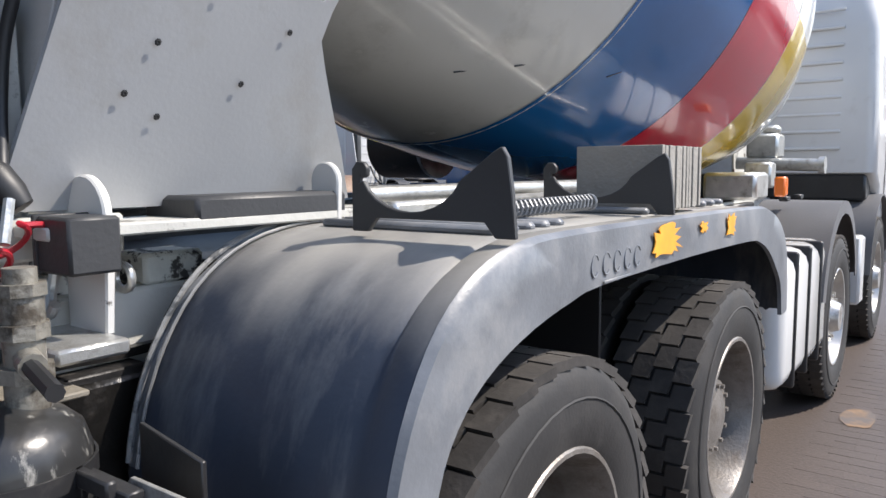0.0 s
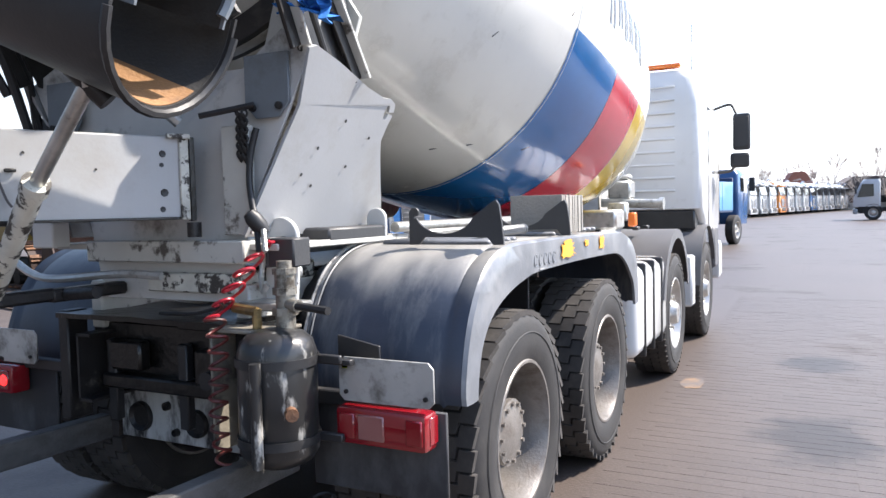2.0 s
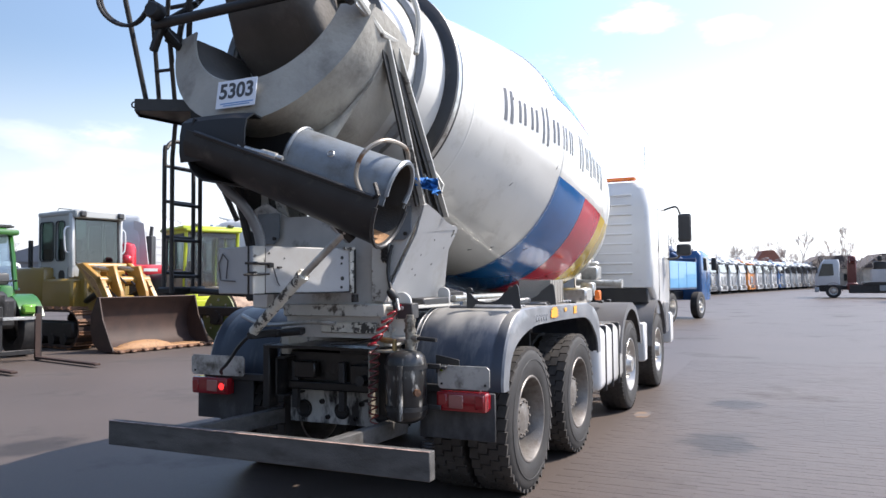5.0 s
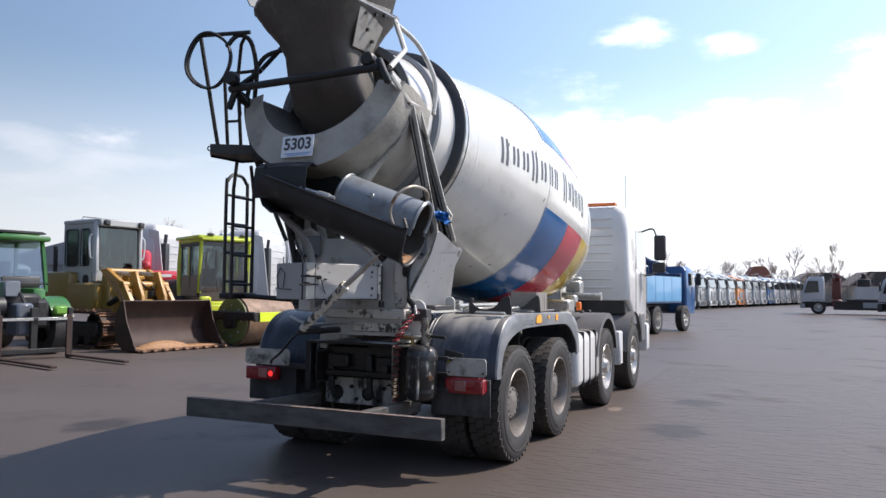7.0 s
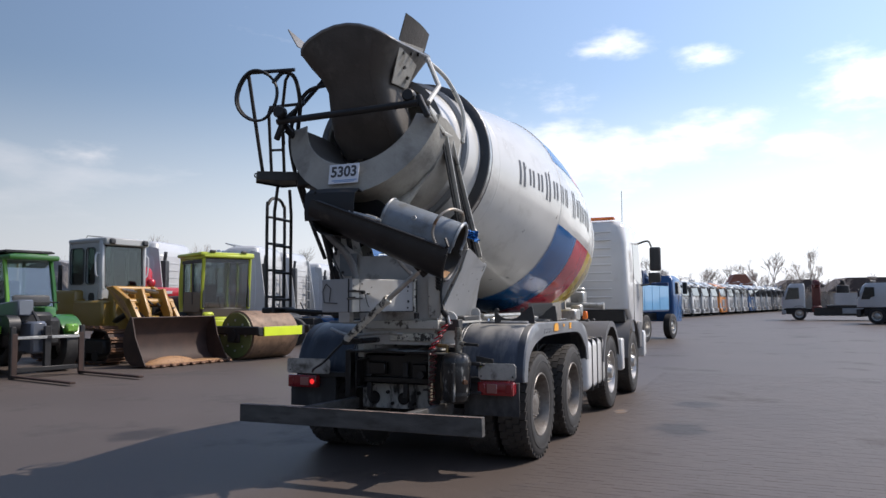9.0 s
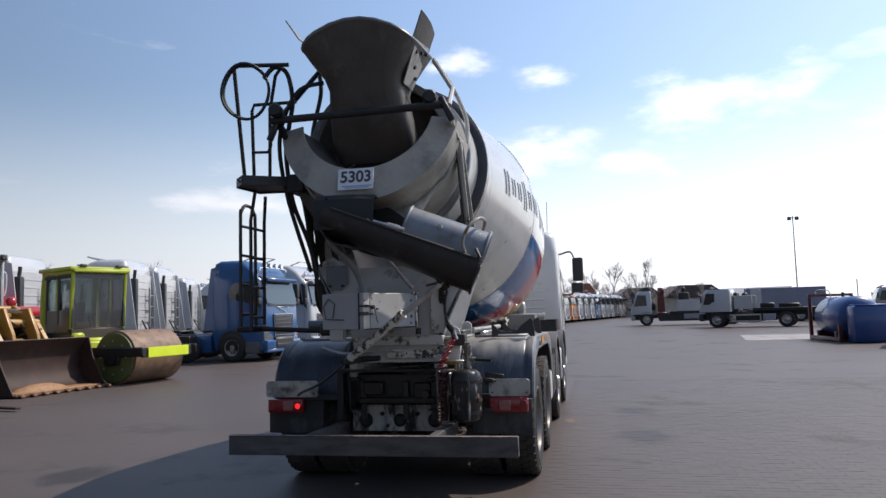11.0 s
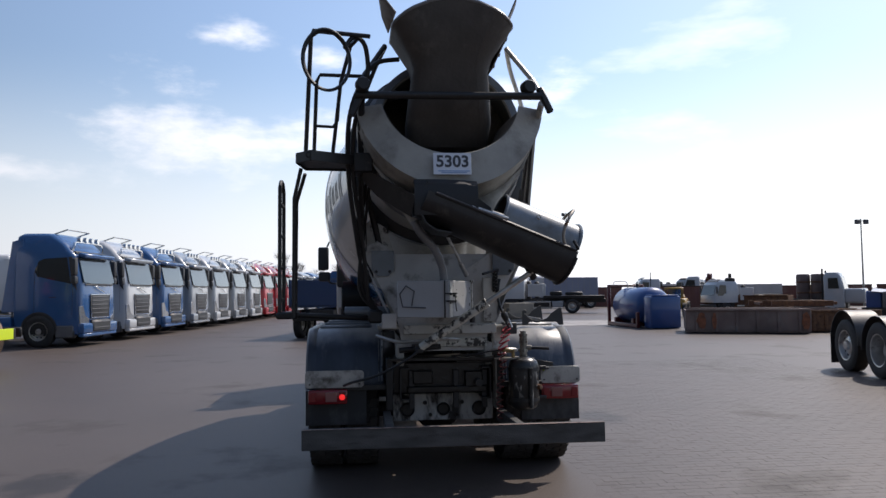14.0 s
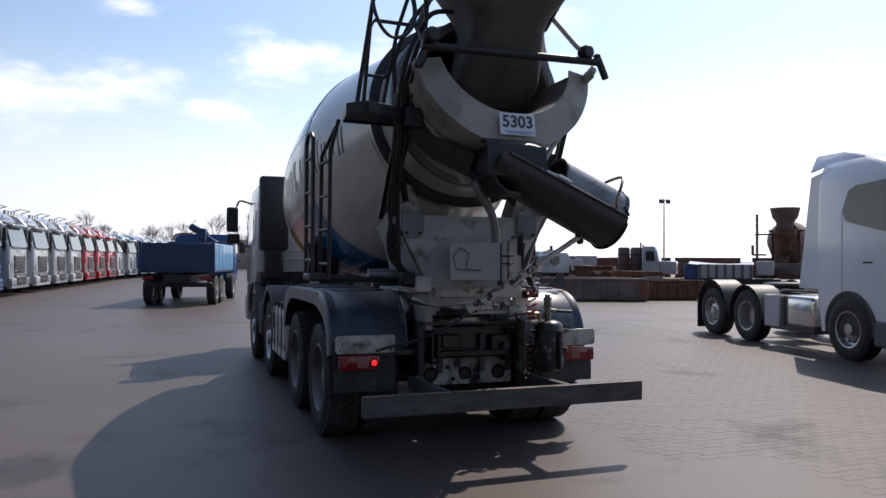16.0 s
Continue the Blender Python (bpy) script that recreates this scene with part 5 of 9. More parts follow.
def trough(x0, x1, r, up, t, flat=0.0, n=14):
    b = B()
    sgn = 1 if up else -1
    rows = []
    for x in np.linspace(x0, x1, 8):
        deep = 0.70 + 0.30 * (x - x0) / (x1 - x0) if up else 1.0
        row = [CM @ Vector((x, r * math.cos(radians(a)), sgn * deep * r * math.sin(radians(a)))) for a in np.linspace(0, -180, n)]
        row = [CM @ Vector((x, r, sgn * flat))] + row + [CM @ Vector((x, -r, sgn * flat))]
        rows.append(row)
    sheet(b, rows, t)
    return b


chute = part("chute", trough(0.14, L + 0.03, 0.225, True, 0.010, 0.05, 36), M["black_steel"], truck, "black half-round discharge chute", angle=50)
# dark liner gives the chute the tone of its shaded inside
part("chute_liner", trough(0.16, L + 0.02, 0.216, True, 0.004, 0.045, 36), M["shaded_inside"], chute, "shade-dark liner inside the chute", angle=50)
b = B()
for s in (-1, 1):
    tube(b, [CM @ Vector((0.20, s * 0.228, 0.05)), CM @ Vector((L, s * 0.228, 0.05))], 0.014, 6)
tube(b, [CM @ Vector((L + 0.03, 0.228 * math.cos(radians(a)), -0.228 * math.sin(radians(a)))) for a in range(0, 181, 12)], 0.012, 6)
part("chute_edge", b, M["black_steel"], chute)
b = B()
film_edge = lambda a: L - 0.30 + 0.10 * math.sin(a * 0.11) + 0.05 * math.sin(a * 0.37)
sheet(b, [[CM @ Vector((x, 0.209 * math.cos(radians(a)), -0.209 * (0.70 + 0.30 * (x - 0.14) / (L - 0.11)) * math.sin(radians(a)))) for x in np.linspace(film_edge(a), L + 0.015, 6)] for a in np.linspace(50, 130, 24)], 0.002)
part("rust_film", b, M["rust_light"], chute, "orange rust film at the chute lip")
ext = trough(0.77, L + 0.04, 0.165, False, 0.008, 0.10)
for v in ext.verts:
    v.co += cz * 0.115
ext = part("chute_extension", ext, M["chute_grey"], truck, "blue-grey extension chute folded upside down", angle=50)
b = B()
tube(b, [CM @ Vector((L + 0.035, 0.166 * math.cos(radians(a)), 0.115 + 0.166 * math.sin(radians(a)))) for a in range(-25, 206, 11)], 0.016, 6)
part("extension_edge", b, M["chute_grey"], ext)
b = B()
tube(b, [CM @ Vector((0.78, 0.166 * math.cos(radians(a)), 0.115 + 0.166 * math.sin(radians(a)))) for a in range(-25, 206, 11)], 0.013, 6)
part("extension_edge", b, M["chute_grey"], ext)
b = B()
tube(b, curve([CM @ Vector(p) for p in ((L - 0.07, -0.21, 0.03), (L - 0.14, -0.228, 0.13), (L - 0.14, -0.220, 0.26), (L - 0.09, -0.13, 0.355), (L - 0.05, 0.03, 0.365), (L - 0.04, 0.15, 0.33), (L - 0.04, 0.215, 0.23), (L - 0.02, 0.215, 0.05))], 6), 0.013, 8)
part("handle", b, M["handle"], ext, "rust-spotted tube handle")
for s in (-1, 1):
    b = B()
    tube(b, [CM @ Vector((L - 0.02, s * 0.20, 0.02)), CM @ Vector((L + 0.02, s * 0.225, 0.07)), CM @ Vector((L - 0.03, s * 0.20, 0.12))], 0.014, 6)
    part("hinge", b, M["dirty_steel"], ext)
# dark sheet gives the extension the tone of its shaded inside
inner = trough(0.78, L + 0.03, 0.156, False, 0.003, 0.10)
for v in inner.verts:
    v.co += cz * 0.115
part("inner_coat", inner, M["shaded_inside"], ext, "shade-dark cement-stained inside", angle=50)
b = B()
rod(b, CM @ Vector((0.50, -0.215, 0.06)), CM @ Vector((0.80, -0.215, 0.08)), 0.014, seg=8)
rod(b, CM @ Vector((0.66, -0.215, 0.07)), CM @ Vector((0.76, -0.215, 0.075)), 0.024, seg=8)
part("latch_bar", b, M["galv"], ext)
b = B()
lathe(b, [(0, 0.018), (0.006, 0.022), (0.012, 0.018)], CM @ pose(1.05, -0.155, 0.19, 65, 0, 0), 12)
part("ring_mark", b, M["galv"], ext)

# lifting cylinder under the chute
b = B()
rod(b, (0.64, -0.70, 1.83), (0.24, -0.60, 1.555), 0.022, seg=14)
ram = part("ram_rod", b, M["galv"], truck, "bright ram rod")
b = B()
rod(b, (0.27, -0.61, 1.575), (-0.25, -0.43, 1.215), 0.034, seg=16)
rod(b, (0.28, -0.612, 1.585), (0.245, -0.60, 1.558), 0.041, seg=16)
part("ram_cylinder", b, M["peeling"], truck, "white chute ram with peeling paint")
b = B()
box(b, (-0.26, -0.33, 1.19), (0.06, 0.26, 0.05), 0.01)
rod(b, (-0.42, -0.16, 1.17), (-0.06, -0.16, 1.20), 0.024, seg=10)
box(b, (-0.26, -0.05, 1.185), (0.07, 0.34, 0.05), 0.01)
part("ram_foot", b, M["dirty_steel"], truck, "greasy black ram foot")
b = B()
rod(b, (0.60, -0.72, 1.87), (0.66, -0.66, 1.78), 0.03, seg=10)
part("ram_eye", b, M["dirty_steel"], truck)
# bent stay tubes from the support box to the funnel
b = B()
tube(b, curve([(-0.07, -0.58, 1.765), (-0.085, -0.60, 1.88), (-0.15, -0.65, 2.02), (-0.26, -0.70, 2.14), (-0.32, -0.72, 2.24)], 6), 0.033, 10)
part("stay_tube", b, M["grey_steel"], truck, "bent grey stay tube")
b = B()
rod(b, (0.20, 0.02, 1.82), (-0.06, -0.36, 2.24), 0.013, seg=8)
rod(b, (0.20, 0.02, 1.82), (0.13, -0.08, 1.93), 0.022, seg=8)
part("stay_rod", b, M["galv"], truck, "thin pale stay rod")
b = B()
tube(b, curve([(-0.25, -0.44, 1.21), (-0.36, -0.44, 1.12), (-0.60, -0.28, 0.98), (-0.82, -0.10, 0.90), (-0.90, -0.005, 0.86)], 6), 0.012, 6)
part("cable", b, M["hose"], truck)
# rag tied to the strut
b = B()
rows = []
for i in range(11):
    u = i / 10 * 2 - 1
    row = []
    for j in range(8):
        v = j / 7 * 2 - 1
        pinch = 0.35 + 0.65 * abs(u)
        row.append((0.775 + 0.105 * u + 0.03 * noise.noise((u * 2, v * 2, 1)), 0.03 + 0.05 * noise.noise((u * 3, v * 4, 5)) + 0.02 * math.sin(9 * v + 4 * u), 2.185 - 0.03 * u + 0.055 * v * pinch + 0.03 * noise.noise((u * 3, v * 3, 9))))
    rows.append(row)
sheet(b, rows, 0.006)
tagged(part("rag", b, M["blue_rag"]), "bright blue rag tied round the strut", "rag")

# ladder, platform and hose rack
PLAT = [(-1.14, -0.615), (-1.27, -0.46), (-1.22, -0.10), (-0.74, -0.06), (-0.72, -0.36)]
b = B()
plate(b, [(x, y, 2.765) for x, y in PLAT], (0, 0, 0.012), 0.002)
for (ax, ay), (bx, by) in zip(PLAT, PLAT[1:] + PLAT[:1]):
    d = Vector((bx - ax, by - ay, 0))
    box(b, ((ax + bx) / 2, (ay + by) / 2, 2.785), (d.length, 0.010, 0.085), 0.002, (0, 0, math.degrees(math.atan2(d.y, d.x))))
platform = part("platform", b, M["black_steel"], truck, "black steel service platform")
for k in range(7):
    b = B()
    lathe(b, [(0, 0.014), (0.004, 0.02), (0, 0.026)], pose(-1.16 + k * 0.066, -0.602 + k * 0.035, 2.79, 90, 0, 28), 10)
    part("grip_hole", b, M["dirty_steel"], platform)
b = B()
tube(b, [(-0.75, -0.3, 2.74), (-0.70, 0.1, 2.6), (-0.60, 0.2, 2.2), (-0.5, 0.2, 1.7)], 0.03, 8)
box(b, (-0.72, -0.3, 2.76), (0.16, 0.3, 0.16), 0.01)
part("platform_bracket", b, M["dirty_steel"], platform)
# double ladder: an outer flight under a hooped rail and an inner one up to the platform
HOOP = [(-0.04, 1.46), (-0.04, 2.50), (-0.02, 2.60), (0.04, 2.66), (0.115, 2.67), (0.19, 2.66), (0.25, 2.60), (0.27, 2.50), (0.27, 1.50)]
for rail in (curve([(-1.45, y, z) for y, z in HOOP], 4), [(-1.325, -0.085, 1.46), (-1.32, -0.09, 2.50), (-1.26, -0.12, 2.76)], [(-1.34, 0.23, 1.46), (-1.33, 0.22, 2.50), (-1.24, 0.06, 2.74)]):
    b = B()
    tube(b, rail, 0.017, 8)
    part("ladder_rail", b, M["black_steel"], truck, "black tubular ladder rail")
for z in (1.62, 1.90, 2.18, 2.46):
    b = B()
    rod(b, (-1.45, -0.04, z), (-1.45, 0.27, z), 0.014, seg=8)
    part("rung", b, M["black_steel"], truck)
    b = B()
    rod(b, (-1.325, -0.085, z - 0.03), (-1.34, 0.23, z - 0.03), 0.014, seg=8)
    part("rung", b, M["black_steel"], truck)
b = B()
box(b, (-1.39, 0.09, 1.48), (0.18, 0.36, 0.06), 0.015)
rod(b, (-1.32, 0.10, 1.48), (-0.45, 0.35, 1.42), 0.024, seg=10)
part("ladder_foot", b, M["dirty_steel"], truck)
for pts, r in (([(-1.19, -0.46, 2.77), (-1.19, -0.47, 2.85), (-1.125, -0.78, 3.70), (-1.11, -0.80, 3.74), (-0.66, -0.70, 3.74)], 0.018),
               ([(-1.13, -0.40, 2.78), (-1.10, -0.50, 3.42), (-1.07, -0.52, 3.47), (-0.68, -0.50, 3.47)], 0.016),
               ([(-0.98, -0.40, 2.78), (-0.90, -0.56, 3.40), (-0.82, -0.62, 3.68), (-0.76, -0.64, 3.74)], 0.016),
               ([(-1.12, -0.45, 3.06), (-0.97, -0.46, 3.05), (-0.93, -0.48, 3.10), (-0.91, -0.54, 3.34)], 0.013)):
    b = B()
    tube(b, pts, r, 8)
    part("hand_rail", b, M["black_steel"], truck, "black tubular hand rail")
b = B()
for r, dy in ((0.240, 0.0), (0.232, 0.022)):
    tube(b, [(-1.00 + 0.76 * r * math.cos(a), -0.83 + dy + 0.28 * r * math.cos(a) + 0.012 * math.sin(3 * a), 3.50 + r * math.sin(a)) for a in np.linspace(0, math.tau, 44)[:-1]], 0.0125, 8, closed=True)
for pts in ([(-0.86, -0.76, 3.62), (-0.79, -0.70, 3.73), (-0.70, -0.64, 3.68), (-0.68, -0.58, 3.45), (-0.74, -0.52, 3.25), (-0.80, -0.45, 3.0), (-0.80, -0.3, 2.6), (-0.74, -0.05, 2.2), (-0.68, 0.1, 1.6)],
            [(-0.42, -0.50, 3.62), (-0.62, -0.55, 3.56), (-0.76, -0.56, 3.34), (-0.84, -0.50, 3.05), (-0.84, -0.30, 2.6), (-0.76, 0.0, 2.0)]):
    tube(b, curve(pts, 6), 0.020, 8)
part("water_hose", b, M["hose"], truck, "coiled black water hose")
for k in range(3):
    b = B()
    tube(b, curve([(-0.72 + 0.03 * k, -0.25 + 0.05 * k, 2.7), (-0.78 + 0.03 * k, 0.05, 2.2), (-0.70 - 0.03 * k, 0.15, 1.7), (-0.55, 0.15, 1.45)], 6), 0.016, 6)
    part("hanging_hose", b, M["hose"], truck, "black hanging hose")
b = B()
box(b, (-0.70, 0.20, 1.85), (0.13, 0.16, 0.2), 0.05, seg=2)
part("hose_clamp", b, M["hose"], truck)
b = B()
box(b, (-0.62, 0.05, 1.46), (0.13, 0.12, 0.12), 0.02)
part("hose_manifold", b, M["hose"], truck)
b = B()
box(b, (-0.50, -0.02, 1.42), (0.13, 0.08, 0.13), 0.006)
part("junction_box", b, M["white"], truck, "white junction box")

# pressure tank with fittings, coiled red air hose, beacon fittings
b = B()
lathe(b, [(0.62, 0.0), (0.625, 0.07), (0.645, 0.112), (0.68, 0.134), (1.01, 0.134), (1.05, 0.122), (1.075, 0.095), (1.09, 0.04), (1.092, 0)], pose(0.69, -0.06, 0), 32)
ptank = part("pressure_tank", b, M["tank"], truck, "battered black upright pressure tank")
for z in (0.72, 0.985):
    b = B()
    lathe(b, [(z - 0.015, 0.136), (z - 0.015, 0.141), (z + 0.015, 0.141), (z + 0.015, 0.136)], pose(0.69, -0.06, 0), 32)
    box(b, (0.85, 0.0, z), (0.12, 0.02, 0.03), 0.004)
    part("clamp_band", b, M["black_steel"], ptank)
b = B()
rod(b, (0.725, -0.213, 0.66), (0.725, -0.213, 1.0), 0.019, seg=12)
part("drain_pipe", b, M["tank"], ptank)
b = B()
rod(b, (0.80, -0.135, 0.83), (0.826, -0.16, 0.83), 0.022, seg=10)
part("nozzle", b, M["rust"], ptank)
for z0, z1, r in ((1.08, 1.13, 0.034), (1.13, 1.155, 0.045), (1.155, 1.20, 0.032), (1.20, 1.225, 0.042), (1.225, 1.27, 0.034), (1.27, 1.29, 0.041), (1.29, 1.315, 0.026)):
    b = B()
    rod(b, (0.70, -0.02, z0), (0.70, -0.02, z1), r, seg=8 if r > 0.036 else 14)
    part("pipe_fitting", b, M["fitting"], ptank, "dirty pipe fitting")
b = B()
rod(b, (0.70, -0.02, 1.17), (0.77, -0.04, 1.165), 0.022, seg=10)
part("ball_valve", b, M["fitting"], ptank)
b = B()
tube(b, [(0.76, -0.04, 1.165), (0.80, -0.05, 1.165), (0.92, -0.08, 1.16)], 0.014, 8)
part("valve_lever", b, M["hose"], ptank, "black ball valve lever")
b = B()
rod(b, (0.60, -0.05, 1.06), (0.60, -0.05, 1.15), 0.016, seg=8)
rod(b, (0.60, -0.05, 1.14), (0.50, -0.05, 1.15), 0.018, seg=8)
part("elbow", b, M["brass"], ptank)
b = B()
plate(b, [(0.83, 0.10, 1.05), (1.0, 0.10, 1.02), (1.0, 0.10, 0.93), (0.83, 0.10, 0.93)], (0, 0.01, 0), 0.002)
box(b, (0.86, 0.02, 0.975), (0.16, 0.03, 0.02), 0.003)
part("tank_bracket", b, M["black_steel"], truck)
b = B()
box(b, (0.555, -0.005, 1.075), (0.25, 0.20, 0.012), 0.003)
box(b, (0.435, -0.005, 0.86), (0.012, 0.20, 0.44), 0.003)
part("tank_frame", b, M["tan_steel"], truck, "tan dirt-coated steel angle frame")
b = B()
tube(b, curve([(0.52, -0.05, 1.15), (0.40, -0.03, 1.14), (0.25, 0.0, 1.11), (0.05, 0.03, 1.10)], 5), 0.007, 6)
part("air_line", b, M["hose"], truck, "thin black air line")
b = B()
pts = curve([(0.555, 0.16, 1.34), (0.575, 0.10, 1.37), (0.585, 0.04, 1.375)], 6)
for k in range(5 * 16 + 1):
    f = k / (5 * 16)
    r = 0.032 + 0.014 * math.sin(f * 3.0)
    pts.append(Vector((0.565 - 0.085 * f + r * math.cos(k * math.tau / 16), 0.03 - 0.17 * f + r * math.sin(k * math.tau / 16), 1.360 - 0.245 * f + 0.6 * r * math.cos(k * math.tau / 16))))
tube(b, pts, 0.006, 6)
part("coil_hose", b, M["red_hose"], truck, "loosely coiled red air hose")
# lower coils of the hose, in a darker brown-red
b = B()
pts = []
for k in range(0, 11 * 14):
    f = k / (11 * 14)
    r = 0.034 - 0.008 * f
    pts.append(Vector((0.485 - 0.015 * f + 0.012 * math.sin(f * 7) + r * math.cos(k * math.tau / 14), -0.14 + 0.05 * f + r * math.sin(k * math.tau / 14), 1.165 - 0.62 * f + 0.4 * r * (1 - f) * math.cos(k * math.tau / 14))))
tube(b, pts, 0.006, 6)
part("coil_hose", b, M["red_hose_low"], truck, "darker lower length of the red coiled hose")
b = B()
tube(b, [(0.80 + 0.04 * math.cos(k * 0.5), 0.02 + 0.04 * math.sin(k * 0.5), 0.50 - 0.0016 * k) for k in range(90)], 0.006, 6)
part("coil_hose", b, M["hose"], truck, "coiled black air hose")
b = B()
plate(b, [(0.59, 0.19, 1.15), (0.45, 0.19, 1.15)] + [(0.527 - 0.078 * math.cos(radians(a)), 0.19, 1.385 + 0.078 * math.sin(radians(a))) for a in range(0, 181, 15)] + [(0.604, 0.19, 1.30)], (0, 0.02, 0), 0.004)
disc = part("gauge_shield", b, M["white"], truck, "white round-topped shield plate")
b = B()
box(b, (0.605, 0.13, 1.335), (0.12, 0.10, 0.105), 0.006)
box(b, (0.545, 0.13, 1.335), (0.012, 0.11, 0.11), 0.003)
part("socket_box", b, M["plastic"], disc, "dark square socket box")
b = B()
tube(b, curve([(0.465, 0.17, 1.36), (0.455, 0.15, 1.25), (0.475, 0.13, 1.19), (0.50, 0.13, 1.21)], 5), 0.011, 8)
tube(b, [(0.520 + 0.032 * math.cos(a), 0.262, 1.250 + 0.026 * math.sin(a)) for a in np.linspace(0, math.tau, 15)[:-1]], 0.009, 8, closed=True)
box(b, (0.54, 0.12, 1.14), (0.24, 0.14, 0.03), 0.006)
part("hose_coupling", b, M["galv"], truck)
b = B()
box(b, (0.36, 0.45, 1.245), (0.13, 0.16, 0.075), 0.01)
part("mount_block", b, M["peeling"], truck, "peeling white beam end")
b = B()
plate(b, [(0.60, 0.82, 1.32), (0.51, 0.82, 1.32)] + [(0.555 - 0.05 * math.cos(radians(a)), 0.82, 1.44 + 0.05 * math.sin(radians(a))) for a in range(0, 181, 15)], (0, 0.02, 0), 0.004)
part("gauge_shield", b, M["white"], truck)
b = B()
box(b, (0.50, 0.62, 1.385), (0.20, 0.46, 0.06), 0.01)
part("cable_tray", b, M["plastic"], truck)

# ---- cab ----
def loft(bm, sections):
    g = [[bm.verts.new(p) for p in s] for s in sections]
    n = len(g[0])
    for a, c in zip(g, g[1:]):
        for k in range(n):
            bm.faces.new((a[k], a[(k + 1) % n], c[(k + 1) % n], c[k]))
    bm.faces.new(g[0][::-1])
    bm.faces.new(g[-1])
    bmesh.ops.recalc_face_normals(bm, faces=list(bm.faces))
    return bm


def cab_section(z, hw, y0, y1, r=0.10, n=4):
    pts = []
    for qx, qy, a0 in ((1, 0, -90), (1, 1, 0), (-1, 1, 90), (-1, 0, 180)):
        for k in range(n):
            a = radians(a0 + 90 * k / (n - 1))
            rr = r if qy == 0 else r * 1.6
            x = qx * (hw - rr) + rr * math.cos(a)
            y = (y0 + rr if qy == 0 else y1 - rr) + rr * math.sin(a)
            pts.append((x, y, z))
    return pts


b = B()
loft(b, [cab_section(1.02, 1.20, 6.95, 8.10), cab_section(1.30, 1.22, 6.60, 8.13), cab_section(1.42, 1.225, 6.34, 8.14), cab_section(1.90, 1.225, 6.32, 8.12), cab_section(2.55, 1.20, 6.34, 7.98), cab_section(2.82, 1.17, 6.37, 7.86, 0.13), cab_section(2.93, 1.10, 6.44, 7.70, 0.16), cab_section(2.965, 0.9, 6.62, 7.5, 0.2)])
cab = part("cab", b, M["cab_white"], truck, "white driver's cab", angle=40)
for k in range(9):
    b = B()
    box(b, (0.0, 6.325, 1.62 + k * 0.14), (1.9, 0.022, 0.028), 0.01, seg=2)
    part("wall_rib", b, M["cab_white"], cab)
b = B()
box(b, (0, 6.55, 1.30), (2.3, 0.40, 0.22), 0.02)
box(b, (0, 6.9, 1.15), (2.2, 0.9, 0.25), 0.02)
part("cab_underside", b, M["black_steel"], cab)
for sx in (-1, 1):
    b = B()
    plate(b, [(sx * 1.222, 6.95, 1.95), (sx * 1.222, 7.70, 1.85), (sx * 1.212, 7.88, 1.95), (sx * 1.198, 7.66, 2.55), (sx * 1.198, 7.0, 2.58)], (0.012, 0, 0), 0.002)
    part("side_window", b, M["glass"], cab)
    for y in (6.90, 7.92):
        b = B()
        box(b, (sx * 1.226, y, 1.75), (0.006, 0.012, 1.1))
        part("door_gap", b, M["hose"], cab)
    b = B()
    arcf = arc(6.66, 0.60, 0.64, 178, 20, 12)
    sheet(b, [[(sx * x, y, z) for x in (0.8, 1.0, 1.2, 1.25)] for y, z in arcf], 0.012)
    box(b, (sx * 1.1, 7.45, 0.95), (0.3, 0.35, 0.5), 0.03)
    part("wheel_arch", b, M["grey_plastic"], truck, "dark grey front wheel arch")
    b = B()
    box(b, (sx * 1.52, 7.58, 2.32), (0.20, 0.10, 0.44), 0.035, seg=2)
    mir = part("mirror", b, M["plastic"], cab, "black door mirror")
    b = B()
    box(b, (sx * 1.50, 7.58, 1.98), (0.22, 0.10, 0.18), 0.035, seg=2)
    part("wide_mirror", b, M["plastic"], mir)
    b = B()
    tube(b, curve([(sx * 1.19, 7.72, 2.62), (sx * 1.38, 7.66, 2.66), (sx * 1.45, 7.60, 2.55)], 5), 0.018, 8)
    part("mirror_arm", b, M["plastic"], mir)
    b = B()
    tube(b, curve([(sx * 1.21, 7.80, 1.85), (sx * 1.38, 7.70, 1.86), (sx * 1.45, 7.60, 1.93)], 5), 0.018, 8)
    part("mirror_arm", b, M["plastic"], mir)
    for x, z, w, h in ((0, 2.32, 0.16, 0.36), (0, 1.98, 0.17, 0.13)):
        b = B()
        box(b, (sx * 1.52, 7.527, z), (w, 0.006, h), 0.002)
        part("mirror_glass", b, M["plastic"], mir)
    b = B()
    box(b, (sx * 1.05, 7.0, 0.55), (0.3, 0.1, 0.1), 0.02)
    part("step", b, M["black_steel"], truck)
b = B()
plate(b, [(-1.08, 8.11, 1.92), (1.08, 8.11, 1.92), (1.05, 7.965, 2.60), (-1.05, 7.965, 2.60)], (0, 0.02, 0.004), 0.003)
part("windscreen", b, M["screen"], cab)
b = B()
box(b, (0, 8.16, 0.75), (2.45, 0.25, 0.5), 0.06, seg=2)
part("front_bumper", b, M["cab_white"], truck)
b = B()
box(b, (0, 8.14, 1.4), (1.6, 0.05, 0.5), 0.02)
part("grille", b, M["plastic"], cab)
b = B()
box(b, (0.62, 6.50, 2.985), (0.75, 0.16, 0.05), 0.02, seg=2)
part("beacon_bar", b, M["orange_lens"], cab, "orange roof beacon bar")
b = B()
rod(b, (1.0, 7.2, 2.93), (1.02, 7.1, 3.55), 0.006, seg=6)
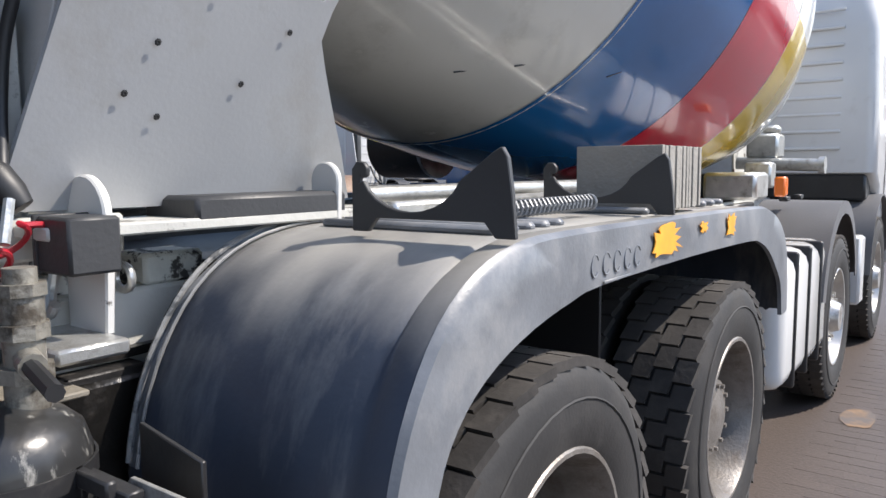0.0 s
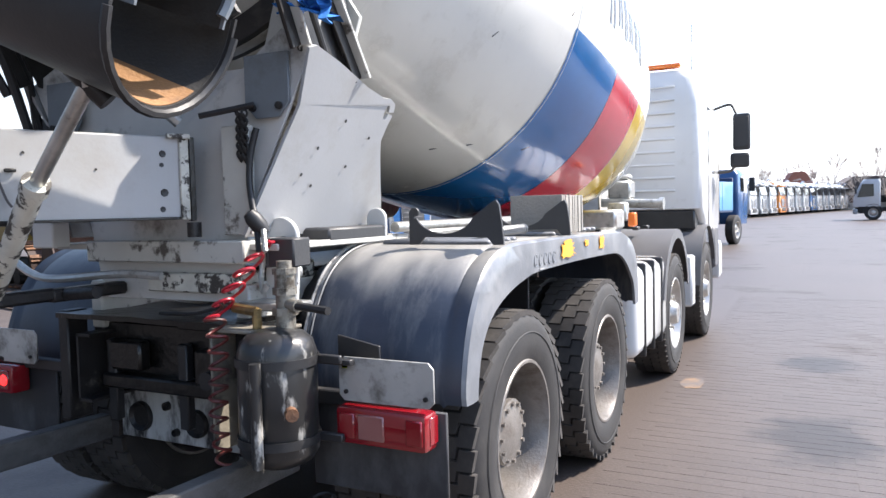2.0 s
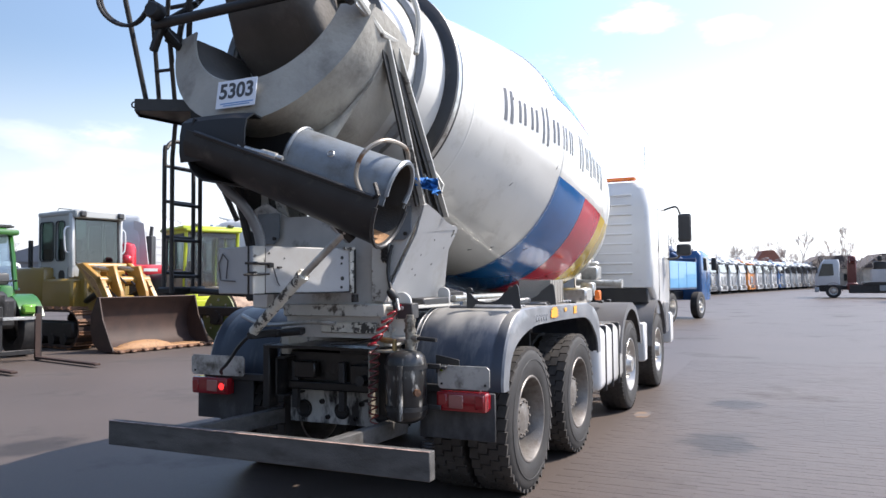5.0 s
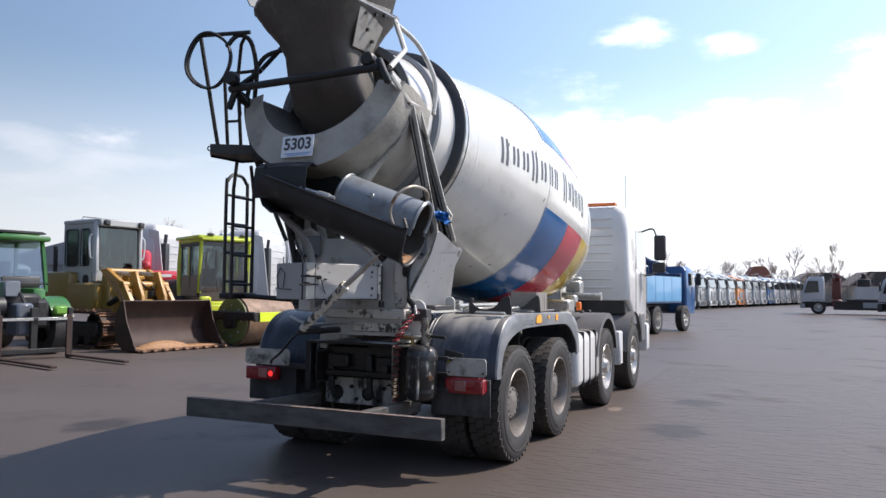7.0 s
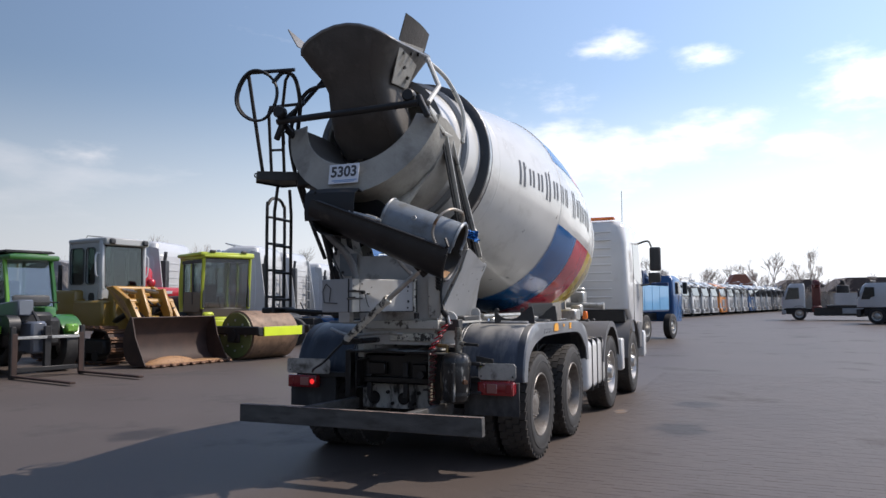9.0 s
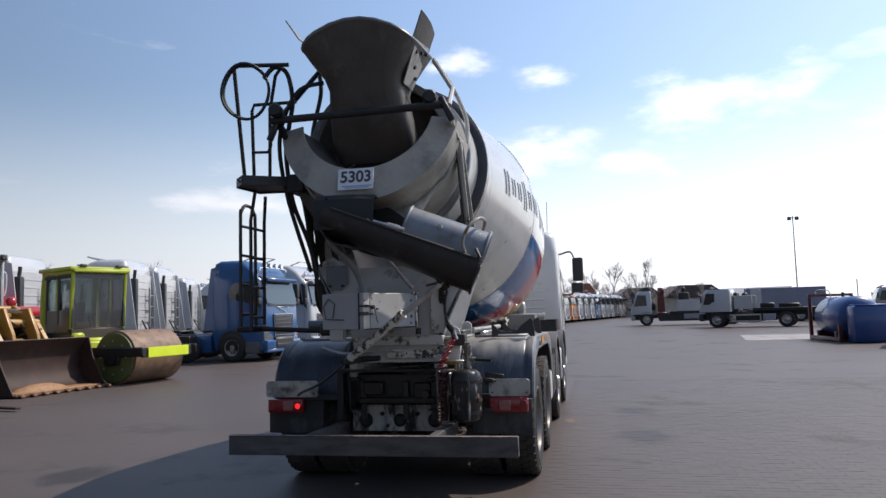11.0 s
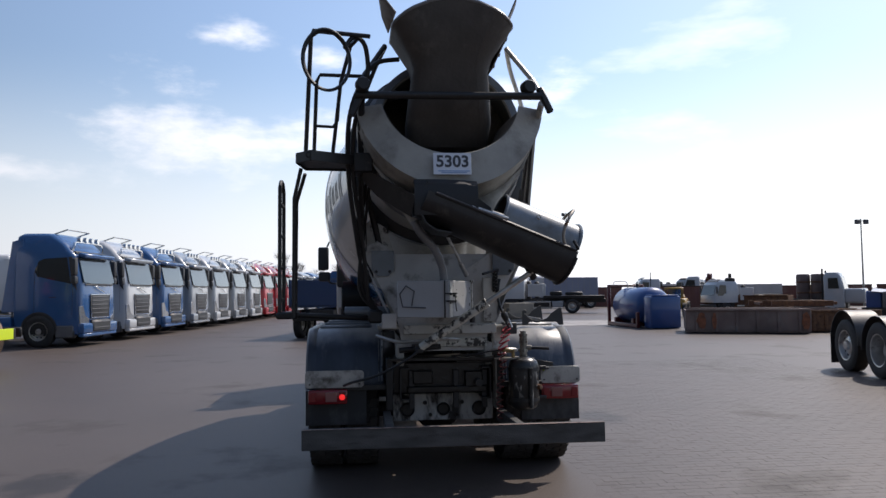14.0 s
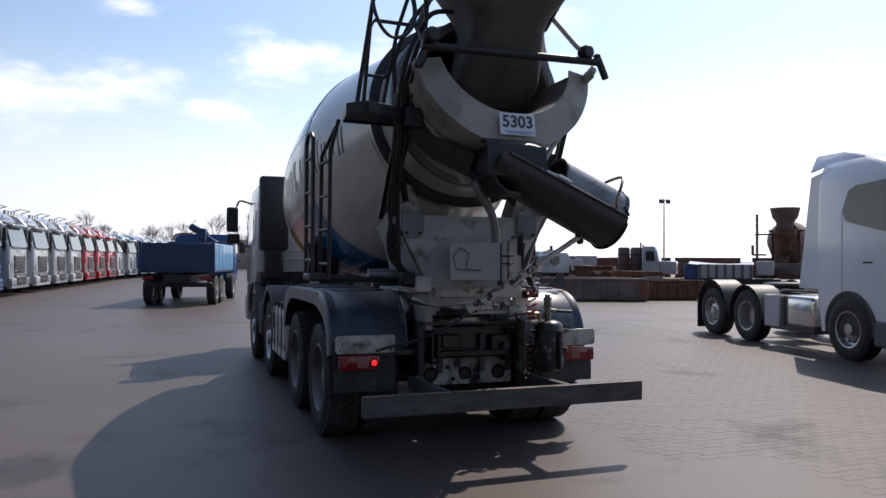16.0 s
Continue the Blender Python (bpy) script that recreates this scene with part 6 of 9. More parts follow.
part("aerial", b, M["hose"], cab)
b = B()
box(b, (-0.98, 6.14, 2.36), (0.46, 0.22, 1.20), 0.05, seg=2)
box(b, (-0.98, 6.14, 1.55), (0.30, 0.2, 0.5), 0.04)
part("air_intake", b, M["plastic"], truck, "black air intake stack behind the cab")
# ---- vehicles of the yard ----
def paint(name, base, rough=0.32):
    return material(name, base, rough, var=0.06, scale=1.2, dirt=tuple(c * 0.6 + 0.06 for c in base), dirt_at=(0.62, 0.9), dirt_scale=2.5, coat=0.4)


PAINT = {"blue": paint("lorry blue", (0.024, 0.088, 0.225)), "white": paint("lorry white", (0.47, 0.48, 0.49)), "bright_white": paint("clean lorry white", (0.74, 0.76, 0.79), 0.25), "grey": paint("lorry grey-white", (0.29, 0.31, 0.33)), "red": paint("lorry red", (0.42, 0.018, 0.03)), "orange": paint("lorry orange", (0.60, 0.20, 0.03)), "dark": paint("lorry dark grey", (0.10, 0.11, 0.13)), "tipper": paint("shade-dark tipper blue", (0.014, 0.042, 0.115), 0.5), "tipper_side": paint("tipper sky blue", (0.10, 0.30, 0.52), 0.5), "green": paint("machine green", (0.13, 0.31, 0.035)), "ochre": paint("machine ochre", (0.42, 0.24, 0.04), 0.5), "lime": paint("roller yellow-green", (0.42, 0.48, 0.03), 0.5), "deepblue": paint("container blue", (0.015, 0.065, 0.22), 0.5)}
PAINT["rust"] = M["rust"]
PAINT["slate"] = paint("grey-blue tarpaulin", (0.20, 0.23, 0.32), 0.6)
M["lamp_glass"] = material("headlamp glass", (0.42, 0.44, 0.46), 0.12, metal=0.6, var=0.25, scale=14, coat=0.8)
b = B()
lathe(b, [(-0.14, 0.30), (-0.155, 0.40), (-0.145, 0.47), (-0.12, 0.515), (0.12, 0.515), (0.145, 0.47), (0.155, 0.40), (0.14, 0.30), (-0.14, 0.30)], AX, 28)
YT = keep("tyre", b, M["rubber"])
b = B()
lathe(b, [(0.145, 0.305), (0.14, 0.285), (0.05, 0.26), (0.04, 0.22), (0.085, 0.16), (0.09, 0.10), (0.14, 0.09), (0.145, 0.0)], AX, 24)
for k in range(10):
    t = bmesh.new()
    bmesh.ops.create_cone(t, cap_ends=True, segments=10, radius1=0.026, radius2=0.026, depth=0.012)
    for face in t.faces:
        face.material_index = 1
    a = math.tau * k / 10
    join(b, t, Matrix.Translation((0.066, 0.205 * math.cos(a), 0.205 * math.sin(a))) @ AX)
YR = keep("rim", b, [M["rim"], M["hose"]])
b = B()
lathe(b, [(0.145, 0.305), (0.14, 0.285), (0.0, 0.27), (-0.09, 0.25), (-0.10, 0.13), (0.0, 0.12), (0.01, 0.0)], AX, 24)
YD = keep("rim", b, M["rim"])


def yard_wheel(owner, x, y, r=0.515, drive=False):
    w = new("wheel")
    w.parent = owner
    k = r / 0.515
    w.matrix_basis = pose(x, y, r, 0, 0, 0 if x > 0 else 180) @ Matrix.Diagonal((k, k, k, 1))
    for nm, me in (("tyre", YT), ("rim", YD if drive else YR)):
        o = new(nm, me)
        o.parent = w
    return w


def P(owner, name, mat, build, label=""):
    """One part whose mesh is filled in by build."""
    b = B()
    build(b)
    return part(name, b, mat, owner, label)


def tractor(colour, m, label, lite=False, tall=3.72, rear=True, wb=-4.75, group="parked tractor units", bar=True, grille_mat=None, fin=2.62):
    """A forward-control tractor unit, its front at local y = 0, facing +y."""
    t = thing("tractor_unit", label, "lorry", m, group)
    c = PAINT[colour]
    b = B()
    loft(b, [cab_section(0.42, 1.20, -2.2, -0.05, 0.10), cab_section(0.95, 1.245, -2.25, 0.0, 0.12), cab_section(1.98, 1.245, -2.25, -0.02, 0.12), cab_section(min(2.95, tall - 0.50), 1.22, -2.25, -0.24, 0.12), cab_section(min(3.08, tall - 0.38), 1.21, -2.25, -0.36, 0.13), cab_section(min(3.35, tall - 0.22), 1.19, -2.24, -0.58, 0.14), cab_section(tall - 0.10, 1.15, -2.2, -0.90, 0.15), cab_section(tall, 1.04, -2.1, -1.10, 0.20)])
    cabp = part("cab", b, c, t, angle=45)
    P(cabp, "windscreen", M["glass" if lite else "screen"], lambda b: plate(b, [(-1.10, 0.0, 2.10), (-0.6, 0.004, 2.06), (0.6, 0.004, 2.06), (1.10, 0.0, 2.10), (1.06, -0.195, 2.90), (-1.06, -0.195, 2.90)], (0, 0.02, 0.004), 0.003))
    P(cabp, "sun_visor", c if colour != "white" else PAINT["grey"], lambda b: box(b, (0, -0.10, 2.99), (2.15, 0.26, 0.13), 0.03, (-14, 0, 0)))
    P(cabp, "grille", grille_mat or M["plastic"], lambda b: box(b, (0, 0.01, 1.33), (1.30, 0.06, 0.78), 0.06, seg=2))
    P(cabp, "grille_frame", M["chrome"] if not lite else c, lambda b: tube(b, [(-0.68, 0.035, 1.70), (0.68, 0.035, 1.70), (0.62, 0.04, 0.93), (-0.62, 0.04, 0.93)], 0.018, 6, closed=True))
    P(cabp, "lower_grille", M["plastic"], lambda b: box(b, (0, 0.045, 0.66), (1.30, 0.16, 0.40), 0.06))
    P(cabp, "emblem_bar", M["chrome"], lambda b: (box(b, (0, 0.03, 1.86), (0.62, 0.012, 0.035), 0.004, (0, -16, 0)), box(b, (0, 0.03, 1.97), (0.9, 0.014, 0.02), 0.004)))
    for z in (0.60, 0.78, 1.08, 1.22, 1.36, 1.50, 1.62):
        P(cabp, "grille_slat", M["grey_plastic"], lambda b, z=z: box(b, (0, 0.045 if z > 1 else 0.13, z), (1.2, 0.02, 0.03), 0.006))
    P(t, "bumper", c, lambda b: (box(b, (0, -0.02, 0.60), (2.45, 0.22, 0.34), 0.06, seg=2)))
    P(t, "bumper_lip", c, lambda b: box(b, (0, -0.03, 0.38), (2.40, 0.20, 0.13), 0.03))
    P(cabp, "visor_gap", M["plastic"], lambda b: box(b, (0, -0.36, 3.08), (2.1, 0.12, 0.10), 0.02))
    P(cabp, "wiper_panel", M["plastic"], lambda b: box(b, (0, 0.0, 2.03), (2.0, 0.03, 0.05), 0.012))
    for sx in (-1, 1):
        P(cabp, "headlight", M["lamp_glass"], lambda b: plate(b, [(sx * 0.76, 0.02, 0.66), (sx * 1.20, -0.06, 0.66), (sx * 1.235, -0.08, 1.32), (sx * 1.12, -0.02, 1.34), (sx * 1.00, 0.0, 1.02), (sx * 0.78, 0.02, 0.90)], (0, 0.040, 0), 0.008))
        P(cabp, "mirror", M["plastic"], lambda b: (box(b, (sx * 1.42, -0.16, 2.60), (0.22, 0.16, 0.56), 0.06, seg=2), box(b, (sx * 1.41, -0.16, 2.18), (0.22, 0.16, 0.26), 0.05, seg=2), box(b, (sx * 1.30, -0.18, 2.88), (0.22, 0.05, 0.05), 0.01), box(b, (sx * 1.30, -0.18, 2.10), (0.22, 0.05, 0.05), 0.01)))
        P(cabp, "corner_panel", M["plastic"], lambda b: plate(b, [(sx * 1.248, -0.16, 1.85), (sx * 1.248, -0.32, 2.06), (sx * 1.226, -0.46, 2.93), (sx * 1.220, -0.34, 2.94)], (0.01, 0, 0), 0.002))
        P(cabp, "wind_deflector", c, lambda b: plate(b, [(sx * 1.17, -1.95, tall - 0.17), (sx * 1.18, 0.30 - fin, tall - 0.27), (sx * 1.215, -fin, 1.15), (sx * 1.225, -1.95, 1.15)], (0.04, 0, 0), 0.008))
        if not lite:
            P(cabp, "door_seam", M["hose"], lambda b: (box(b, (sx * 1.2465, -0.30, 1.55), (0.004, 0.008, 1.0)), box(b, (sx * 1.2465, -0.95, 1.62), (0.004, 0.22, 0.03), 0.001)))
        P(t, "front_step", M["plastic"], lambda b: box(b, (sx * 1.14, -0.50, 0.42), (0.20, 0.55, 0.26), 0.03))
        P(cabp, "side_window", M["glass"], lambda b: plate(b, [(sx * 1.245, -0.36, 2.06), (sx * 1.245, -0.75, 2.14), (sx * 1.243, -1.46, 2.30), (sx * 1.238, -1.55, 2.48), (sx * 1.230, -1.42, 2.80), (sx * 1.224, -1.25, 2.88), (sx * 1.222, -0.50, 2.92)], (0.012, 0, 0), 0.002))
        P(cabp, "wheel_well", M["hose"], lambda b: plate(b, [(sx * 1.243, y, z) for y, z in arc(-1.38, 0.50, 0.60, 0, 180, 14)] + [(sx * 1.243, -1.98, 0.425), (sx * 1.243, -0.78, 0.425)], (0.01, 0, 0)))
        yard_wheel(t, sx * 1.13, -1.38)
        P(cabp, "wheel_arch", M["plastic"], lambda b: sheet(b, [[(sx * x, y, z) for x in (0.9, 1.256)] for y, z in arc(-1.38, 0.55, 0.60, 180, 0, 12)], 0.05))
        if not lite:
            P(cabp, "door_line", M["hose"], lambda b: box(b, (sx * 1.246, -1.55, 1.75), (0.004, 0.008, 1.4)))
            P(t, "step", M["grey_plastic"], lambda b: box(b, (sx * 1.13, -0.55, 0.50), (0.25, 0.6, 0.42), 0.04))
        if sx > 0:
            back_wall = P(cabp, "rear_wall", c, lambda b: box(b, (0, -2.262, 2.15), (2.16, 0.035, 2.2), 0.012))
            for k in range(8):
                P(back_wall, "rear_rib", c, lambda b: box(b, (0, -2.284, 1.25 + 0.25 * k), (1.95, 0.016, 0.06), 0.006))
    if not lite:
        P(t, "exhaust", M["plastic"], lambda b: (box(b, (-0.98, -2.42, 1.75), (0.26, 0.24, 2.6), 0.05, seg=2), rod(b, (-0.98, -2.42, 3.0), (-0.98, -2.46, 3.35), 0.06, seg=8)))
        P(t, "airline_rack", M["grey_steel"], lambda b: (box(b, (0.55, -2.42, 1.7), (0.06, 0.06, 2.2), 0.01), box(b, (0.95, -2.42, 1.7), (0.06, 0.06, 2.2), 0.01), *[box(b, (0.75, -2.42, 0.9 + 0.4 * k), (0.4, 0.04, 0.05), 0.01) for k in range(5)]))
        P(t, "airline", M["hose"], lambda b: tube(b, curve([(0.1, -2.32, 1.6), (0.05, -2.55, 1.2), (0.15, -2.7, 1.05), (0.3, -2.45, 1.5)], 5), 0.03, 6))
        P(t, "catwalk", M["black_steel"], lambda b: box(b, (0, -2.75, 0.98), (2.0, 0.8, 0.06), 0.01))
    if bar:
        P(cabp, "roof_bar", M["chrome"], lambda b: tube(b, curve([(-1.02, -0.45, 3.08), (-0.97, -0.40, 3.32), (-0.75, -0.42, 3.44), (0.75, -0.42, 3.44), (0.97, -0.40, 3.32), (1.02, -0.45, 3.08)], 4), 0.035, 6))
        for x in (-0.6, -0.2, 0.2, 0.6):
            P(cabp, "spot_lamp", M["chrome"], lambda b: rod(b, (x, -0.46, 3.54), (x, -0.35, 3.54), 0.09, seg=12))
        P(cabp, "roof_rail", M["galv"], lambda b: tube(b, [(-0.75, -1.3, 3.68), (-0.75, -0.75, 3.86), (0.75, -0.75, 3.86), (0.75, -1.3, 3.68)], 0.025, 6))
    if rear:
        P(t, "chassis", M["black_steel"] if colour != "blue" else c, lambda b: (box(b, (-0.4, -3.9, 0.88), (0.08, 3.6, 0.26), 0.01), box(b, (0.4, -3.9, 0.88), (0.08, 3.6, 0.26), 0.01), box(b, (0, -5.6, 0.88), (0.8, 0.1, 0.2), 0.01)))
        P(t, "fifth_wheel", M["dirty_steel"], lambda b: box(b, (0, -4.7, 1.13), (0.9, 0.9, 0.10), 0.04))
        for sx in (-1, 1):
            yard_wheel(t, sx * 1.08, wb, drive=True)
            P(t, "side_skirt", c if colour in ("blue", "red") else M["grey_plastic"], lambda b: box(b, (sx * 1.02, -2.98, 0.66), (0.42, 1.35, 0.66), 0.05, seg=2))
            P(t, "rear_guard", M["plastic"], lambda b: sheet(b, [[(sx * x, y, z) for x in (0.72, 1.25)] for y, z in arc(wb, 0.53, 0.62, 185, -5, 12)], 0.012))
    return t


ROW = Vector((math.sin(radians(6.0)), math.cos(radians(6.0)), 0))
FAR_ROW = Vector((math.sin(radians(12.0)), math.cos(radians(12.0)), 0))
ROW0, STEP = Vector((-9.66, 21.0, 0)), 3.5


def row_pose(k):
    p = ROW0 + ROW * (STEP * min(k, 10) - 1.25) + FAR_ROW * (3.3 * max(k - 10, 0))
    return pose(p.x, p.y, 0, 0, 0, -96 if k <= 10 else -101)


LABEL = {"blue": "blue high-roof tractor unit in the parked row", "white": "white high-roof tractor unit in the parked row", "grey": "grey-white tractor unit in the parked row", "red": "red high-roof tractor unit in the parked row", "orange": "orange tractor unit far along the parked row", "dark": "dark grey tractor unit in the parked row"}
near = {}
for c in ("blue", "white", "grey", "red", "dark"):
    near[c] = None
for k, c in enumerate(("blue", "white", "blue", "grey", "white", "grey", "white", "red", "red", "red")):
    if near[c] is None:
        near[c] = tractor(c, row_pose(k), LABEL[c])
    else:
        copy_thing(near[c], row_pose(k))
far = {}
for k, c in enumerate("white grey blue white dark white grey white orange white grey white blue white grey white dark white white grey".split(), 10):
    if c not in far:
        far[c] = tractor(c, row_pose(k), LABEL[c], lite=True, tall=3.5, rear=False, bar=c == "white", group="far parked lorries", grille_mat=PAINT["grey"])
    else:
        copy_thing(far[c], row_pose(k))
# white tractor units standing behind the row, their backs towards it
back = None
for x, y in ((-18.01, 13.4), (-16.31, 16.68), (-17.41, 20.16), (-21.0, 28.2), (-20.6, 32.4)):
    m = pose(x, y, 0, 0, 0, 104)
    if back is None:
        back = tractor("white", m, "white tractor unit parked back to back with the row", rear=False, group="tractor units standing behind", bar=True)
        P(back, "chassis", M["black_steel"], lambda b: (box(b, (-0.4, -3.1, 0.88), (0.08, 2.1, 0.26), 0.01), box(b, (0.4, -3.1, 0.88), (0.08, 2.1, 0.26), 0.01), box(b, (0, -4.1, 0.88), (0.8, 0.1, 0.2), 0.01)))
        for sx in (-1, 1):
            yard_wheel(back, sx * 1.08, -3.6, drive=True)
    else:
        copy_thing(back, m)

# white six-wheeled tractor unit beside the mixer
big = tractor("bright_white", pose(8.90, 1.52, 0, 0, 0, 168.5), "clean white six-wheeled tractor unit standing alone", tall=3.40, wb=-4.48, group="", bar=False, grille_mat=M["plastic"], fin=2.72)
for sx in (-1, 1):
    yard_wheel(big, sx * 1.08, -5.85)
    P(big, "rear_guard", M["plastic"], lambda b: sheet(b, [[(sx * x, y, z) for x in (0.72, 1.25)] for y, z in arc(-5.85, 0.60, 0.62, 175, -5, 12)], 0.012))
    P(big, "mud_flap", M["hose"], lambda b: box(b, (sx * 1.0, -6.47, 0.42), (0.5, 0.015, 0.62), 0.004))
    P(big, "fuel_tank", M["chrome"], lambda b: box(b, (sx * 1.03, -2.70, 0.70), (0.42, 0.85, 0.60), 0.10, seg=3), "polished fuel tank")
    P(big, "tank_strap", M["hose"], lambda b: box(b, (sx * 1.035, -3.18, 0.70), (0.43, 0.16, 0.58), 0.04))
    P(big, "tool_box", PAINT["white"], lambda b: box(b, (sx * 1.05, -3.55, 0.68), (0.40, 0.50, 0.62), 0.02))
    P(big, "roof_fairing", PAINT["bright_white"], lambda b: plate(b, [(sx * 1.08, -1.2, 3.36), (sx * 1.12, -2.15, 3.28), (sx * 1.13, -2.52, 3.22), (sx * 1.06, -2.44, 3.50), (sx * 1.02, -1.75, 3.50)], (0.03, 0, 0), 0.006))
P(big, "roof_wing", PAINT["bright_white"], lambda b: sheet(b, [[(x, y, z) for x in np.linspace(-1.04, 1.04, 7)] for y, z in ((-1.30, 3.40), (-1.75, 3.50), (-2.46, 3.52))], 0.02), "white roof air deflector")

# blue three-way tipper with a folded loading crane
tip = thing("tipper_lorry", "blue tipper lorry with a folded crane behind its cab", "lorry", pose(-2.35, 20.9, 0, 0, 0, -12))
# the dark blue carries the rear's shade; side boards keep the sky blue
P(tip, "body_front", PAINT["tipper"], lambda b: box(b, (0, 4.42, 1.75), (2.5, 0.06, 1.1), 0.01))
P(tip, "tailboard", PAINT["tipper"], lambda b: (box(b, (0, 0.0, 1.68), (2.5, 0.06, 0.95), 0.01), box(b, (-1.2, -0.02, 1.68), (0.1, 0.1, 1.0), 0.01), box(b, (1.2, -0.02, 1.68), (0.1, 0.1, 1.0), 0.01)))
for sx in (-1, 1):
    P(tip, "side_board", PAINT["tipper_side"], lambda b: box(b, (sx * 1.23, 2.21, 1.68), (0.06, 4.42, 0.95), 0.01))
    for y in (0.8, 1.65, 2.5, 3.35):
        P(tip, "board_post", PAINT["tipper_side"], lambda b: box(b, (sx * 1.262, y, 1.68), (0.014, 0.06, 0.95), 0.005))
    for y in (0.80, 2.0, 5.10):
        yard_wheel(tip, sx * 1.06, y, drive=y < 5)
    P(tip, "lamp", M["lamp_red"], lambda b: box(b, (sx * 0.95, -0.04, 0.95), (0.35, 0.05, 0.12), 0.01))
    P(tip, "side_window", M["glass"], lambda b: plate(b, [(sx * 1.205, 5.45, 1.85), (sx * 1.205, 6.1, 1.85), (sx * 1.19, 6.0, 2.36), (sx * 1.19, 5.45, 2.36)], (0.012, 0, 0)))
    P(tip, "mirror", M["plastic"], lambda b: box(b, (sx * 1.4, 6.1, 2.1), (0.2, 0.1, 0.5), 0.03))
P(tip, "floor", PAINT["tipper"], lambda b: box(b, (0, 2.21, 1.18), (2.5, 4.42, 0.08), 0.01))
P(tip, "chassis", M["black_steel"], lambda b: (box(b, (0, 2.8, 0.92), (0.9, 5.8, 0.3), 0.02), box(b, (0, 0.15, 0.72), (2.3, 0.1, 0.16), 0.02)))
P(tip, "cab", PAINT["blue"], lambda b: loft(b, [cab_section(0.7, 1.18, 5.25, 6.4), cab_section(1.75, 1.2, 5.15, 6.45), cab_section(2.45, 1.18, 5.15, 6.25), cab_section(2.62, 1.05, 5.2, 6.1, 0.2)]))
P(tip, "crane", PAINT["tipper"], lambda b: (box(b, (0.0, 4.78, 1.9), (0.35, 0.4, 1.9), 0.05), box(b, (-0.15, 4.78, 2.75), (0.8, 0.3, 0.28), 0.06, (0, 28, 0)), box(b, (0.5, 4.78, 2.25), (1.3, 0.26, 0.24), 0.05, (0, 32, 0))), "folded blue loading crane")

# ---- earth-moving machines ----
def open_cab(owner, name, mat, x, y, z, label="", t=0.09, lower=None, rake=0.0, pane="pane", mid=True):
    """A glazed operator's cab: roof, corner posts and separate panes. x, y and z are (low, high) pairs."""
    cab = new(name)
    cab.parent = owner
    tagged(cab, label=label)
    (x0, x1), (y0, y1), (z0, z1) = x, y, z
    P(cab, "roof", mat, lambda b: (box(b, ((x0 + x1) / 2, (y0 + y1) / 2, z1), (x1 - x0 + 0.10, y1 - y0 + 0.16, 0.13), 0.05, seg=2), box(b, ((x0 + x1) / 2, (y0 + y1) / 2, z1 + 0.07), (x1 - x0 - 0.25, y1 - y0 - 0.25, 0.06), 0.025)))
    low = lower or mat
    P(cab, "lower_panel", low, lambda b: box(b, ((x0 + x1) / 2, (y0 + y1) / 2, z0 - 0.12), (x1 - x0, y1 - y0, 0.30), 0.03))
    for px in (x0, x1):
        for py, lean in ((y0, 0), (y1, rake)):
            P(cab, "post", mat, lambda b: tube(b, [(px, py, z0), (px, py - lean * 0.4, (z0 + z1) / 2), (px, py - lean, z1)], t / 2, 6))
        if mid:
            P(cab, "door_post", mat, lambda b: box(b, (px, (y0 + y1) / 2, (z0 + z1) / 2), (t * 0.7, t * 0.8, z1 - z0), 0.01))
        P(cab, "side_glass", M[pane], lambda b: plate(b, [(px, y0 + 0.04, z0 + 0.03), (px, y1 - 0.04, z0 + 0.03), (px, y1 - rake - 0.04, z1 - 0.06), (px, y0 + 0.04, z1 - 0.06)], (0.008, 0, 0)))
    P(cab, "front_glass", M[pane], lambda b: plate(b, [(x0 + 0.05, y1, z0 + 0.03), (x1 - 0.05, y1, z0 + 0.03), (x1 - 0.05, y1 - rake, z1 - 0.06), (x0 + 0.05, y1 - rake, z1 - 0.06)], (0, 0.008, 0)))
    P(cab, "rear_glass", M[pane], lambda b: box(b, ((x0 + x1) / 2, y0, (z0 + z1) / 2), (x1 - x0 - 0.1, 0.008, z1 - z0 - 0.1)))
    cxm, cym = (x0 + x1) / 2, (y0 + y1) / 2
    P(cab, "seat", M["plastic"], lambda b: (box(b, (cxm, cym - 0.15, z0 + 0.12), (0.5, 0.5, 0.16), 0.05, seg=2), box(b, (cxm, cym - 0.40, z0 + 0.45), (0.46, 0.14, 0.62), 0.05, (-8, 0, 0), seg=2)), "black operator's seat")
    P(cab, "steering_column", M["plastic"], lambda b: (rod(b, (cxm, cym + 0.42, z0), (cxm, cym + 0.30, z0 + 0.36), 0.05, seg=8), lathe(b, [(0, 0.17), (0.015, 0.185), (0.03, 0.17)], pose(cxm, cym + 0.29, z0 + 0.37, 25, 0, 0), 16)))
    return cab


def rounded(u0, u1, v0, v1, r, n=5):
    """Corner-rounded rectangle as a loop of points."""
    loop = []
    for cu, cv, a0 in ((u1 - r, v1 - r, 0), (u0 + r, v1 - r, 90), (u0 + r, v0 + r, 180), (u1 - r, v0 + r, 270)):
        loop += [(cu + r * math.cos(radians(a0 + 90 * k / (n - 1))), cv + r * math.sin(radians(a0 + 90 * k / (n - 1)))) for k in range(n)]
    return loop


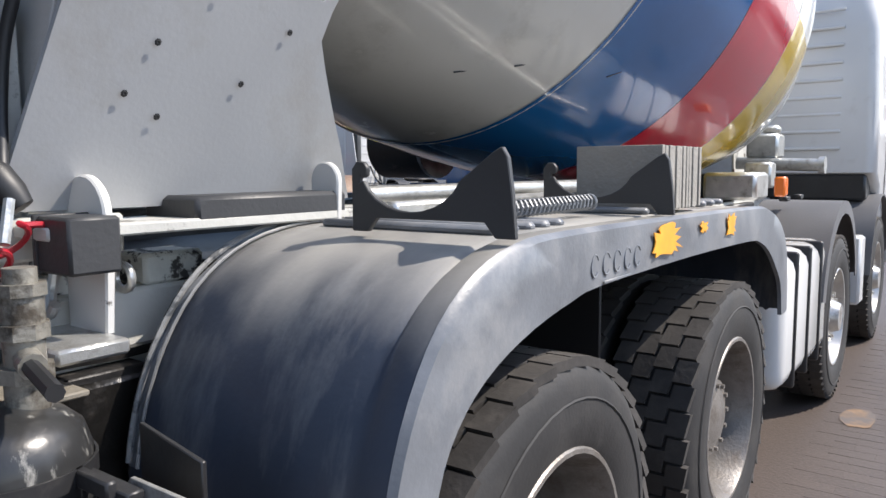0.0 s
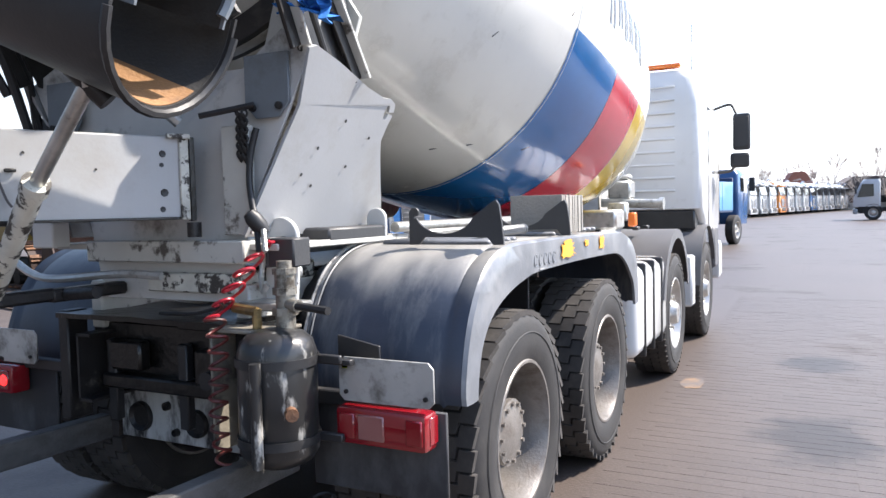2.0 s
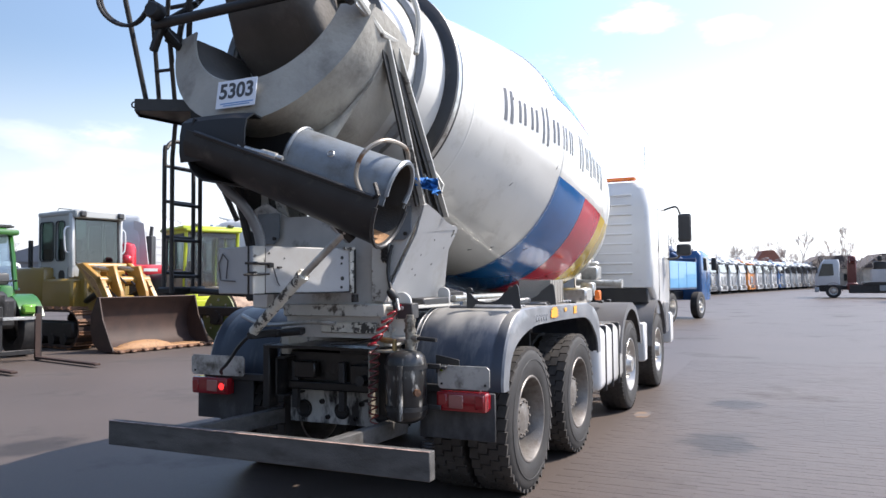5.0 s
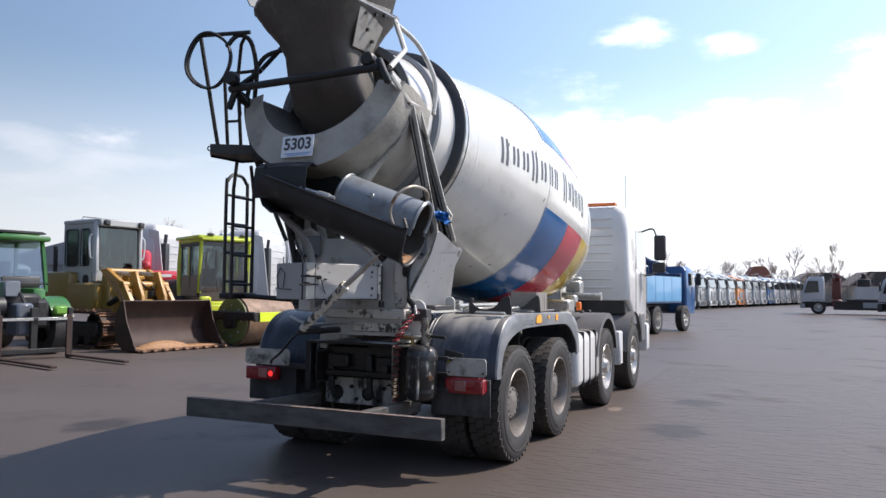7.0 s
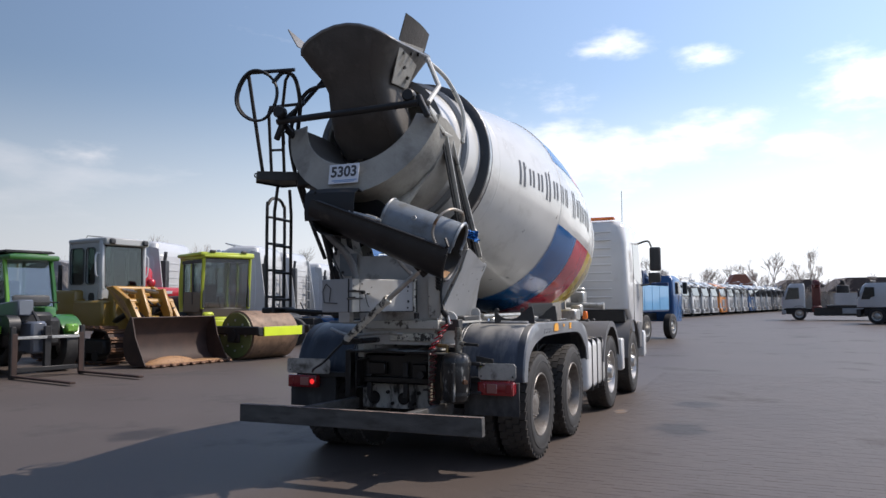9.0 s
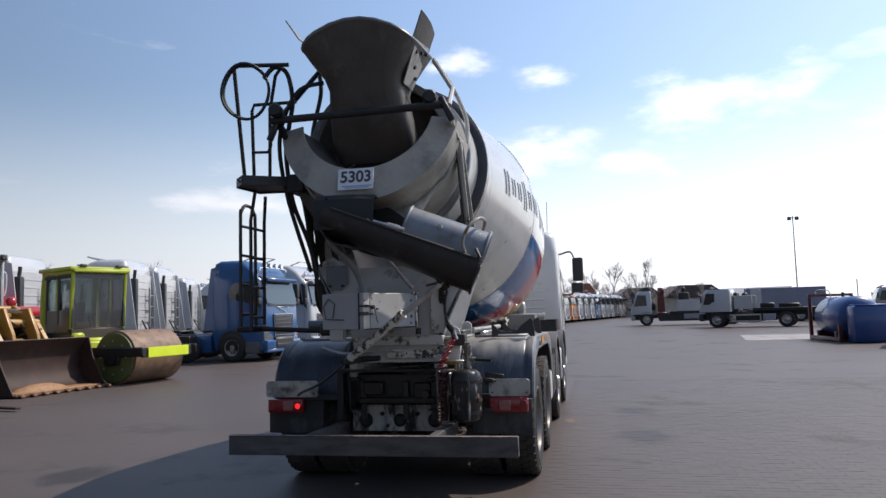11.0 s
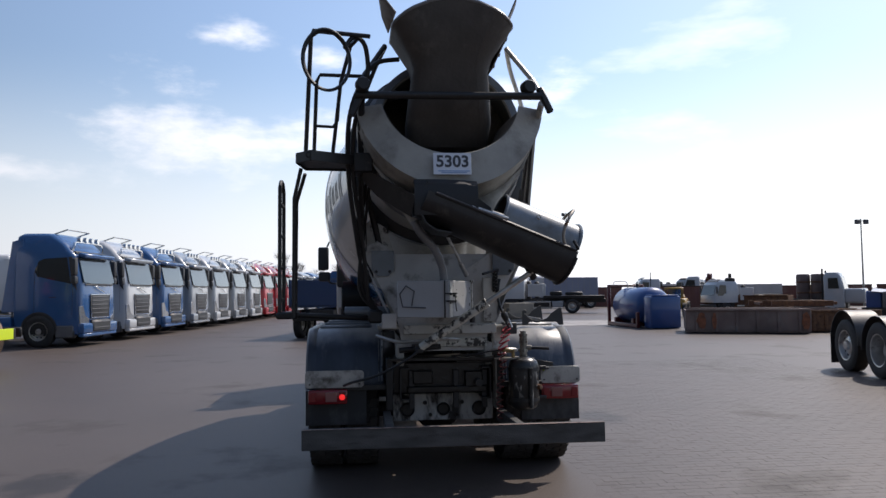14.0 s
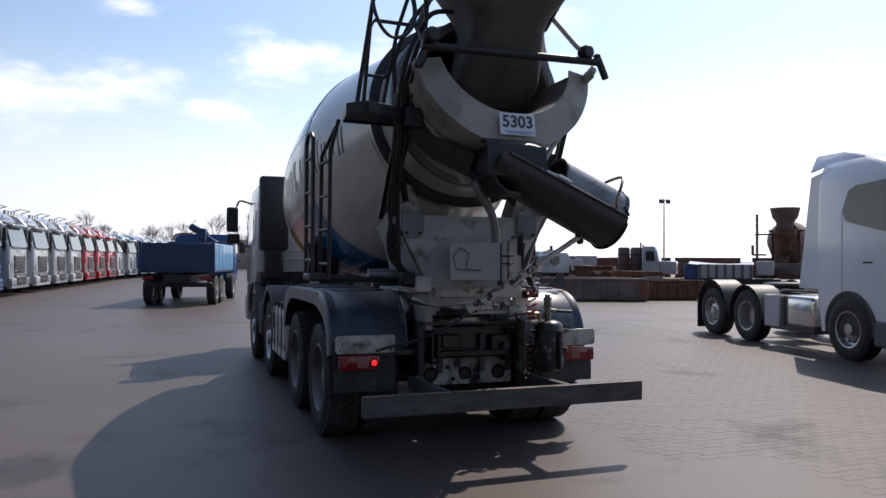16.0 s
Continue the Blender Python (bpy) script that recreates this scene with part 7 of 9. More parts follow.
def holed(bm, x, outer, inner, r, thick):
    """An upright side plate at x with one rounded window through it; outer and inner are (y0, y1, z0, z1)."""
    hole = rounded(*inner, r)
    y0, y1, z0, z1 = outer
    rim = []
    for k, (y, z) in enumerate(hole):
        side = k // 5
        cy, cz = (y1, y0, y0, y1)[side], (z1, z1, z0, z0)[side]
        first = k % 5 < 2
        if k % 5 == 2:
            rim.append((cy, cz))
        elif first == (side % 2 == 0):
            rim.append((cy, z))
        else:
            rim.append((y, cz))
    rows = [[(x, y, z) for y, z in rim + rim[:1]], [(x, y, z) for y, z in hole + hole[:1]]]
    sheet(bm, rows, thick)


M["dark_pane"] = M["pane"].copy()
M["dark_pane"].name = "tinted cab glass"
M["dark_pane"].node_tree.nodes["Mix Shader"].inputs["Fac"].default_value = 0.06
M["dark_pane"].node_tree.nodes["Transparent BSDF"].inputs["Color"].default_value = (0.40, 0.47, 0.46, 1)
PAINT["brown"] = paint("faded ochre brown", (0.215, 0.135, 0.022), 0.55)
PAINT["arm"] = paint("orange-brown arm paint", (0.34, 0.175, 0.030), 0.5)
PAINT["cabgrey"] = paint("weathered cab grey", (0.34, 0.35, 0.345), 0.5)
PAINT["doorgrey"] = paint("pale cab door", (0.36, 0.37, 0.36), 0.5)
# darker copy of the machine green, for its shaded panels
PAINT["shaded_green"] = paint("shaded machine green", (0.028, 0.12, 0.018), 0.4)


def crawler_loader(m):
    t = thing("crawler_loader", "faded ochre crawler loader with a dark toothed bucket and grey cab", "loader", m)
    prof = ((0.0, 0.04), (-0.25, 0.03), (-0.55, 0.06), (-0.78, 0.22), (-0.88, 0.5), (-0.86, 0.85), (-0.74, 1.08), (-0.60, 1.24))
    buck = P(t, "bucket", M["bucket_dark"], lambda b: sheet(b, [[(x, y, z) for x in np.linspace(-1.3, 1.3, 8)] for y, z in prof], 0.03), "dark worn steel bucket")
    for sx in (-1, 1):
        P(buck, "side_plate", M["bucket_dark"], lambda b: plate(b, [(sx * 1.3, y, z) for y, z in ((0.0, 0.03), (-0.12, 0.22), (-0.42, 0.75), (-0.55, 1.22), (-0.62, 1.25), (-0.86, 0.85), (-0.88, 0.5), (-0.78, 0.22), (-0.55, 0.05))], (0.03, 0, 0)))
    P(buck, "cutting_edge", M["rust"], lambda b: box(b, (0, -0.02, 0.045), (2.62, 0.22, 0.05), 0.01), "rusty cutting edge")
    for k in range(9):
        P(buck, "tooth", M["rust"], lambda b: box(b, (-1.22 + k * 2.44 / 8, 0.10, 0.05), (0.12, 0.22, 0.06), 0.015, taper=(0.9, 0.6)))
    P(buck, "dirt", M["rust_light"], lambda b: (lathe(b, [(0.0, 0.55), (0.10, 0.42), (0.17, 0.20), (0.19, 0.0)], pose(0.3, -0.35, 0.05) @ Matrix.Diagonal((1.5, 0.5, 1, 1)), 14), box(b, (0, -0.30, 0.07), (2.4, 0.5, 0.05), 0.02)), "brown soil left in the bucket")
    for sx in (-1, 1):
        def track(b, sx=sx):
            ring = arc(-1.95, 0.48, 0.44, -90, 90, 8) + arc(-4.75, 0.50, 0.42, 90, 270, 8)
            sheet(b, [[(sx * 0.70, y, z), (sx * 1.20, y, z)] for y, z in ring + [ring[0]]], 0.04)
        tr = P(t, "track", M["bucket_dark"], track, "rust-brown crawler track")
        per, run = 2 * 2.8 + math.pi * 0.86, 2.8
        for k in range(30):
            d = k / 30 * per
            if d < run:
                y, z, a = -4.75 + d, 0.945, 0
            elif d < run + math.pi * 0.44:
                a = (d - run) / 0.44
                y, z = -1.95 + 0.455 * math.sin(a), 0.48 + 0.455 * math.cos(a)
            elif d < 2 * run + math.pi * 0.44:
                y, z, a = -1.95 - (d - run - math.pi * 0.44), 0.03, 0
            else:
                a = (d - 2 * run - math.pi * 0.44) / 0.42
                y, z = -4.75 - 0.435 * math.sin(a), 0.5 - 0.435 * math.cos(a)
            P(tr, "shoe", M["rust"], lambda b: (box(b, (sx * 0.95, y, z), (0.52, 0.15, 0.03), 0.006, (-math.degrees(a), 0, 0)), box(b, (sx * 0.95, y + 0.03 * math.sin(a), z + 0.03 * math.cos(a)), (0.52, 0.03, 0.05), 0.004, (-math.degrees(a), 0, 0))))
        P(t, "track_frame", M["dirty_steel"], lambda b: (box(b, (sx * 0.95, -3.35, 0.45), (0.3, 2.8, 0.42), 0.05), *[rod(b, (sx * 0.80, y, 0.22), (sx * 1.12, y, 0.22), 0.14, seg=12) for y in (-4.3, -3.8, -3.3, -2.8, -2.3)]))
        P(t, "lift_arm", PAINT["arm"], lambda b: plate(b, [(sx * 0.62, -2.55, 2.02), (sx * 0.62, -2.25, 2.06), (sx * 0.62, -1.5, 1.65), (sx * 0.62, -1.04, 1.02), (sx * 0.62, -0.95, 0.55), (sx * 0.62, -1.12, 0.5), (sx * 0.62, -1.34, 0.95), (sx * 0.62, -1.9, 1.45)], (0.12, 0, 0), 0.012), "orange-brown lift arm")
        P(t, "lift_ram", M["dirty_steel"], lambda b: (rod(b, (sx * 0.50, -2.5, 1.05), (sx * 0.56, -1.7, 1.35), 0.075, seg=12), rod(b, (sx * 0.56, -1.7, 1.35), (sx * 0.6, -1.35, 1.45), 0.04, seg=10)))
        P(t, "tilt_lever", PAINT["arm"], lambda b: plate(b, [(sx * 0.34, -1.75, 1.95), (sx * 0.34, -1.45, 1.98), (sx * 0.34, -1.15, 1.35), (sx * 0.34, -1.08, 0.95), (sx * 0.34, -1.25, 0.95), (sx * 0.34, -1.55, 1.45)], (0.10, 0, 0), 0.012))
        P(t, "tilt_ram", M["galv"], lambda b: rod(b, (sx * 0.34, -2.4, 1.95), (sx * 0.34, -1.62, 1.88), 0.06, seg=10))
    P(t, "front_frame", PAINT["brown"], lambda b: (box(b, (0, -2.5, 1.40), (1.2, 0.5, 1.2), 0.05, taper=(0.9, 0.6)), box(b, (0, -1.7, 1.1), (0.4, 0.7, 0.3), 0.05)))
    P(t, "engine_body", PAINT["brown"], lambda b: box(b, (0, -4.7, 1.50), (1.65, 2.0, 0.95), 0.10, seg=2), "faded ochre engine body")
    P(t, "floor_body", PAINT["brown"], lambda b: box(b, (0, -3.35, 1.30), (1.62, 1.7, 0.75), 0.06))
    cab = open_cab(t, "cab", PAINT["cabgrey"], (-0.74, 0.56), (-4.10, -2.62), (1.95, 3.30), "weathered grey steel cab with rounded side windows", t=0.10, rake=0.06, mid=False, pane="dark_pane")
    cab.location = (0, -0.22, 0.03)
    for x, sx in ((-0.755, -1), (0.575, 1)):
        P(cab, "side_wall", PAINT["cabgrey"], lambda b: holed(b, x, (-4.15, -3.38, 1.92, 3.24), (-4.04, -3.44, 2.10, 3.10), 0.10, 0.05))
        P(cab, "window_seal", M["hose"], lambda b: tube(b, [(x + sx * 0.028, y, z) for y, z in rounded(-4.04, -3.44, 2.10, 3.10, 0.10)], 0.016, 6, closed=True))
        door = P(cab, "door", PAINT["doorgrey"], lambda b: holed(b, x + sx * 0.012, (-3.36, -2.78, 1.92, 3.24), (-3.30, -2.92, 2.10, 3.10), 0.09, 0.05), "pale cab door")
        P(door, "window_seal", M["hose"], lambda b: tube(b, [(x + sx * 0.040, y, z) for y, z in rounded(-3.30, -2.92, 2.10, 3.10, 0.09)], 0.016, 6, closed=True))
        P(door, "lower_door", PAINT["doorgrey"], lambda b: holed(b, x + sx * 0.012, (-3.34, -2.82, 1.34, 1.93), (-3.22, -2.94, 1.42, 1.86), 0.10, 0.05))
        P(door, "port_glass", M["hose"], lambda b: box(b, (x, -3.08, 1.64), (0.02, 0.30, 0.46)))
        P(cab, "white_post", PAINT["white"], lambda b: box(b, (x, -2.68, 2.50), (0.07, 0.17, 1.66), 0.03, seg=2), "white front corner post")
        P(cab, "grab_rail", PAINT["white"], lambda b: tube(b, curve([(x + sx * 0.03, -2.74, 2.30), (x + sx * 0.15, -2.70, 2.36), (x + sx * 0.17, -2.70, 2.85), (x + sx * 0.03, -2.74, 2.95)], 4), 0.022, 6))
        P(cab, "work_lamp", M["plastic"], lambda b: box(b, (-0.09 + sx * 0.52, -2.42, 3.26), (0.17, 0.10, 0.15), 0.03))
    P(cab, "screen_seal", M["hose"], lambda b: tube(b, [(px, -2.615 - 0.06 * (z - 1.95) / 1.35, z) for px, z in rounded(-0.68, 0.50, 2.02, 3.16, 0.08)], 0.018, 6, closed=True))
    P(cab, "inner_wall", M["plastic"], lambda b: box(b, (-0.09, -4.05, 2.15), (1.2, 0.04, 0.55), 0.01), "dark cab rear wall")
    P(cab, "roof_bar", M["plastic"], lambda b: tube(b, [(-0.5, -3.9, 3.40), (-0.45, -3.9, 3.50), (0.2, -3.9, 3.50), (0.25, -3.9, 3.40)], 0.012, 6))
    P(t, "side_label", PAINT["white"], lambda b: box(b, (0.83, -5.0, 1.42), (0.008, 0.42, 0.07), 0.002), "faded pale side label")
    P(cab, "roof_brow", PAINT["cabgrey"], lambda b: box(b, (-0.09, -2.55, 3.26), (1.38, 0.20, 0.20), 0.03))
    P(t, "exhaust", M["hose"], lambda b: rod(b, (0.5, -4.9, 1.9), (0.5, -4.9, 2.7), 0.06, seg=10))
    for x, y0, z0, y1, z1 in ((0.14, -2.3, 1.75, -1.3, 1.55), (-0.14, -2.3, 1.72, -1.35, 1.50), (0.44, -2.2, 1.5, -1.2, 1.2), (-0.44, -2.2, 1.5, -1.2, 1.2)):
        P(t, "hydraulic_pipe", M["dirty_steel"], lambda b: tube(b, curve([(x, y0, z0), (x * 1.1, (y0 + y1) / 2, (z0 + z1) / 2 + 0.14), (x, y1, z1)], 5), 0.028, 6))
    P(t, "cross_tube", PAINT["arm"], lambda b: (rod(b, (-0.68, -1.58, 1.62), (0.68, -1.58, 1.62), 0.10, seg=12), rod(b, (-0.55, -2.35, 1.98), (0.55, -2.35, 1.98), 0.08, seg=12), box(b, (0, -2.05, 1.62), (0.5, 0.35, 0.5), 0.04)))
    for sx in (-1, 1):
        P(t, "arm_web", M["rust_light"], lambda b: plate(b, [(sx * 0.68, -2.35, 1.98), (sx * 0.68, -1.75, 1.66), (sx * 0.68, -1.30, 1.10), (sx * 0.68, -1.42, 1.12), (sx * 0.68, -1.85, 1.52)], (0.02, 0, 0), 0.004))
    return t


crawler_loader(pose(-10.28, 8.62, 0, 0, 0, -97.5))
# plain ball added as a stand-in for an unclear red object
b = B()
lathe(b, [(-0.125 * math.cos(a), 0.125 * math.sin(a)) for a in np.linspace(0.0, math.pi, 13)], pose(-10.28, 8.62, 0, 0, 0, -97.5) @ pose(-0.66, -2.42, 2.165), 20)
tagged(part("red_ball", b, PAINT["red"]), "plain red ball standing in for an unclear red thing on the lift arm", "ball")


def road_roller(m):
    t = thing("road_roller", "yellow-green road roller with a brown smooth drum, turned at its joint", "roller", m)
    front = new("drum_yoke")
    front.parent = t
    front.matrix_basis = pose(0, -2.2, 0, 0, 0, 15)
    tagged(front, label="front frame with the smooth drum")
    P(front, "drum", M["drum_rust"], lambda b: lathe(b, [(-0.86, 0.0), (-0.86, 0.62), (-0.84, 0.68), (0.84, 0.68), (0.86, 0.62), (0.86, 0.0)], pose(0, 1.35, 0.68, 0, 90, 0), 48), "rusty smooth steel drum")
    for sx in (-1, 1):
        P(front, "drum_plate", PAINT["olive"], lambda b: (plate(b, [(sx * 0.885, 1.35 + 0.63 * math.cos(a), 0.68 + 0.63 * math.sin(a)) for a in np.linspace(0, math.tau, 32)[:-1]], (0.05, 0, 0), 0.008)), "dull olive drum side plate")
        P(front, "frame_side", M["dirty_steel"], lambda b: (box(b, (sx * 0.97, 1.72, 0.82), (0.08, 1.3, 0.24), 0.03), box(b, (sx * 0.97, 1.35, 0.70), (0.07, 0.5, 0.44), 0.05), box(b, (sx * 0.94, 0.55, 0.82), (0.08, 1.2, 0.24), 0.03)))
        P(front, "hub", M["dirty_steel"], lambda b: rod(b, (sx * 0.9, 1.35, 0.68), (sx * 1.04, 1.35, 0.68), 0.17, seg=16))
        for a in range(8):
            P(front, "hub_bolt", M["galv"], lambda b: rod(b, (sx * 0.90, 1.35 + 0.42 * math.cos(a * 0.785), 0.68 + 0.42 * math.sin(a * 0.785)), (sx * 0.935, 1.35 + 0.42 * math.cos(a * 0.785), 0.68 + 0.42 * math.sin(a * 0.785)), 0.03, seg=6))
        yard_wheel(t, sx * 0.8, -3.75, 0.66, drive=True)
    P(front, "front_beam", M["dirty_steel"], lambda b: box(b, (0.1, 2.32, 0.80), (1.75, 0.10, 0.24), 0.02))
    P(front, "rear_beam", PAINT["lime"], lambda b: (box(b, (0, 0.10, 0.92), (1.7, 0.22, 0.34), 0.04), box(b, (0, -0.1, 0.85), (0.5, 0.5, 0.4), 0.05)))
    P(front, "warning_board", M["bright"], lambda b: box(b, (0.10, 2.39, 0.80), (1.45, 0.03, 0.25), 0.006), "bright yellow front board")
    P(t, "rear_frame", PAINT["lime"], lambda b: (box(b, (0, -2.55, 0.95), (1.3, 0.55, 0.45), 0.06), box(b, (0.55, -2.6, 1.22), (0.35, 0.5, 0.2), 0.05)))
    P(t, "step_box", M["dirty_steel"], lambda b: box(b, (0.78, -2.9, 0.75), (0.3, 0.8, 0.5), 0.05))
    P(t, "engine_hood", M["dirty_steel"], lambda b: box(b, (0, -4.75, 1.35), (1.55, 1.6, 0.95), 0.22, seg=3))
    cab = open_cab(t, "cab", PAINT["lime"], (-0.74, 0.74), (-3.92, -2.42), (1.42, 2.96), "yellow-green cab with tall panes", t=0.10, lower=PAINT["darkbrown"], rake=-0.10)
    P(cab, "roof_cap", PAINT["lime"], lambda b: (box(b, (0, -3.15, 3.04), (1.72, 1.80, 0.12), 0.05, seg=2), box(b, (0, -2.22, 2.98), (1.60, 0.14, 0.10), 0.03)), "overhanging yellow roof")
    P(cab, "front_mask", M["plastic"], lambda b: (box(b, (0, -2.36, 2.86), (1.46, 0.05, 0.14), 0.01), box(b, (-0.72, -2.37, 2.2), (0.07, 0.05, 1.5), 0.01), box(b, (0.72, -2.37, 2.2), (0.07, 0.05, 1.5), 0.01)), "black front window frame")
    for sx in (-1, 1):
        P(cab, "rear_pillar", PAINT["lime"], lambda b: sheet(b, [[(sx * 0.76, y - 0.16, z), (sx * 0.76, y + 0.12, z)] for y, z in ((-3.70, 0.95), (-3.86, 1.25), (-3.96, 1.7), (-3.94, 2.3), (-3.86, 2.82), (-3.66, 3.02))], 0.06), "broad curved rear pillar")
        P(cab, "lower_door", PAINT["darkbrown"], lambda b: box(b, (sx * 0.77, -3.08, 1.62), (0.03, 1.25, 0.62), 0.02))
        P(cab, "door_frame", M["plastic"], lambda b: (box(b, (sx * 0.77, -3.10, 2.83), (0.04, 1.4, 0.10), 0.01), box(b, (sx * 0.77, -3.02, 2.2), (0.04, 0.10, 1.3), 0.01), box(b, (sx * 0.77, -3.68, 2.2), (0.04, 0.07, 1.3), 0.01)), "black door frame")
        P(cab, "visor_lamp", M["plastic"], lambda b: box(b, (sx * 0.5, -2.25, 3.12), (0.2, 0.1, 0.08), 0.03))
    return t


PAINT["olive"] = paint("dull olive plate", (0.10, 0.12, 0.035), 0.6)
PAINT["darkbrown"] = paint("dark brown panel", (0.055, 0.04, 0.03), 0.5)
road_roller(pose(-9.38, 10.52, 0, 0, 0, -115))


def telehandler(m):
    t = thing("telehandler", "dark green telescopic handler with a fork carriage lowered", "telehandler", m)
    car = P(t, "fork_carriage", M["dirty_steel"], lambda b: (box(b, (-0.75, -2.4, 0.55), (0.10, 0.10, 1.1), 0.01), box(b, (0.75, -2.4, 0.55), (0.10, 0.10, 1.1), 0.01), box(b, (0, -2.4, 0.86), (1.5, 0.08, 0.08), 0.01), box(b, (0, -2.4, 0.18), (1.5, 0.08, 0.10), 0.01), box(b, (0, -2.45, 0.65), (0.14, 0.1, 0.9), 0.01)), "dark fork carriage")
    for sx in (-1, 1):
        P(car, "fork", M["bucket_dark"], lambda b: (box(b, (sx * 0.72, -1.2, 0.06), (0.12, 2.4, 0.045), 0.01), box(b, (sx * 0.72, -2.37, 0.5), (0.12, 0.05, 0.9), 0.01)))
        P(car, "rail_strip", M["galv"], lambda b: box(b, (sx * 0.36, -2.352, 0.86), (0.62, 0.012, 0.06), 0.004), "bright worn rail strip")
        for y in (-3.75, -6.4):
            yard_wheel(t, sx * 0.95, y, 0.62)
        P(t, "wing", PAINT["shaded_green"], lambda b: sheet(b, [[(sx * x, y, z) for x in (0.7, 1.18)] for y, z in arc(-3.75, 0.62, 0.72, 170, 20, 10)], 0.03))
        P(t, "front_lamp", PAINT["green"], lambda b: box(b, (sx * 0.85, -3.05, 1.02), (0.30, 0.16, 0.20), 0.04), "bright green lamp housing")
    P(t, "side_panel", PAINT["shaded_green"], lambda b: box(b, (-0.62, -4.0, 1.15), (0.30, 0.9, 0.75), 0.08, seg=2))
    P(t, "body", M["dirty_steel"], lambda b: (box(b, (0, -5.0, 0.95), (1.25, 3.9, 0.65), 0.08), box(b, (0, -3.4, 1.1), (0.9, 0.7, 0.6), 0.08)), "dark chassis body")
    P(t, "engine_cover", PAINT["shaded_green"], lambda b: box(b, (0.7, -5.3, 1.35), (0.75, 2.0, 0.75), 0.15, seg=3))
    P(t, "boom", PAINT["dark"], lambda b: (box(b, (0.25, -5.0, 1.32), (0.34, 4.2, 0.36), 0.03, (5, 0, 0)), box(b, (0.12, -2.85, 0.85), (0.34, 0.6, 0.7), 0.05)))
    P(t, "bonnet_grid", M["dirty_steel"], lambda b: (*[box(b, (-0.5, -3.95 - 0.09 * k, 1.62), (0.9, 0.03, 0.03), 0.005) for k in range(5)], box(b, (-0.95, -4.1, 1.62), (0.03, 0.5, 0.04)), box(b, (-0.05, -4.1, 1.62), (0.03, 0.5, 0.04))))
    cab = open_cab(t, "cab", PAINT["shaded_green"], (-1.08, 0.02), (-5.9, -4.25), (1.42, 2.70), "glazed cab in the shaded machine green", t=0.10, rake=0.30, mid=False)
    P(cab, "roof_guard", M["dirty_steel"], lambda b: box(b, (-0.53, -5.15, 2.84), (1.15, 1.5, 0.04), 0.01), "black falling-object guard")
    for k in range(8):
        P(cab, "guard_slat", M["dirty_steel"], lambda b: box(b, (-0.53, -4.5 - 0.16 * k, 2.87), (1.1, 0.03, 0.03)))
    P(cab, "front_post", PAINT["green"], lambda b: tube(b, [(0.03, -4.22, 1.4), (0.03, -4.34, 2.0), (0.02, -4.52, 2.68)], 0.045, 6), "bright green front post")
    P(cab, "dash", M["plastic"], lambda b: box(b, (-0.53, -4.42, 1.62), (0.9, 0.3, 0.36), 0.06, seg=2))
    P(t, "hose_guard", M["hose"], lambda b: tube(b, curve([(0.1, -3.4, 1.5), (0.1, -2.9, 1.4), (0.05, -2.5, 0.9)], 5), 0.04, 6))
    P(t, "fender_tyre_guard", M["hose"], lambda b: lathe(b, [(-0.12, 0.0), (-0.12, 0.22), (0.12, 0.22), (0.12, 0)], pose(0.55, -2.95, 1.12, 0, 90, 0), 18))
    return t


telehandler(pose(-8.75, 4.65, 0, 0, 0, -102))


def site_machine(name, colour, m, label, cat, h=2.6):
    """A cab-and-hood construction machine seen only in part behind others."""
    t = thing(name, label, cat, m)
    P(t, "body", PAINT[colour], lambda b: box(b, (0, -1.6, 1.15), (2.0, 3.2, 0.8), 0.14, seg=2))
    P(t, "hood", PAINT[colour], lambda b: box(b, (0, -2.6, 1.6), (1.4, 1.5, 0.6), 0.16, seg=2))
    open_cab(t, "cab", PAINT[colour], (-0.72, 0.72), (-1.6, -0.2), (1.55, h), t=0.08)
    P(t, "front_frame", M["dirty_steel"], lambda b: (box(b, (0, 0.4, 0.95), (0.7, 0.9, 0.5), 0.1), box(b, (0, 0.75, 1.2), (1.3, 0.12, 0.3), 0.03)))
    P(t, "exhaust", M["hose"], lambda b: rod(b, (0.4, -2.5, 1.8), (0.4, -2.5, 2.4), 0.05, seg=8))
    for sx in (-1, 1):
        P(t, "wing", M["plastic"], lambda b: sheet(b, [[(sx * x, y, z) for x in (0.75, 1.2)] for y, z in arc(-2.4, 0.6, 0.70, 160, 20, 8)], 0.02))
        for y in (0.1, -2.4):
            yard_wheel(t, sx * 1.0, y, 0.6)
    return t


site_machine("wheel_loader", "ochre", pose(-18.9, 9.5, 0, 0, 0, -100), "ochre wheel loader half hidden behind the crawler loader", "loader", 3.15)
feeder = thing("tank_sprayer", "red tank machine half hidden behind the crawler loader", "sprayer", pose(-15.3, 12.45, 0, 0, 0, -100) @ Matrix.Diagonal((0.86, 0.86, 0.92, 1)))
P(feeder, "dome_tank", PAINT["red"], lambda b: lathe(b, [(2.30, 0.30), (2.85, 0.30), (2.98, 0.24), (3.04, 0.10), (3.05, 0.0)], pose(0.45, 0, 0), 24), "red upright dome tank")
P(feeder, "body", PAINT["red"], lambda b: box(b, (0, 0, 2.12), (1.5, 1.6, 0.36), 0.10, seg=2))
P(feeder, "label_bar", PAINT["white"], lambda b: box(b, (0.05, 0.804, 2.12), (0.55, 0.010, 0.10), 0.002))
P(feeder, "chassis", M["dirty_steel"], lambda b: box(b, (0, -0.4, 1.35), (1.4, 2.6, 1.2), 0.08))
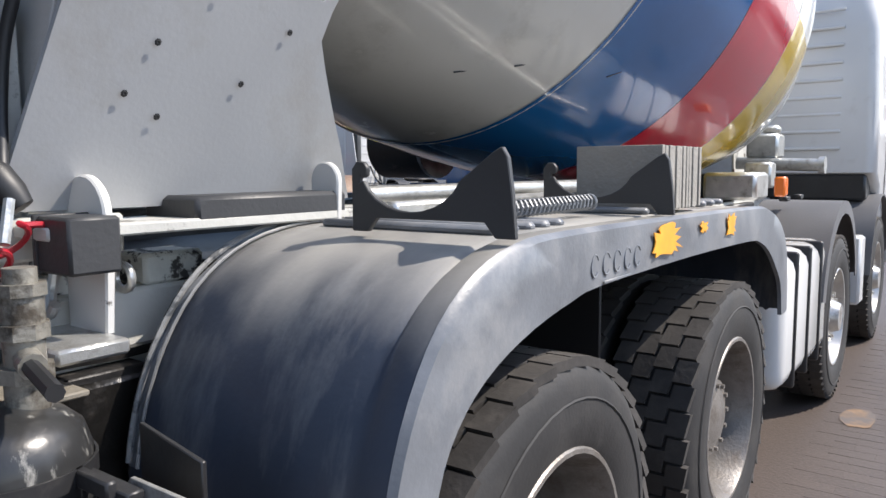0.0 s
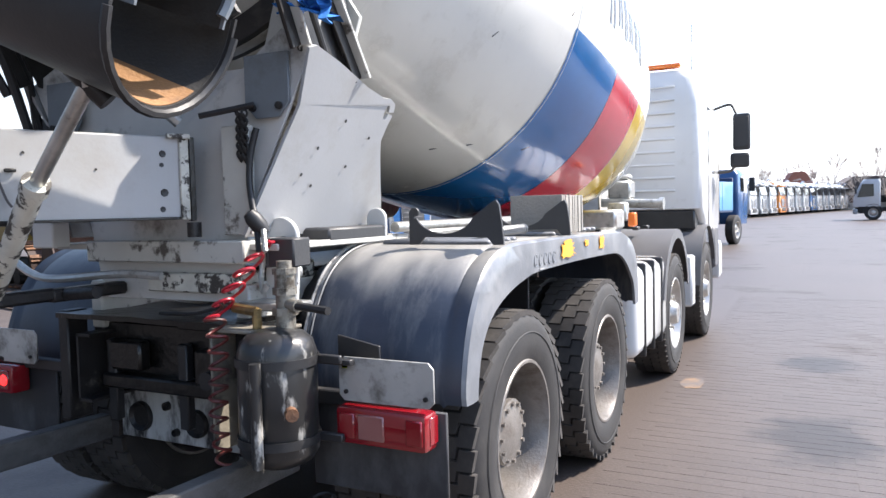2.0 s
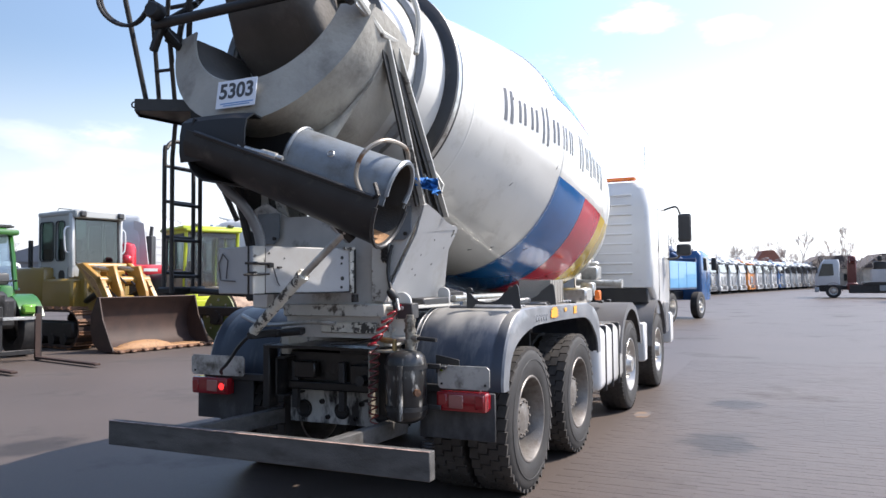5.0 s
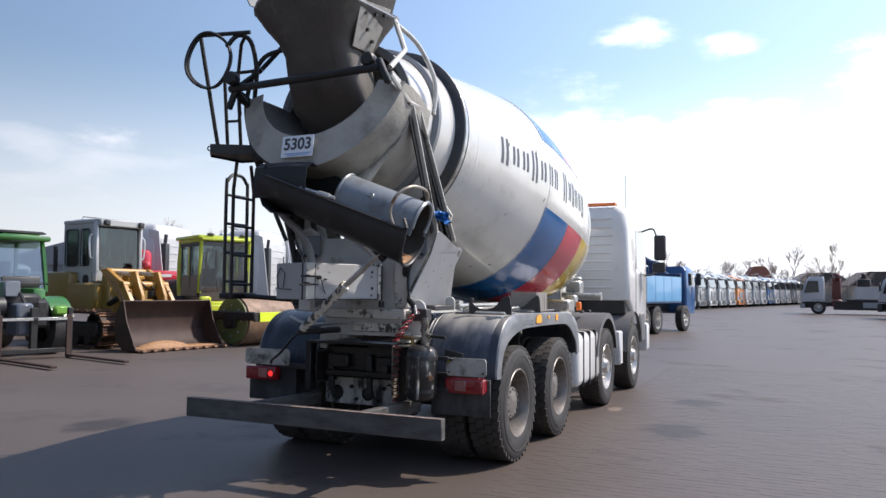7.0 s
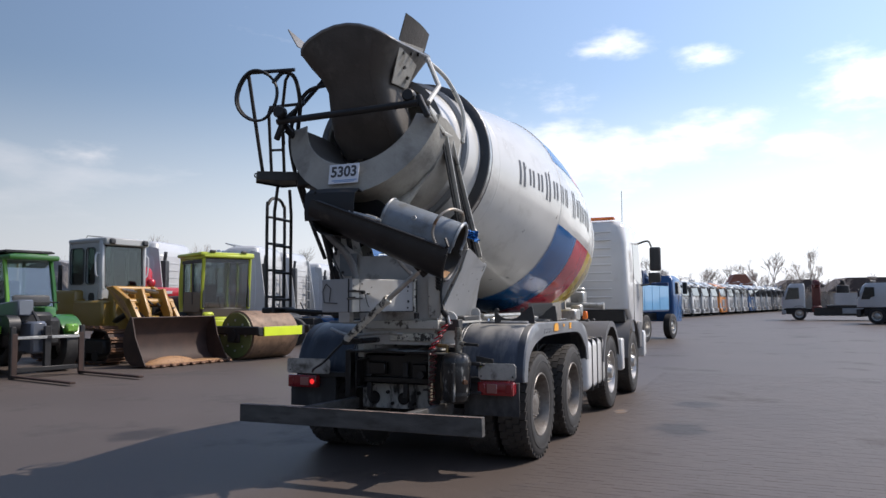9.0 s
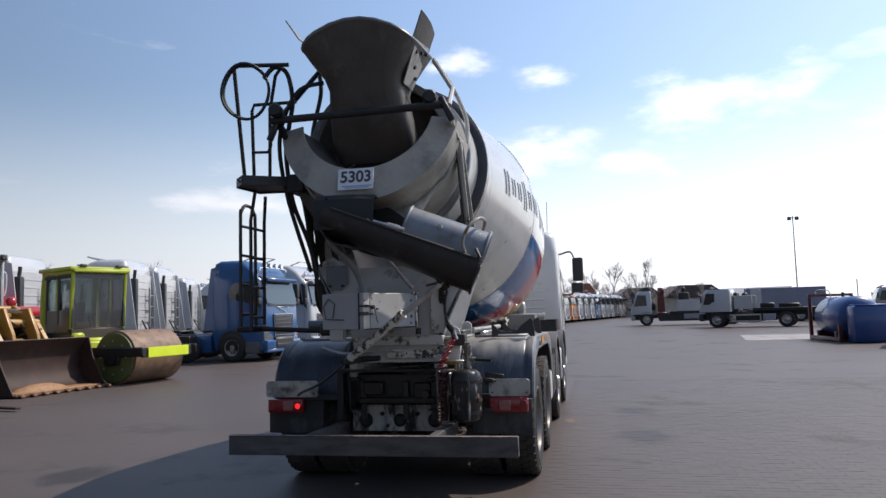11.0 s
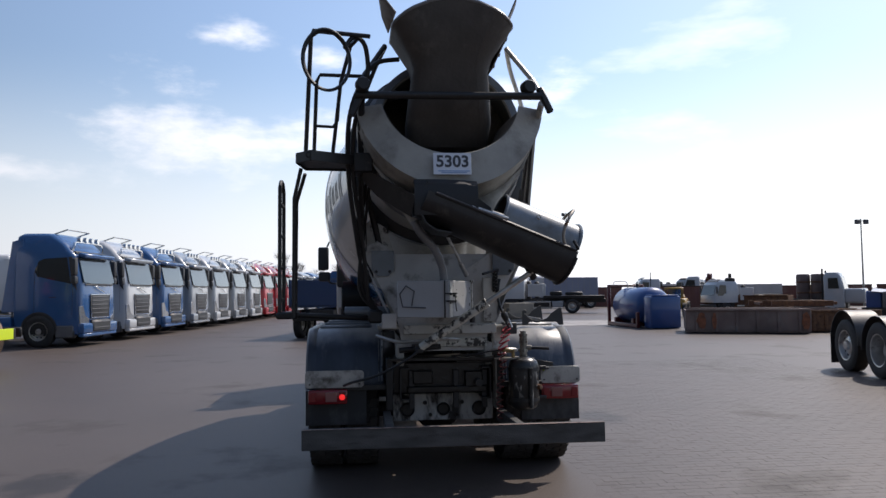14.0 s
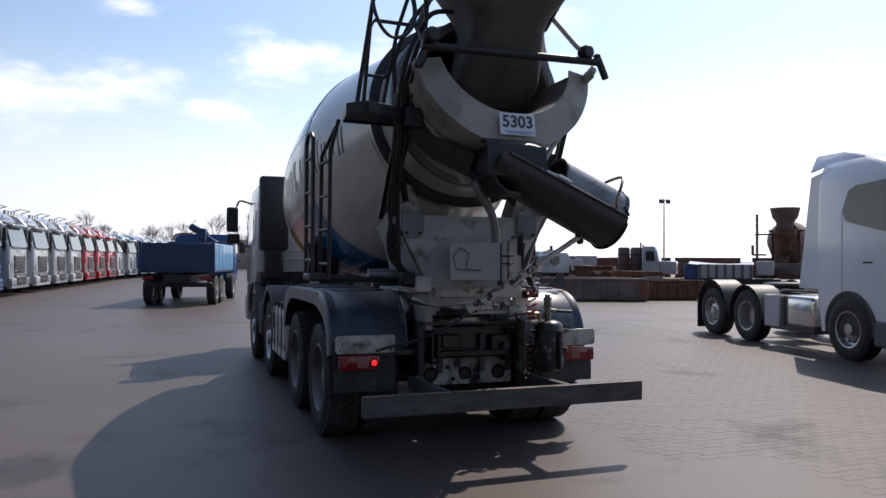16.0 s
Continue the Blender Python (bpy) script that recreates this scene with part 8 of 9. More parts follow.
for sx in (-1, 1):
    for y in (0.5, -1.2):
        yard_wheel(feeder, sx * 0.9, y, 0.5)
site_machine("dumper", "dark", pose(-17.0, 4.2, 0, 0, 0, -100), "dark site dumper behind the machines", "dumper", 3.0)


def box_lorry(m, label):
    t = thing("box_lorry", label, "lorry", m, "white box lorries behind the machines")
    P(t, "box_body", PAINT["white"], lambda b: box(b, (0, -4.6, 2.25), (2.5, 5.6, 2.4), 0.03))
    for k in range(6):
        for sx in (-1, 1):
            P(t, "rib", PAINT["grey"], lambda b: box(b, (sx * 1.26, -2.2 - k * 0.9, 2.25), (0.02, 0.05, 2.3)))
    P(t, "cab", PAINT["white"], lambda b: loft(b, [cab_section(0.6, 1.18, -1.6, 0), cab_section(1.8, 1.2, -1.6, 0), cab_section(2.6, 1.15, -1.6, -0.25), cab_section(2.75, 1.0, -1.5, -0.4, 0.2)]))
    P(t, "windscreen", M["glass"], lambda b: plate(b, [(-1.0, 0.01, 1.8), (1.0, 0.01, 1.8), (0.97, -0.22, 2.5), (-0.97, -0.22, 2.5)], (0, 0.02, 0)))
    P(t, "chassis", M["black_steel"], lambda b: box(b, (0, -4.0, 0.85), (0.9, 6.8, 0.3), 0.02))
    for sx in (-1, 1):
        for y in (-1.0, -5.6):
            yard_wheel(t, sx * 1.06, y)
    return t


bl = box_lorry(pose(-27.0, 36.0, 0, 0, 0, -97), "white box lorry parked far behind the machines")
for p in ((-31.0, 29.0), (-33.0, 20.0), (-36.0, 9.5)):
    copy_thing(bl, pose(*p, 0, 0, 0, -97))

# ---- right-hand side of the yard ----
def crane_lorry(m, label):
    t = thing("crane_lorry", label, "lorry", m, "white crane lorries")
    cab = P(t, "cab", PAINT["white"], lambda b: loft(b, [cab_section(0.95, 1.2, -1.65, 0.02), cab_section(1.6, 1.22, -1.65, 0), cab_section(2.6, 1.18, -1.65, -0.42), cab_section(2.85, 1.08, -1.6, -0.62, 0.2)]))
    P(cab, "windscreen", M["glass"], lambda b: plate(b, [(-1.1, 0.0, 1.62), (1.1, 0.0, 1.62), (1.05, -0.40, 2.58), (-1.05, -0.40, 2.58)], (0, 0.02, 0.01)))
    P(t, "bumper", PAINT["grey"], lambda b: box(b, (0, -0.12, 0.62), (2.36, 0.32, 0.36), 0.06, seg=2))
    P(t, "engine_bay", M["hose"], lambda b: box(b, (0, -0.95, 0.72), (2.0, 1.3, 0.5), 0.05))
    crane = P(t, "crane", M["crane_red"], lambda b: (box(b, (0, -2.45, 1.7), (0.6, 0.6, 2.2), 0.05), box(b, (0.0, -2.45, 0.85), (2.3, 0.7, 0.5), 0.05)), "folded dark red crane")
    P(crane, "boom", M["crane_red"], lambda b: box(b, (-0.4, -2.5, 2.75), (1.7, 0.4, 0.4), 0.06, (0, 8, 0)))
    P(crane, "jib", M["crane_red"], lambda b: box(b, (0.6, -2.5, 2.2), (0.45, 0.5, 1.9), 0.05))
    P(crane, "grab", M["dirty_steel"], lambda b: (box(b, (0.2, -4.3, 2.25), (0.9, 0.9, 0.9), 0.15, seg=2), box(b, (0.2, -4.3, 2.85), (0.3, 0.3, 0.5), 0.05)))
    P(t, "deck", M["black_steel"], lambda b: box(b, (0, -5.9, 1.05), (2.5, 5.6, 0.2), 0.02))
    P(t, "chassis", M["black_steel"], lambda b: box(b, (0, -4.2, 0.75), (0.9, 8.2, 0.3), 0.02))
    for sx in (-1, 1):
        P(t, "drop_side", PAINT["white"], lambda b: box(b, (sx * 1.25, -6.2, 1.62), (0.05, 5.0, 0.92), 0.01))
        P(cab, "side_window", M["glass"], lambda b: plate(b, [(sx * 1.225, -0.22, 1.60), (sx * 1.225, -1.25, 1.66), (sx * 1.195, -1.22, 2.52), (sx * 1.190, -0.52, 2.54)], (0.014, 0, 0)))
        P(t, "wheel_cover", M["plastic"], lambda b: sheet(b, [[(sx * x, y, z) for x in (0.75, 1.22)] for y, z in arc(-1.2, 0.52, 0.62, 180, 0, 8)], 0.03))
        P(t, "locker", PAINT["grey"], lambda b: box(b, (sx * 1.15, -5.0, 0.72), (0.2, 1.7, 0.42), 0.02))
        # dark panel added for the shadow below the deck
        P(t, "skirt", M["black_steel"], lambda b: box(b, (sx * 1.10, -4.2, 0.66), (0.12, 3.9, 0.62), 0.02))
        P(cab, "mirror", M["plastic"], lambda b: box(b, (sx * 1.36, -0.15, 2.1), (0.2, 0.1, 0.5), 0.03))
        for y in (-1.2, -6.9, -8.0):
            yard_wheel(t, sx * 1.06, y)
    return t


M["crane_red"] = paint("dark red crane", (0.10, 0.014, 0.012), 0.5)
cl = crane_lorry(pose(4.72, 58.6, 0, 0, 0, 88), "white lorry with a dark red folded crane")
copy_thing(cl, pose(29.4, 62.0, 0, 0, 0, 63))


def chassis_lorry(m, label):
    t = thing("chassis_lorry", label, "lorry", m, "white chassis lorries")
    cab = P(t, "cab", PAINT["white"], lambda b: loft(b, [cab_section(1.08, 1.2, -2.05, 0.05), cab_section(1.6, 1.22, -2.05, 0), cab_section(2.4, 1.18, -2.05, -0.28), cab_section(2.62, 1.08, -2.0, -0.45, 0.2)]))
    P(cab, "windscreen", M["glass"], lambda b: plate(b, [(-1.08, 0.01, 1.62), (1.08, 0.01, 1.62), (1.02, -0.25, 2.36), (-1.02, -0.25, 2.36)], (0, 0.02, 0.005)))
    P(cab, "roof_spoiler", M["plastic"], lambda b: plate(b, [(-0.9, -0.42, 2.60), (0.9, -0.42, 2.60), (0.85, -0.75, 2.78), (-0.85, -0.75, 2.78)], (0, 0.03, 0.03), 0.005))
    P(t, "engine_bay", M["hose"], lambda b: box(b, (0, -1.1, 0.80), (2.1, 1.5, 0.5), 0.05))
    P(t, "bumper", M["plastic"], lambda b: box(b, (0, -0.05, 0.70), (2.35, 0.25, 0.5), 0.05))
    P(t, "cross_tool", M["dirty_steel"], lambda b: (box(b, (0, -2.28, 1.6), (0.9, 0.3, 1.6), 0.08), box(b, (-0.5, -2.9, 1.75), (0.3, 0.4, 1.2), 0.1)), "dark tipping gear behind the cab")
    # dark block added for the shadow under the chassis
    P(t, "underbody", M["black_steel"], lambda b: box(b, (0, -3.6, 0.72), (1.7, 2.6, 0.5), 0.04))
    P(t, "hook_arm", M["dirty_steel"], lambda b: (box(b, (0, -5.6, 1.18), (1.9, 4.4, 0.24), 0.03), box(b, (-0.4, -4.3, 1.45), (0.5, 0.9, 0.35), 0.08), box(b, (0.2, -5.6, 1.42), (0.7, 1.3, 0.3), 0.08)))
    for sx in (-1, 1):
        P(cab, "side_window", M["glass"], lambda b: plate(b, [(sx * 1.225, -0.26, 1.58), (sx * 1.225, -0.70, 1.58), (sx * 1.222, -0.86, 1.74), (sx * 1.222, -1.02, 1.76), (sx * 1.195, -1.02, 2.34), (sx * 1.195, -0.48, 2.36)], (0.014, 0, 0)))
        P(cab, "mirror", M["plastic"], lambda b: box(b, (sx * 1.36, -0.15, 2.0), (0.2, 0.1, 0.5), 0.03))
        P(t, "frame_rail", M["black_steel"], lambda b: box(b, (sx * 0.42, -4.3, 0.92), (0.1, 7.2, 0.28), 0.02))
        P(t, "side_guard", M["galv"], lambda b: (box(b, (sx * 1.15, -2.95, 0.84), (0.05, 2.0, 0.10), 0.01), box(b, (sx * 1.15, -2.95, 0.40), (0.05, 2.0, 0.10), 0.01), box(b, (sx * 1.13, -3.9, 0.62), (0.04, 0.08, 0.46))))
        P(t, "locker", PAINT["grey"], lambda b: box(b, (sx * 1.08, -4.45, 0.66), (0.25, 0.8, 0.45), 0.03))
        P(t, "wheel_cover", M["plastic"], lambda b: sheet(b, [[(sx * x, y, z) for x in (0.75, 1.2)] for y, z in arc(-1.1, 0.52, 0.60, 180, 0, 8)], 0.02))
        P(t, "headboard", PAINT["white"], lambda b: box(b, (sx * 1.12, -2.85, 1.70), (0.08, 1.15, 0.92), 0.02), "pale side board")
        for y in (-1.1, -5.5):
            yard_wheel(t, sx * 1.06, y)
    return t


ch = chassis_lorry(pose(9.22, 48.9, 0, 0, 0, 72), "white-cabbed hook lorry with a bare dark chassis")
for x, y, rz in ((31.0, 66.0, 30), (35.5, 70.0, 35), (24.0, 60.0, 80)):
    copy_thing(ch, pose(x, y, 0, 0, 0, rz))
small = copy_thing(ch, pose(19.3, 35.5, 0, 0, 0, 92) @ Matrix.Diagonal((0.72, 0.72, 0.80, 1)))
site_machine("yellow_loader", "ochre", pose(17.5, 36.2, 0, 0, 0, 150) @ Matrix.Diagonal((0.66, 0.66, 0.72, 1)), "small ochre loader among the parked lorries", "loader", 2.4)

tank = thing("tank_container", "blue round tank container in a dark red steel frame", "container", pose(11.75, 26.6, 0, 0, 0, 3))
P(tank, "tank", PAINT["deepblue"], lambda b: lathe(b, [(-1.9, 0.0), (-1.88, 0.42), (-1.75, 0.70), (-1.55, 0.82), (1.05, 0.82), (1.22, 0.70), (1.34, 0.42), (1.36, 0)], pose(0, 0, 0.95, 90, 0, 0) @ Matrix.Diagonal((1, 1, -1, 1)), 32))
P(tank, "end_cabinet", PAINT["deepblue"], lambda b: box(b, (0.05, -2.35, 0.70), (1.4, 0.75, 1.38), 0.10, seg=2))
P(tank, "cabinet_lid", PAINT["deepblue"], lambda b: box(b, (0.05, -2.35, 1.41), (1.2, 0.65, 0.06), 0.02))
P(tank, "valve_pipe", M["dirty_steel"], lambda b: rod(b, (0.1, 0.3, 1.7), (0.1, 0.3, 1.95), 0.06, seg=10))
P(tank, "dip_rod", M["dirty_steel"], lambda b: rod(b, (0.35, -0.6, 1.6), (0.35, -0.6, 2.45), 0.02, seg=6))
P(tank, "top_rail", M["galv"], lambda b: tube(b, curve([(-0.6, 1.4, 1.90), (-0.6, 1.3, 2.06), (-0.5, 0.2, 2.04), (-0.45, 0.1, 1.75)], 5), 0.02, 6))
for x in (-0.85, 0.85):
    for y in (1.45, -1.85):
        P(tank, "frame_post", M["crane_red"], lambda b: box(b, (x, y, 0.92 if y > 0 else 0.35), (0.14, 0.14, 1.84 if y > 0 else 0.7), 0.02))
    P(tank, "frame_rail", M["crane_red"], lambda b: box(b, (x, -0.2, 0.10), (0.14, 3.4, 0.16), 0.02))
P(tank, "frame_top", M["crane_red"], lambda b: box(b, (0, 1.45, 1.86), (1.82, 0.12, 0.12), 0.02))
for y in (-1.0, 1.0):
    P(tank, "saddle", M["crane_red"], lambda b: box(b, (0, y, 0.22), (1.5, 0.2, 0.35), 0.02))


def skip(m, label, length=4.6, h=0.98, mat="rust", patched=False):
    t = thing("steel_skip", label, "container", m, "low rusty steel skips")
    for sx in (-1, 1):
        P(t, "side_wall", M[mat], lambda b: box(b, (sx * 1.1, 0, h / 2 + 0.05), (0.06, length, h - 0.1), 0.01))
        for k in range(6):
            P(t, "rib", M[mat], lambda b: box(b, (sx * 1.145, -length / 2 + (k + 0.5) * length / 6, h / 2), (0.04, 0.10, h - 0.12), 0.01))
        P(t, "top_rail", M[mat], lambda b: box(b, (sx * 1.12, 0, h), (0.12, length, 0.08), 0.01))
    for sy in (-1, 1):
        P(t, "end_wall", M[mat], lambda b: box(b, (0, sy * length / 2, h / 2 + 0.05), (2.2, 0.06, h - 0.1), 0.01))
    P(t, "floor", M[mat], lambda b: box(b, (0, 0, 0.08), (2.2, length, 0.08)))
    if patched:
        for y, w in ((length / 2 - 0.55, 0.34), (length / 2 - 1.0, 0.16), (-length / 2 + 0.16, 0.28)):
            P(t, "rust_patch", M["rust_orange"], lambda b: plate(b, [(-1.168, y + w / 2 * math.cos(a) * (1 + 0.4 * noise.noise((a * 2, y, 0))), h / 2 + 0.03 + 0.32 * math.sin(a) * (1 + 0.3 * noise.noise((a * 2, y, 4)))) for a in np.linspace(0, math.tau, 18)[:-1]], (-0.004, 0, 0)), "orange rust patch")
        P(t, "fill", M["slab"], lambda b: sheet(b, [[(x, y, h - 0.10 + 0.10 * noise.noise((x * 2, y * 2, 0))) for x in np.linspace(-1.05, 1.05, 8)] for y in np.linspace(-length / 2 + 0.1, length / 2 - 0.1, 14)], 0.03), "pale rubble filling the skip")
    return t


M["rust_orange"] = material("bright orange rust", (0.24, 0.085, 0.04), 0.8, var=0.3, scale=6, dirt=(0.12, 0.06, 0.04), dirt_at=(0.5, 0.65), dirt_scale=9)
M["skip_red"] = material("faded red-brown steel", (0.175, 0.125, 0.110), 0.75, var=0.3, scale=1.2, dirt=(0.21, 0.19, 0.18), dirt_at=(0.52, 0.75), dirt_scale=1.5, bump=0.3)
skip(pose(13.75, 20.75, 0, 0, 0, 68), "faded red-brown low steel skip with orange rust at its ends", 4.3, 0.88, "skip_red", True)
skip(pose(17.3, 20.6, 0, 0, 0, 76), "rusty low steel skip with ribbed sides", 2.6, 0.80)
frames = thing("scrap_stack", "stack of rusty welded steel frames", "scrap steel", pose(17.1, 22.6, 0, 0, 0, 70))
for k in range(4):
    P(frames, "frame", M["rust" if k % 2 else "skip_red"], lambda b: (box(b, (-0.8, 0, 0.15 + 0.30 * k), (0.12, 3.2 - 0.3 * k, 0.22), 0.01), box(b, (0.8, 0.1 * k, 0.15 + 0.30 * k), (0.12, 3.0, 0.22), 0.01), *[box(b, (0, -1.4 + 0.7 * j + 0.05 * k, 0.15 + 0.30 * k), (1.6, 0.10, 0.12), 0.01) for j in range(5)]))
skip(pose(21.9, 35.6, 0, 0, 0, 52), "rusty steel skip among the parked lorries", 4.6, 1.25)

def flat_lorry(m, label):
    t = thing("flatbed_lorry", label, "lorry", m)
    P(t, "deck", M["black_steel"], lambda b: box(b, (0, -3.7, 0.92), (2.3, 4.6, 0.16), 0.02))
    P(t, "chassis", M["black_steel"], lambda b: box(b, (0, -2.9, 0.66), (0.9, 6.0, 0.34), 0.02))
    P(t, "bonnet", PAINT["white"], lambda b: box(b, (0, 0.62, 1.22), (1.9, 1.3, 0.86), 0.14, seg=3), "pale rounded bonnet")
    P(t, "side_skirt", M["black_steel"], lambda b: box(b, (0, -3.2, 0.62), (2.1, 4.6, 0.42), 0.03))
    P(t, "exhaust", M["dirty_steel"], lambda b: (rod(b, (0.7, -1.42, 0.9), (0.7, -1.42, 2.85), 0.06, seg=8), rod(b, (-0.7, -1.42, 0.9), (-0.7, -1.42, 2.75), 0.06, seg=8)))
    cab = P(t, "cab", PAINT["white"], lambda b: loft(b, [cab_section(0.55, 1.1, -1.3, 0), cab_section(1.6, 1.12, -1.3, 0), cab_section(2.35, 1.08, -1.3, -0.2), cab_section(2.6, 0.95, -1.2, -0.35, 0.2)]))
    P(cab, "windscreen", M["glass"], lambda b: plate(b, [(-0.95, 0.01, 1.6), (0.95, 0.01, 1.6), (0.92, -0.18, 2.3), (-0.92, -0.18, 2.3)], (0, 0.02, 0)))
    for sx in (-1, 1):
        P(cab, "side_window", M["glass"], lambda b: plate(b, [(sx * 1.125, -0.3, 1.65), (sx * 1.125, -1.0, 1.65), (sx * 1.10, -1.0, 2.28), (sx * 1.10, -0.4, 2.28)], (0.014, 0, 0)))
        for y in (-0.9, -4.6):
            yard_wheel(t, sx * 0.95, y, 0.45)
    return t


flat_lorry(pose(27.03, 33.94, 0, 0, 0, -132) @ Matrix.Diagonal((0.82, 0.82, 0.98, 1)), "dark flatbed lorry with a pale bonneted cab, carrying brown vats")
for k, (x, y) in enumerate(((25.62, 35.95), (26.22, 35.40))):
    v = thing("vat", "brown upright steel vat standing on the flatbed", "tank", pose(x, y, 0.98), "brown vats on the flatbed")
    P(v, "shell", M["skip_red"], lambda b: lathe(b, [(0.0, 0.0), (0.0, 0.37), (0.04, 0.39), (1.42, 0.39), (1.52, 0.34), (1.54, 0.0)], pose(0, 0, 0), 24))
    for z in (0.40, 1.05):
        P(v, "hoop", M["rust"], lambda b: lathe(b, [(z - 0.05, 0.392), (z - 0.03, 0.41), (z + 0.03, 0.41), (z + 0.05, 0.392)], pose(0, 0, 0), 24))
curtain = thing("curtain_trailer", "grey-blue curtain-sided trailer parked across the yard", "trailer", pose(17.75, 62.3, 0, 0, 0, 84))
P(curtain, "body", PAINT["slate"], lambda b: box(b, (0, 0, 1.95), (2.5, 6.2, 1.9), 0.04))
P(curtain, "front_door", PAINT["white"], lambda b: box(b, (-1.262, 2.35, 1.95), (0.03, 0.85, 1.8), 0.01), "pale side door")
for k in range(9):
    P(curtain, "strap", PAINT["grey"], lambda b: box(b, (-1.258, -2.9 + 0.55 * k, 1.85), (0.02, 0.04, 1.6)))
P(curtain, "chassis", M["black_steel"], lambda b: box(b, (0, 0, 0.85), (1.0, 6.1, 0.3), 0.02))
for sx in (-1, 1):
    for y in (-2.4, -1.1):
        yard_wheel(curtain, sx * 1.06, y)

def container(m, label, mat, length=6.0, h=1.9):
    t = thing("steel_container", label, "container", m, "far steel containers")
    P(t, "body", mat, lambda b: box(b, (0, 0, h / 2), (2.3, length, h), 0.03))
    for k in range(int(length / 0.5)):
        P(t, "wall_rib", mat, lambda b: box(b, (-1.165, -length / 2 + 0.25 + 0.5 * k, h / 2), (0.05, 0.16, h - 0.3), 0.01))
    P(t, "roof_edge", M["dirty_steel"], lambda b: box(b, (0, 0, h + 0.02), (2.36, length + 0.06, 0.08), 0.02))
    return t


FAR_BOXES = ((41.0, 66.0, 58), (43.0, 59.0, 56), (47.0, 53.5, 50), (52.0, 48.5, 48), (22.0, 67.0, 70))
PAINT["oxide"] = paint("faded oxide red", (0.16, 0.062, 0.052), 0.6)
box1 = container(pose(27.5, 54.3, 0, 0, 0, 62), "faded oxide-red steel container far across the yard", PAINT["oxide"])
for x, y, rz in FAR_BOXES:
    copy_thing(box1, pose(x, y, 0, 0, 0, rz))
trailer = thing("tipping_trailer", "low dark trailer with a pale ribbed tub", "trailer", pose(23.6, 24.0, 0, 0, 0, 47))
P(trailer, "nose_box", PAINT["deepblue"], lambda b: box(b, (0, 1.62, 1.10), (1.8, 0.6, 0.8), 0.04))
P(trailer, "tail_box", PAINT["white"], lambda b: box(b, (0, -1.80, 1.30), (1.7, 0.8, 0.7), 0.05))
P(trailer, "tub", PAINT["white"], lambda b: box(b, (0, 0, 1.12), (1.9, 2.5, 0.72), 0.05, taper=(1.05, 1.0)))
for k in range(7):
    for sx in (-1, 1):
        P(trailer, "tub_rib", PAINT["dark"], lambda b: box(b, (sx * 0.985, -1.17 + k * 0.39, 1.12), (0.05, 0.12, 0.70), 0.01))
P(trailer, "chassis", M["black_steel"], lambda b: (box(b, (0, -0.2, 0.55), (1.9, 4.6, 0.44), 0.02), box(b, (0, -3.0, 0.60), (0.2, 1.0, 0.14), 0.02)))
P(trailer, "cover", PAINT["slate"], lambda b: sheet(b, [[(x, y, 1.46 + 0.12 * (1 - (x / 0.95) ** 2) - 0.08 * math.cos(y * 1.25)) for x in np.linspace(-0.97, 0.97, 7)] for y in np.linspace(-1.3, 1.7, 12)], 0.04), "sagging grey-blue tarpaulin")
for sx in (-1, 1):
    for y in (-0.6, 0.6):
        yard_wheel(trailer, sx * 0.85, y, 0.42)

rusty = thing("old_mixer_lorry", "rusty brown mixer lorry with a tall charging funnel", "mixer truck", pose(31.75, 28.0, 0, 0, 0, 130) @ Matrix.Diagonal((1.12, 1.12, 1.14, 1)))
P(rusty, "drum", M["skip_red"], lambda b: lathe(b, [(-2.4, 0.4), (-1.6, 0.85), (-0.4, 1.05), (0.6, 1.05), (2.2, 0.55), (2.3, 0.5)], pose(0, 0, 2.35, -75, 0, 0), 28), "rust-brown mixing drum")
P(rusty, "funnel", M["skip_red"], lambda b: lathe(b, [(0, 0.38), (0.35, 0.42), (0.60, 0.60), (0.95, 0.68), (1.05, 0.70)], pose(0, 2.5, 3.0), 20))
P(rusty, "collector", M["rust"], lambda b: lathe(b, [(0, 0.25), (0.4, 0.35), (0.75, 0.55), (1.05, 0.50)], pose(0, 2.6, 1.95), 20))
P(rusty, "chute", M["rust"], lambda b: sheet(b, [[(0.3 * math.cos(a) + 0.25 * s, 2.7 + 0.55 * s, 1.95 - 0.9 * s + 0.3 * math.sin(a)) for a in np.linspace(math.pi, math.tau, 8)] for s in (0, 0.5, 1.0)], 0.02))
P(rusty, "chassis", M["black_steel"], lambda b: box(b, (0, 0, 0.95), (1.0, 6.5, 0.35), 0.02))
for x in (-0.6, 0.6):
    P(rusty, "stand_post", M["rust"], lambda b: box(b, (x, 2.1, 2.05), (0.12, 0.12, 1.9), 0.01))
P(rusty, "stand_beam", M["rust"], lambda b: box(b, (0, 2.1, 2.95), (1.6, 0.1, 0.1), 0.01))
for y in (2.9, 3.3):
    P(rusty, "ladder_rail", M["rust"], lambda b: rod(b, (-1.15, y, 0.9), (-1.15, y, 3.7), 0.035, seg=6))
for k in range(8):
    P(rusty, "rung", M["rust"], lambda b: rod(b, (-1.15, 2.9, 1.0 + 0.35 * k), (-1.15, 3.3, 1.0 + 0.35 * k), 0.02, seg=6))
for x, y in ((1.25, 2.6), (1.25, 3.15)):
    P(rusty, "ladder_rail", M["rust"], lambda b: rod(b, (x, y, 0.8), (x, y, 3.75), 0.035, seg=6))
